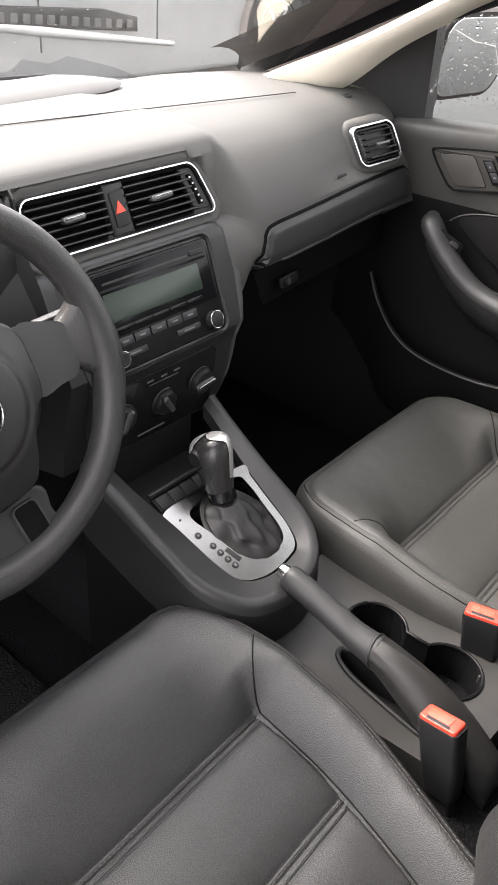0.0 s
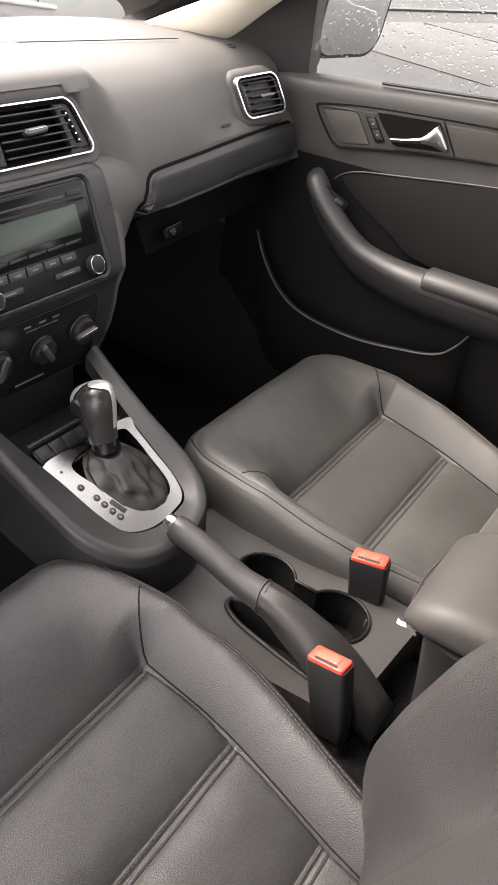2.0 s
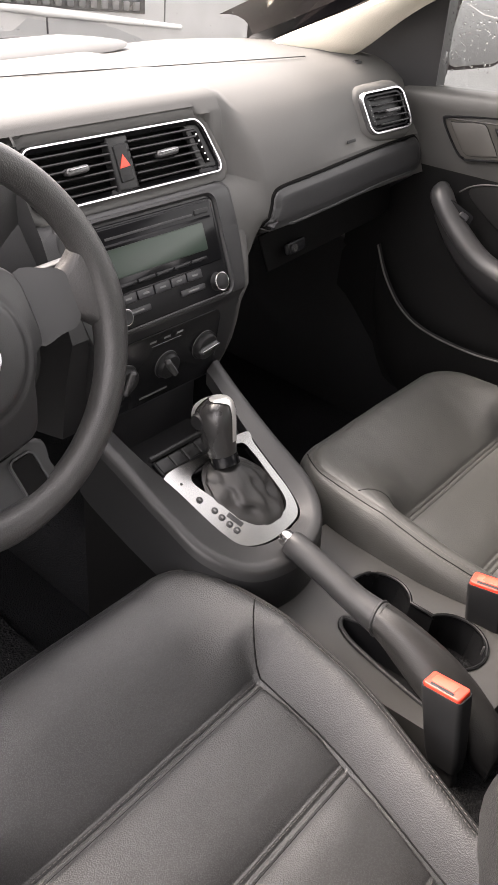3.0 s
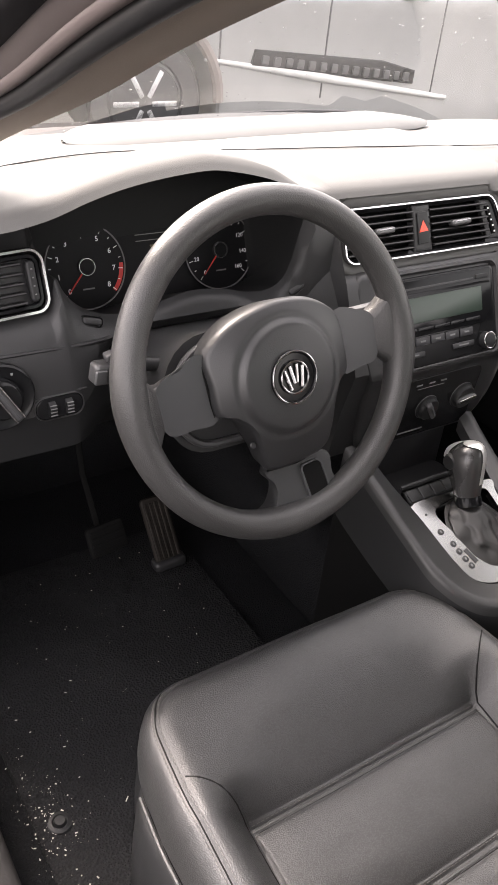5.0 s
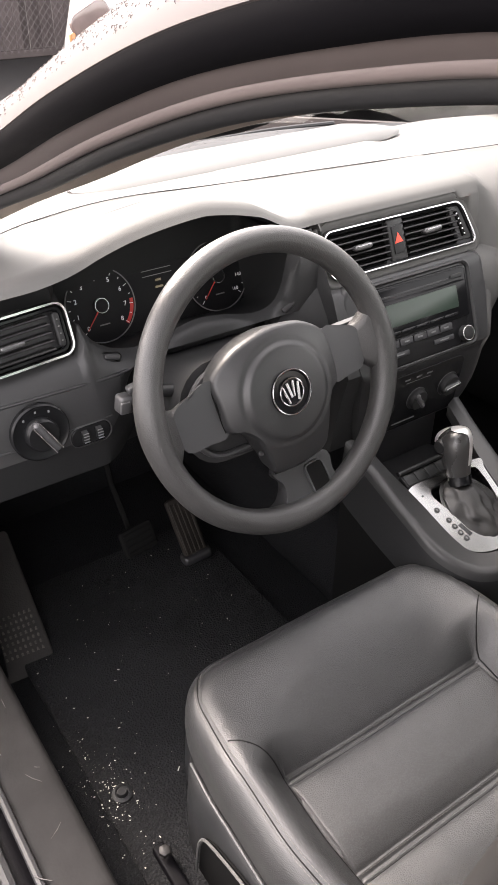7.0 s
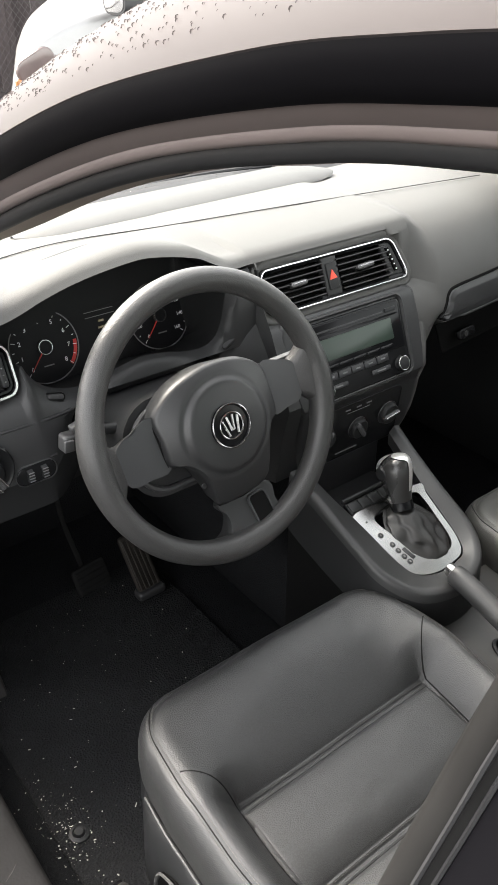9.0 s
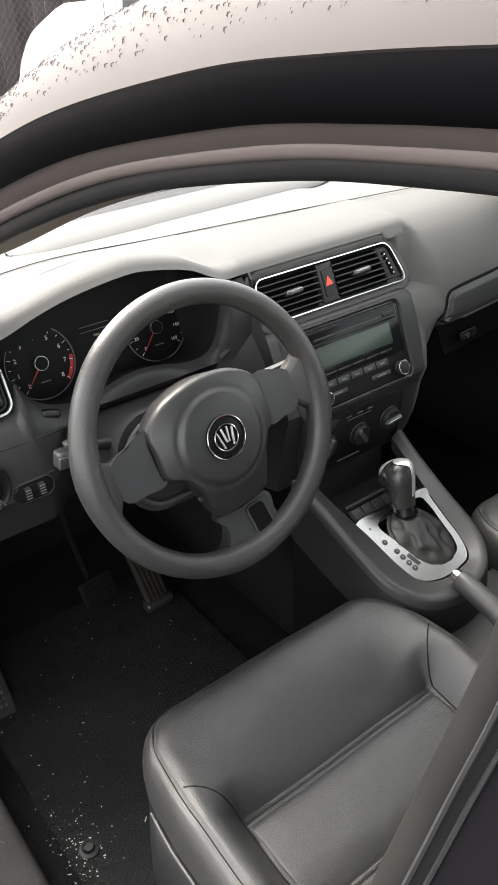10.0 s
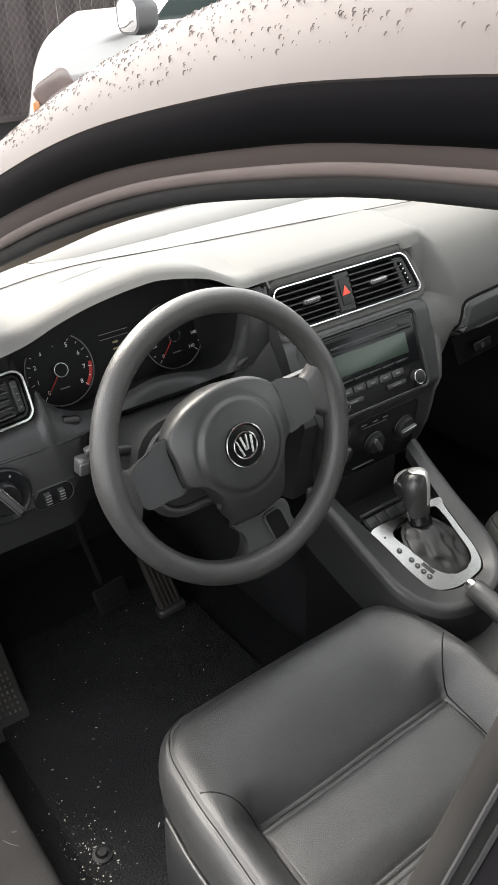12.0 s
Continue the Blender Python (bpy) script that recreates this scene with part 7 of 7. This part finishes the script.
# ---- rain drops ----
def drops(name, points, label, seed):
    """Flattened beads on a surface: rows of place, normal, radius."""
    r = random.Random(seed)
    V, F = [], []
    for p, nrm, rad in points:
        nrm = Vector(nrm).normalized()
        a = nrm.cross(Vector((0.3, 0.2, 0.9))).normalized()
        b = nrm.cross(a)
        b0 = len(V)
        st_ = 1 + 0.5 * r.random()
        for ring, (rs, h) in enumerate(((1.0, 0.0), (0.75, 0.36))):
            for j in range(7):
                t = 2 * math.pi * j / 7
                V.append(tuple(Vector(p) + a * (rad * rs * math.cos(t) * st_) + b * (rad * rs * math.sin(t)) + nrm * (rad * h)))
        V.append(tuple(Vector(p) + nrm * rad * 0.5))
        for j in range(7):
            F.append((b0 + j, b0 + (j + 1) % 7, b0 + 7 + (j + 1) % 7, b0 + 7 + j))
            F.append((b0 + 7 + j, b0 + 7 + (j + 1) % 7, b0 + 14))
    me_ = bpy.data.meshes.new(name)
    me_.from_pydata(V, [], F)
    me_.shade_smooth()
    me_.materials.append(M_DROP)
    o = tagged(new(name, me_), label, "water", kind="stuff")
    o.visible_shadow = False
    return o


rd = random.Random(11)
pts = []
for k in range(40000):
    u, y = rd.uniform(-1.0, 0.2), rd.uniform(-0.8, -0.17)
    pts.append(((0.55 * u, y, roof_z(u, y) + 0.0002), (0.05 * u, 0, 1), rd.choice((0.0004, 0.0005, 0.0007, 0.0009, 0.0012))))
edge_rows = [rail_path(x_, dz_, -1) for x_, dz_ in EDGE]
for k in range(2000):
    i, j, f = rd.randrange(30, len(edge_rows[0]) - 1), rd.randrange(2, len(EDGE) - 1), rd.random()
    p, q = edge_rows[j][i].lerp(edge_rows[j][i + 1], rd.random()), edge_rows[j + 1][i]
    d_ = (edge_rows[j + 1][i] - edge_rows[j][i])
    pts.append((p + d_ * f, Vector((-d_.z, 0.15, d_.x)), rd.choice((0.0005, 0.0007, 0.0010, 0.0014))))
drops("roof_drops", pts, "rain drops beaded on the brown roof", 3)
pts = []
for k in range(420):
    u, s = rd.uniform(-0.9, 0.95), rd.random() ** 1.5 * 0.9 + 0.01
    p = Vector(screen_point(u, s))
    pts.append((p + Vector((0, 0.001, 0.002)), (0, 0.42, 0.9), rd.choice((0.0007, 0.001, 0.0016))))
drops("screen_drops", pts, "rain drops on the windscreen", 4)
pts = []
for k in range(2400):
    y, s = rd.uniform(-0.55, 0.2), rd.random()
    z = 1.07 + 0.23 * s
    pts.append(((0.6915 - 0.029 * s, y, z), (1, 0, 0.12), rd.choice((0.0006, 0.0009, 0.0013, 0.0018))))
drops("window_drops", pts, "rain drops on the side window", 5)
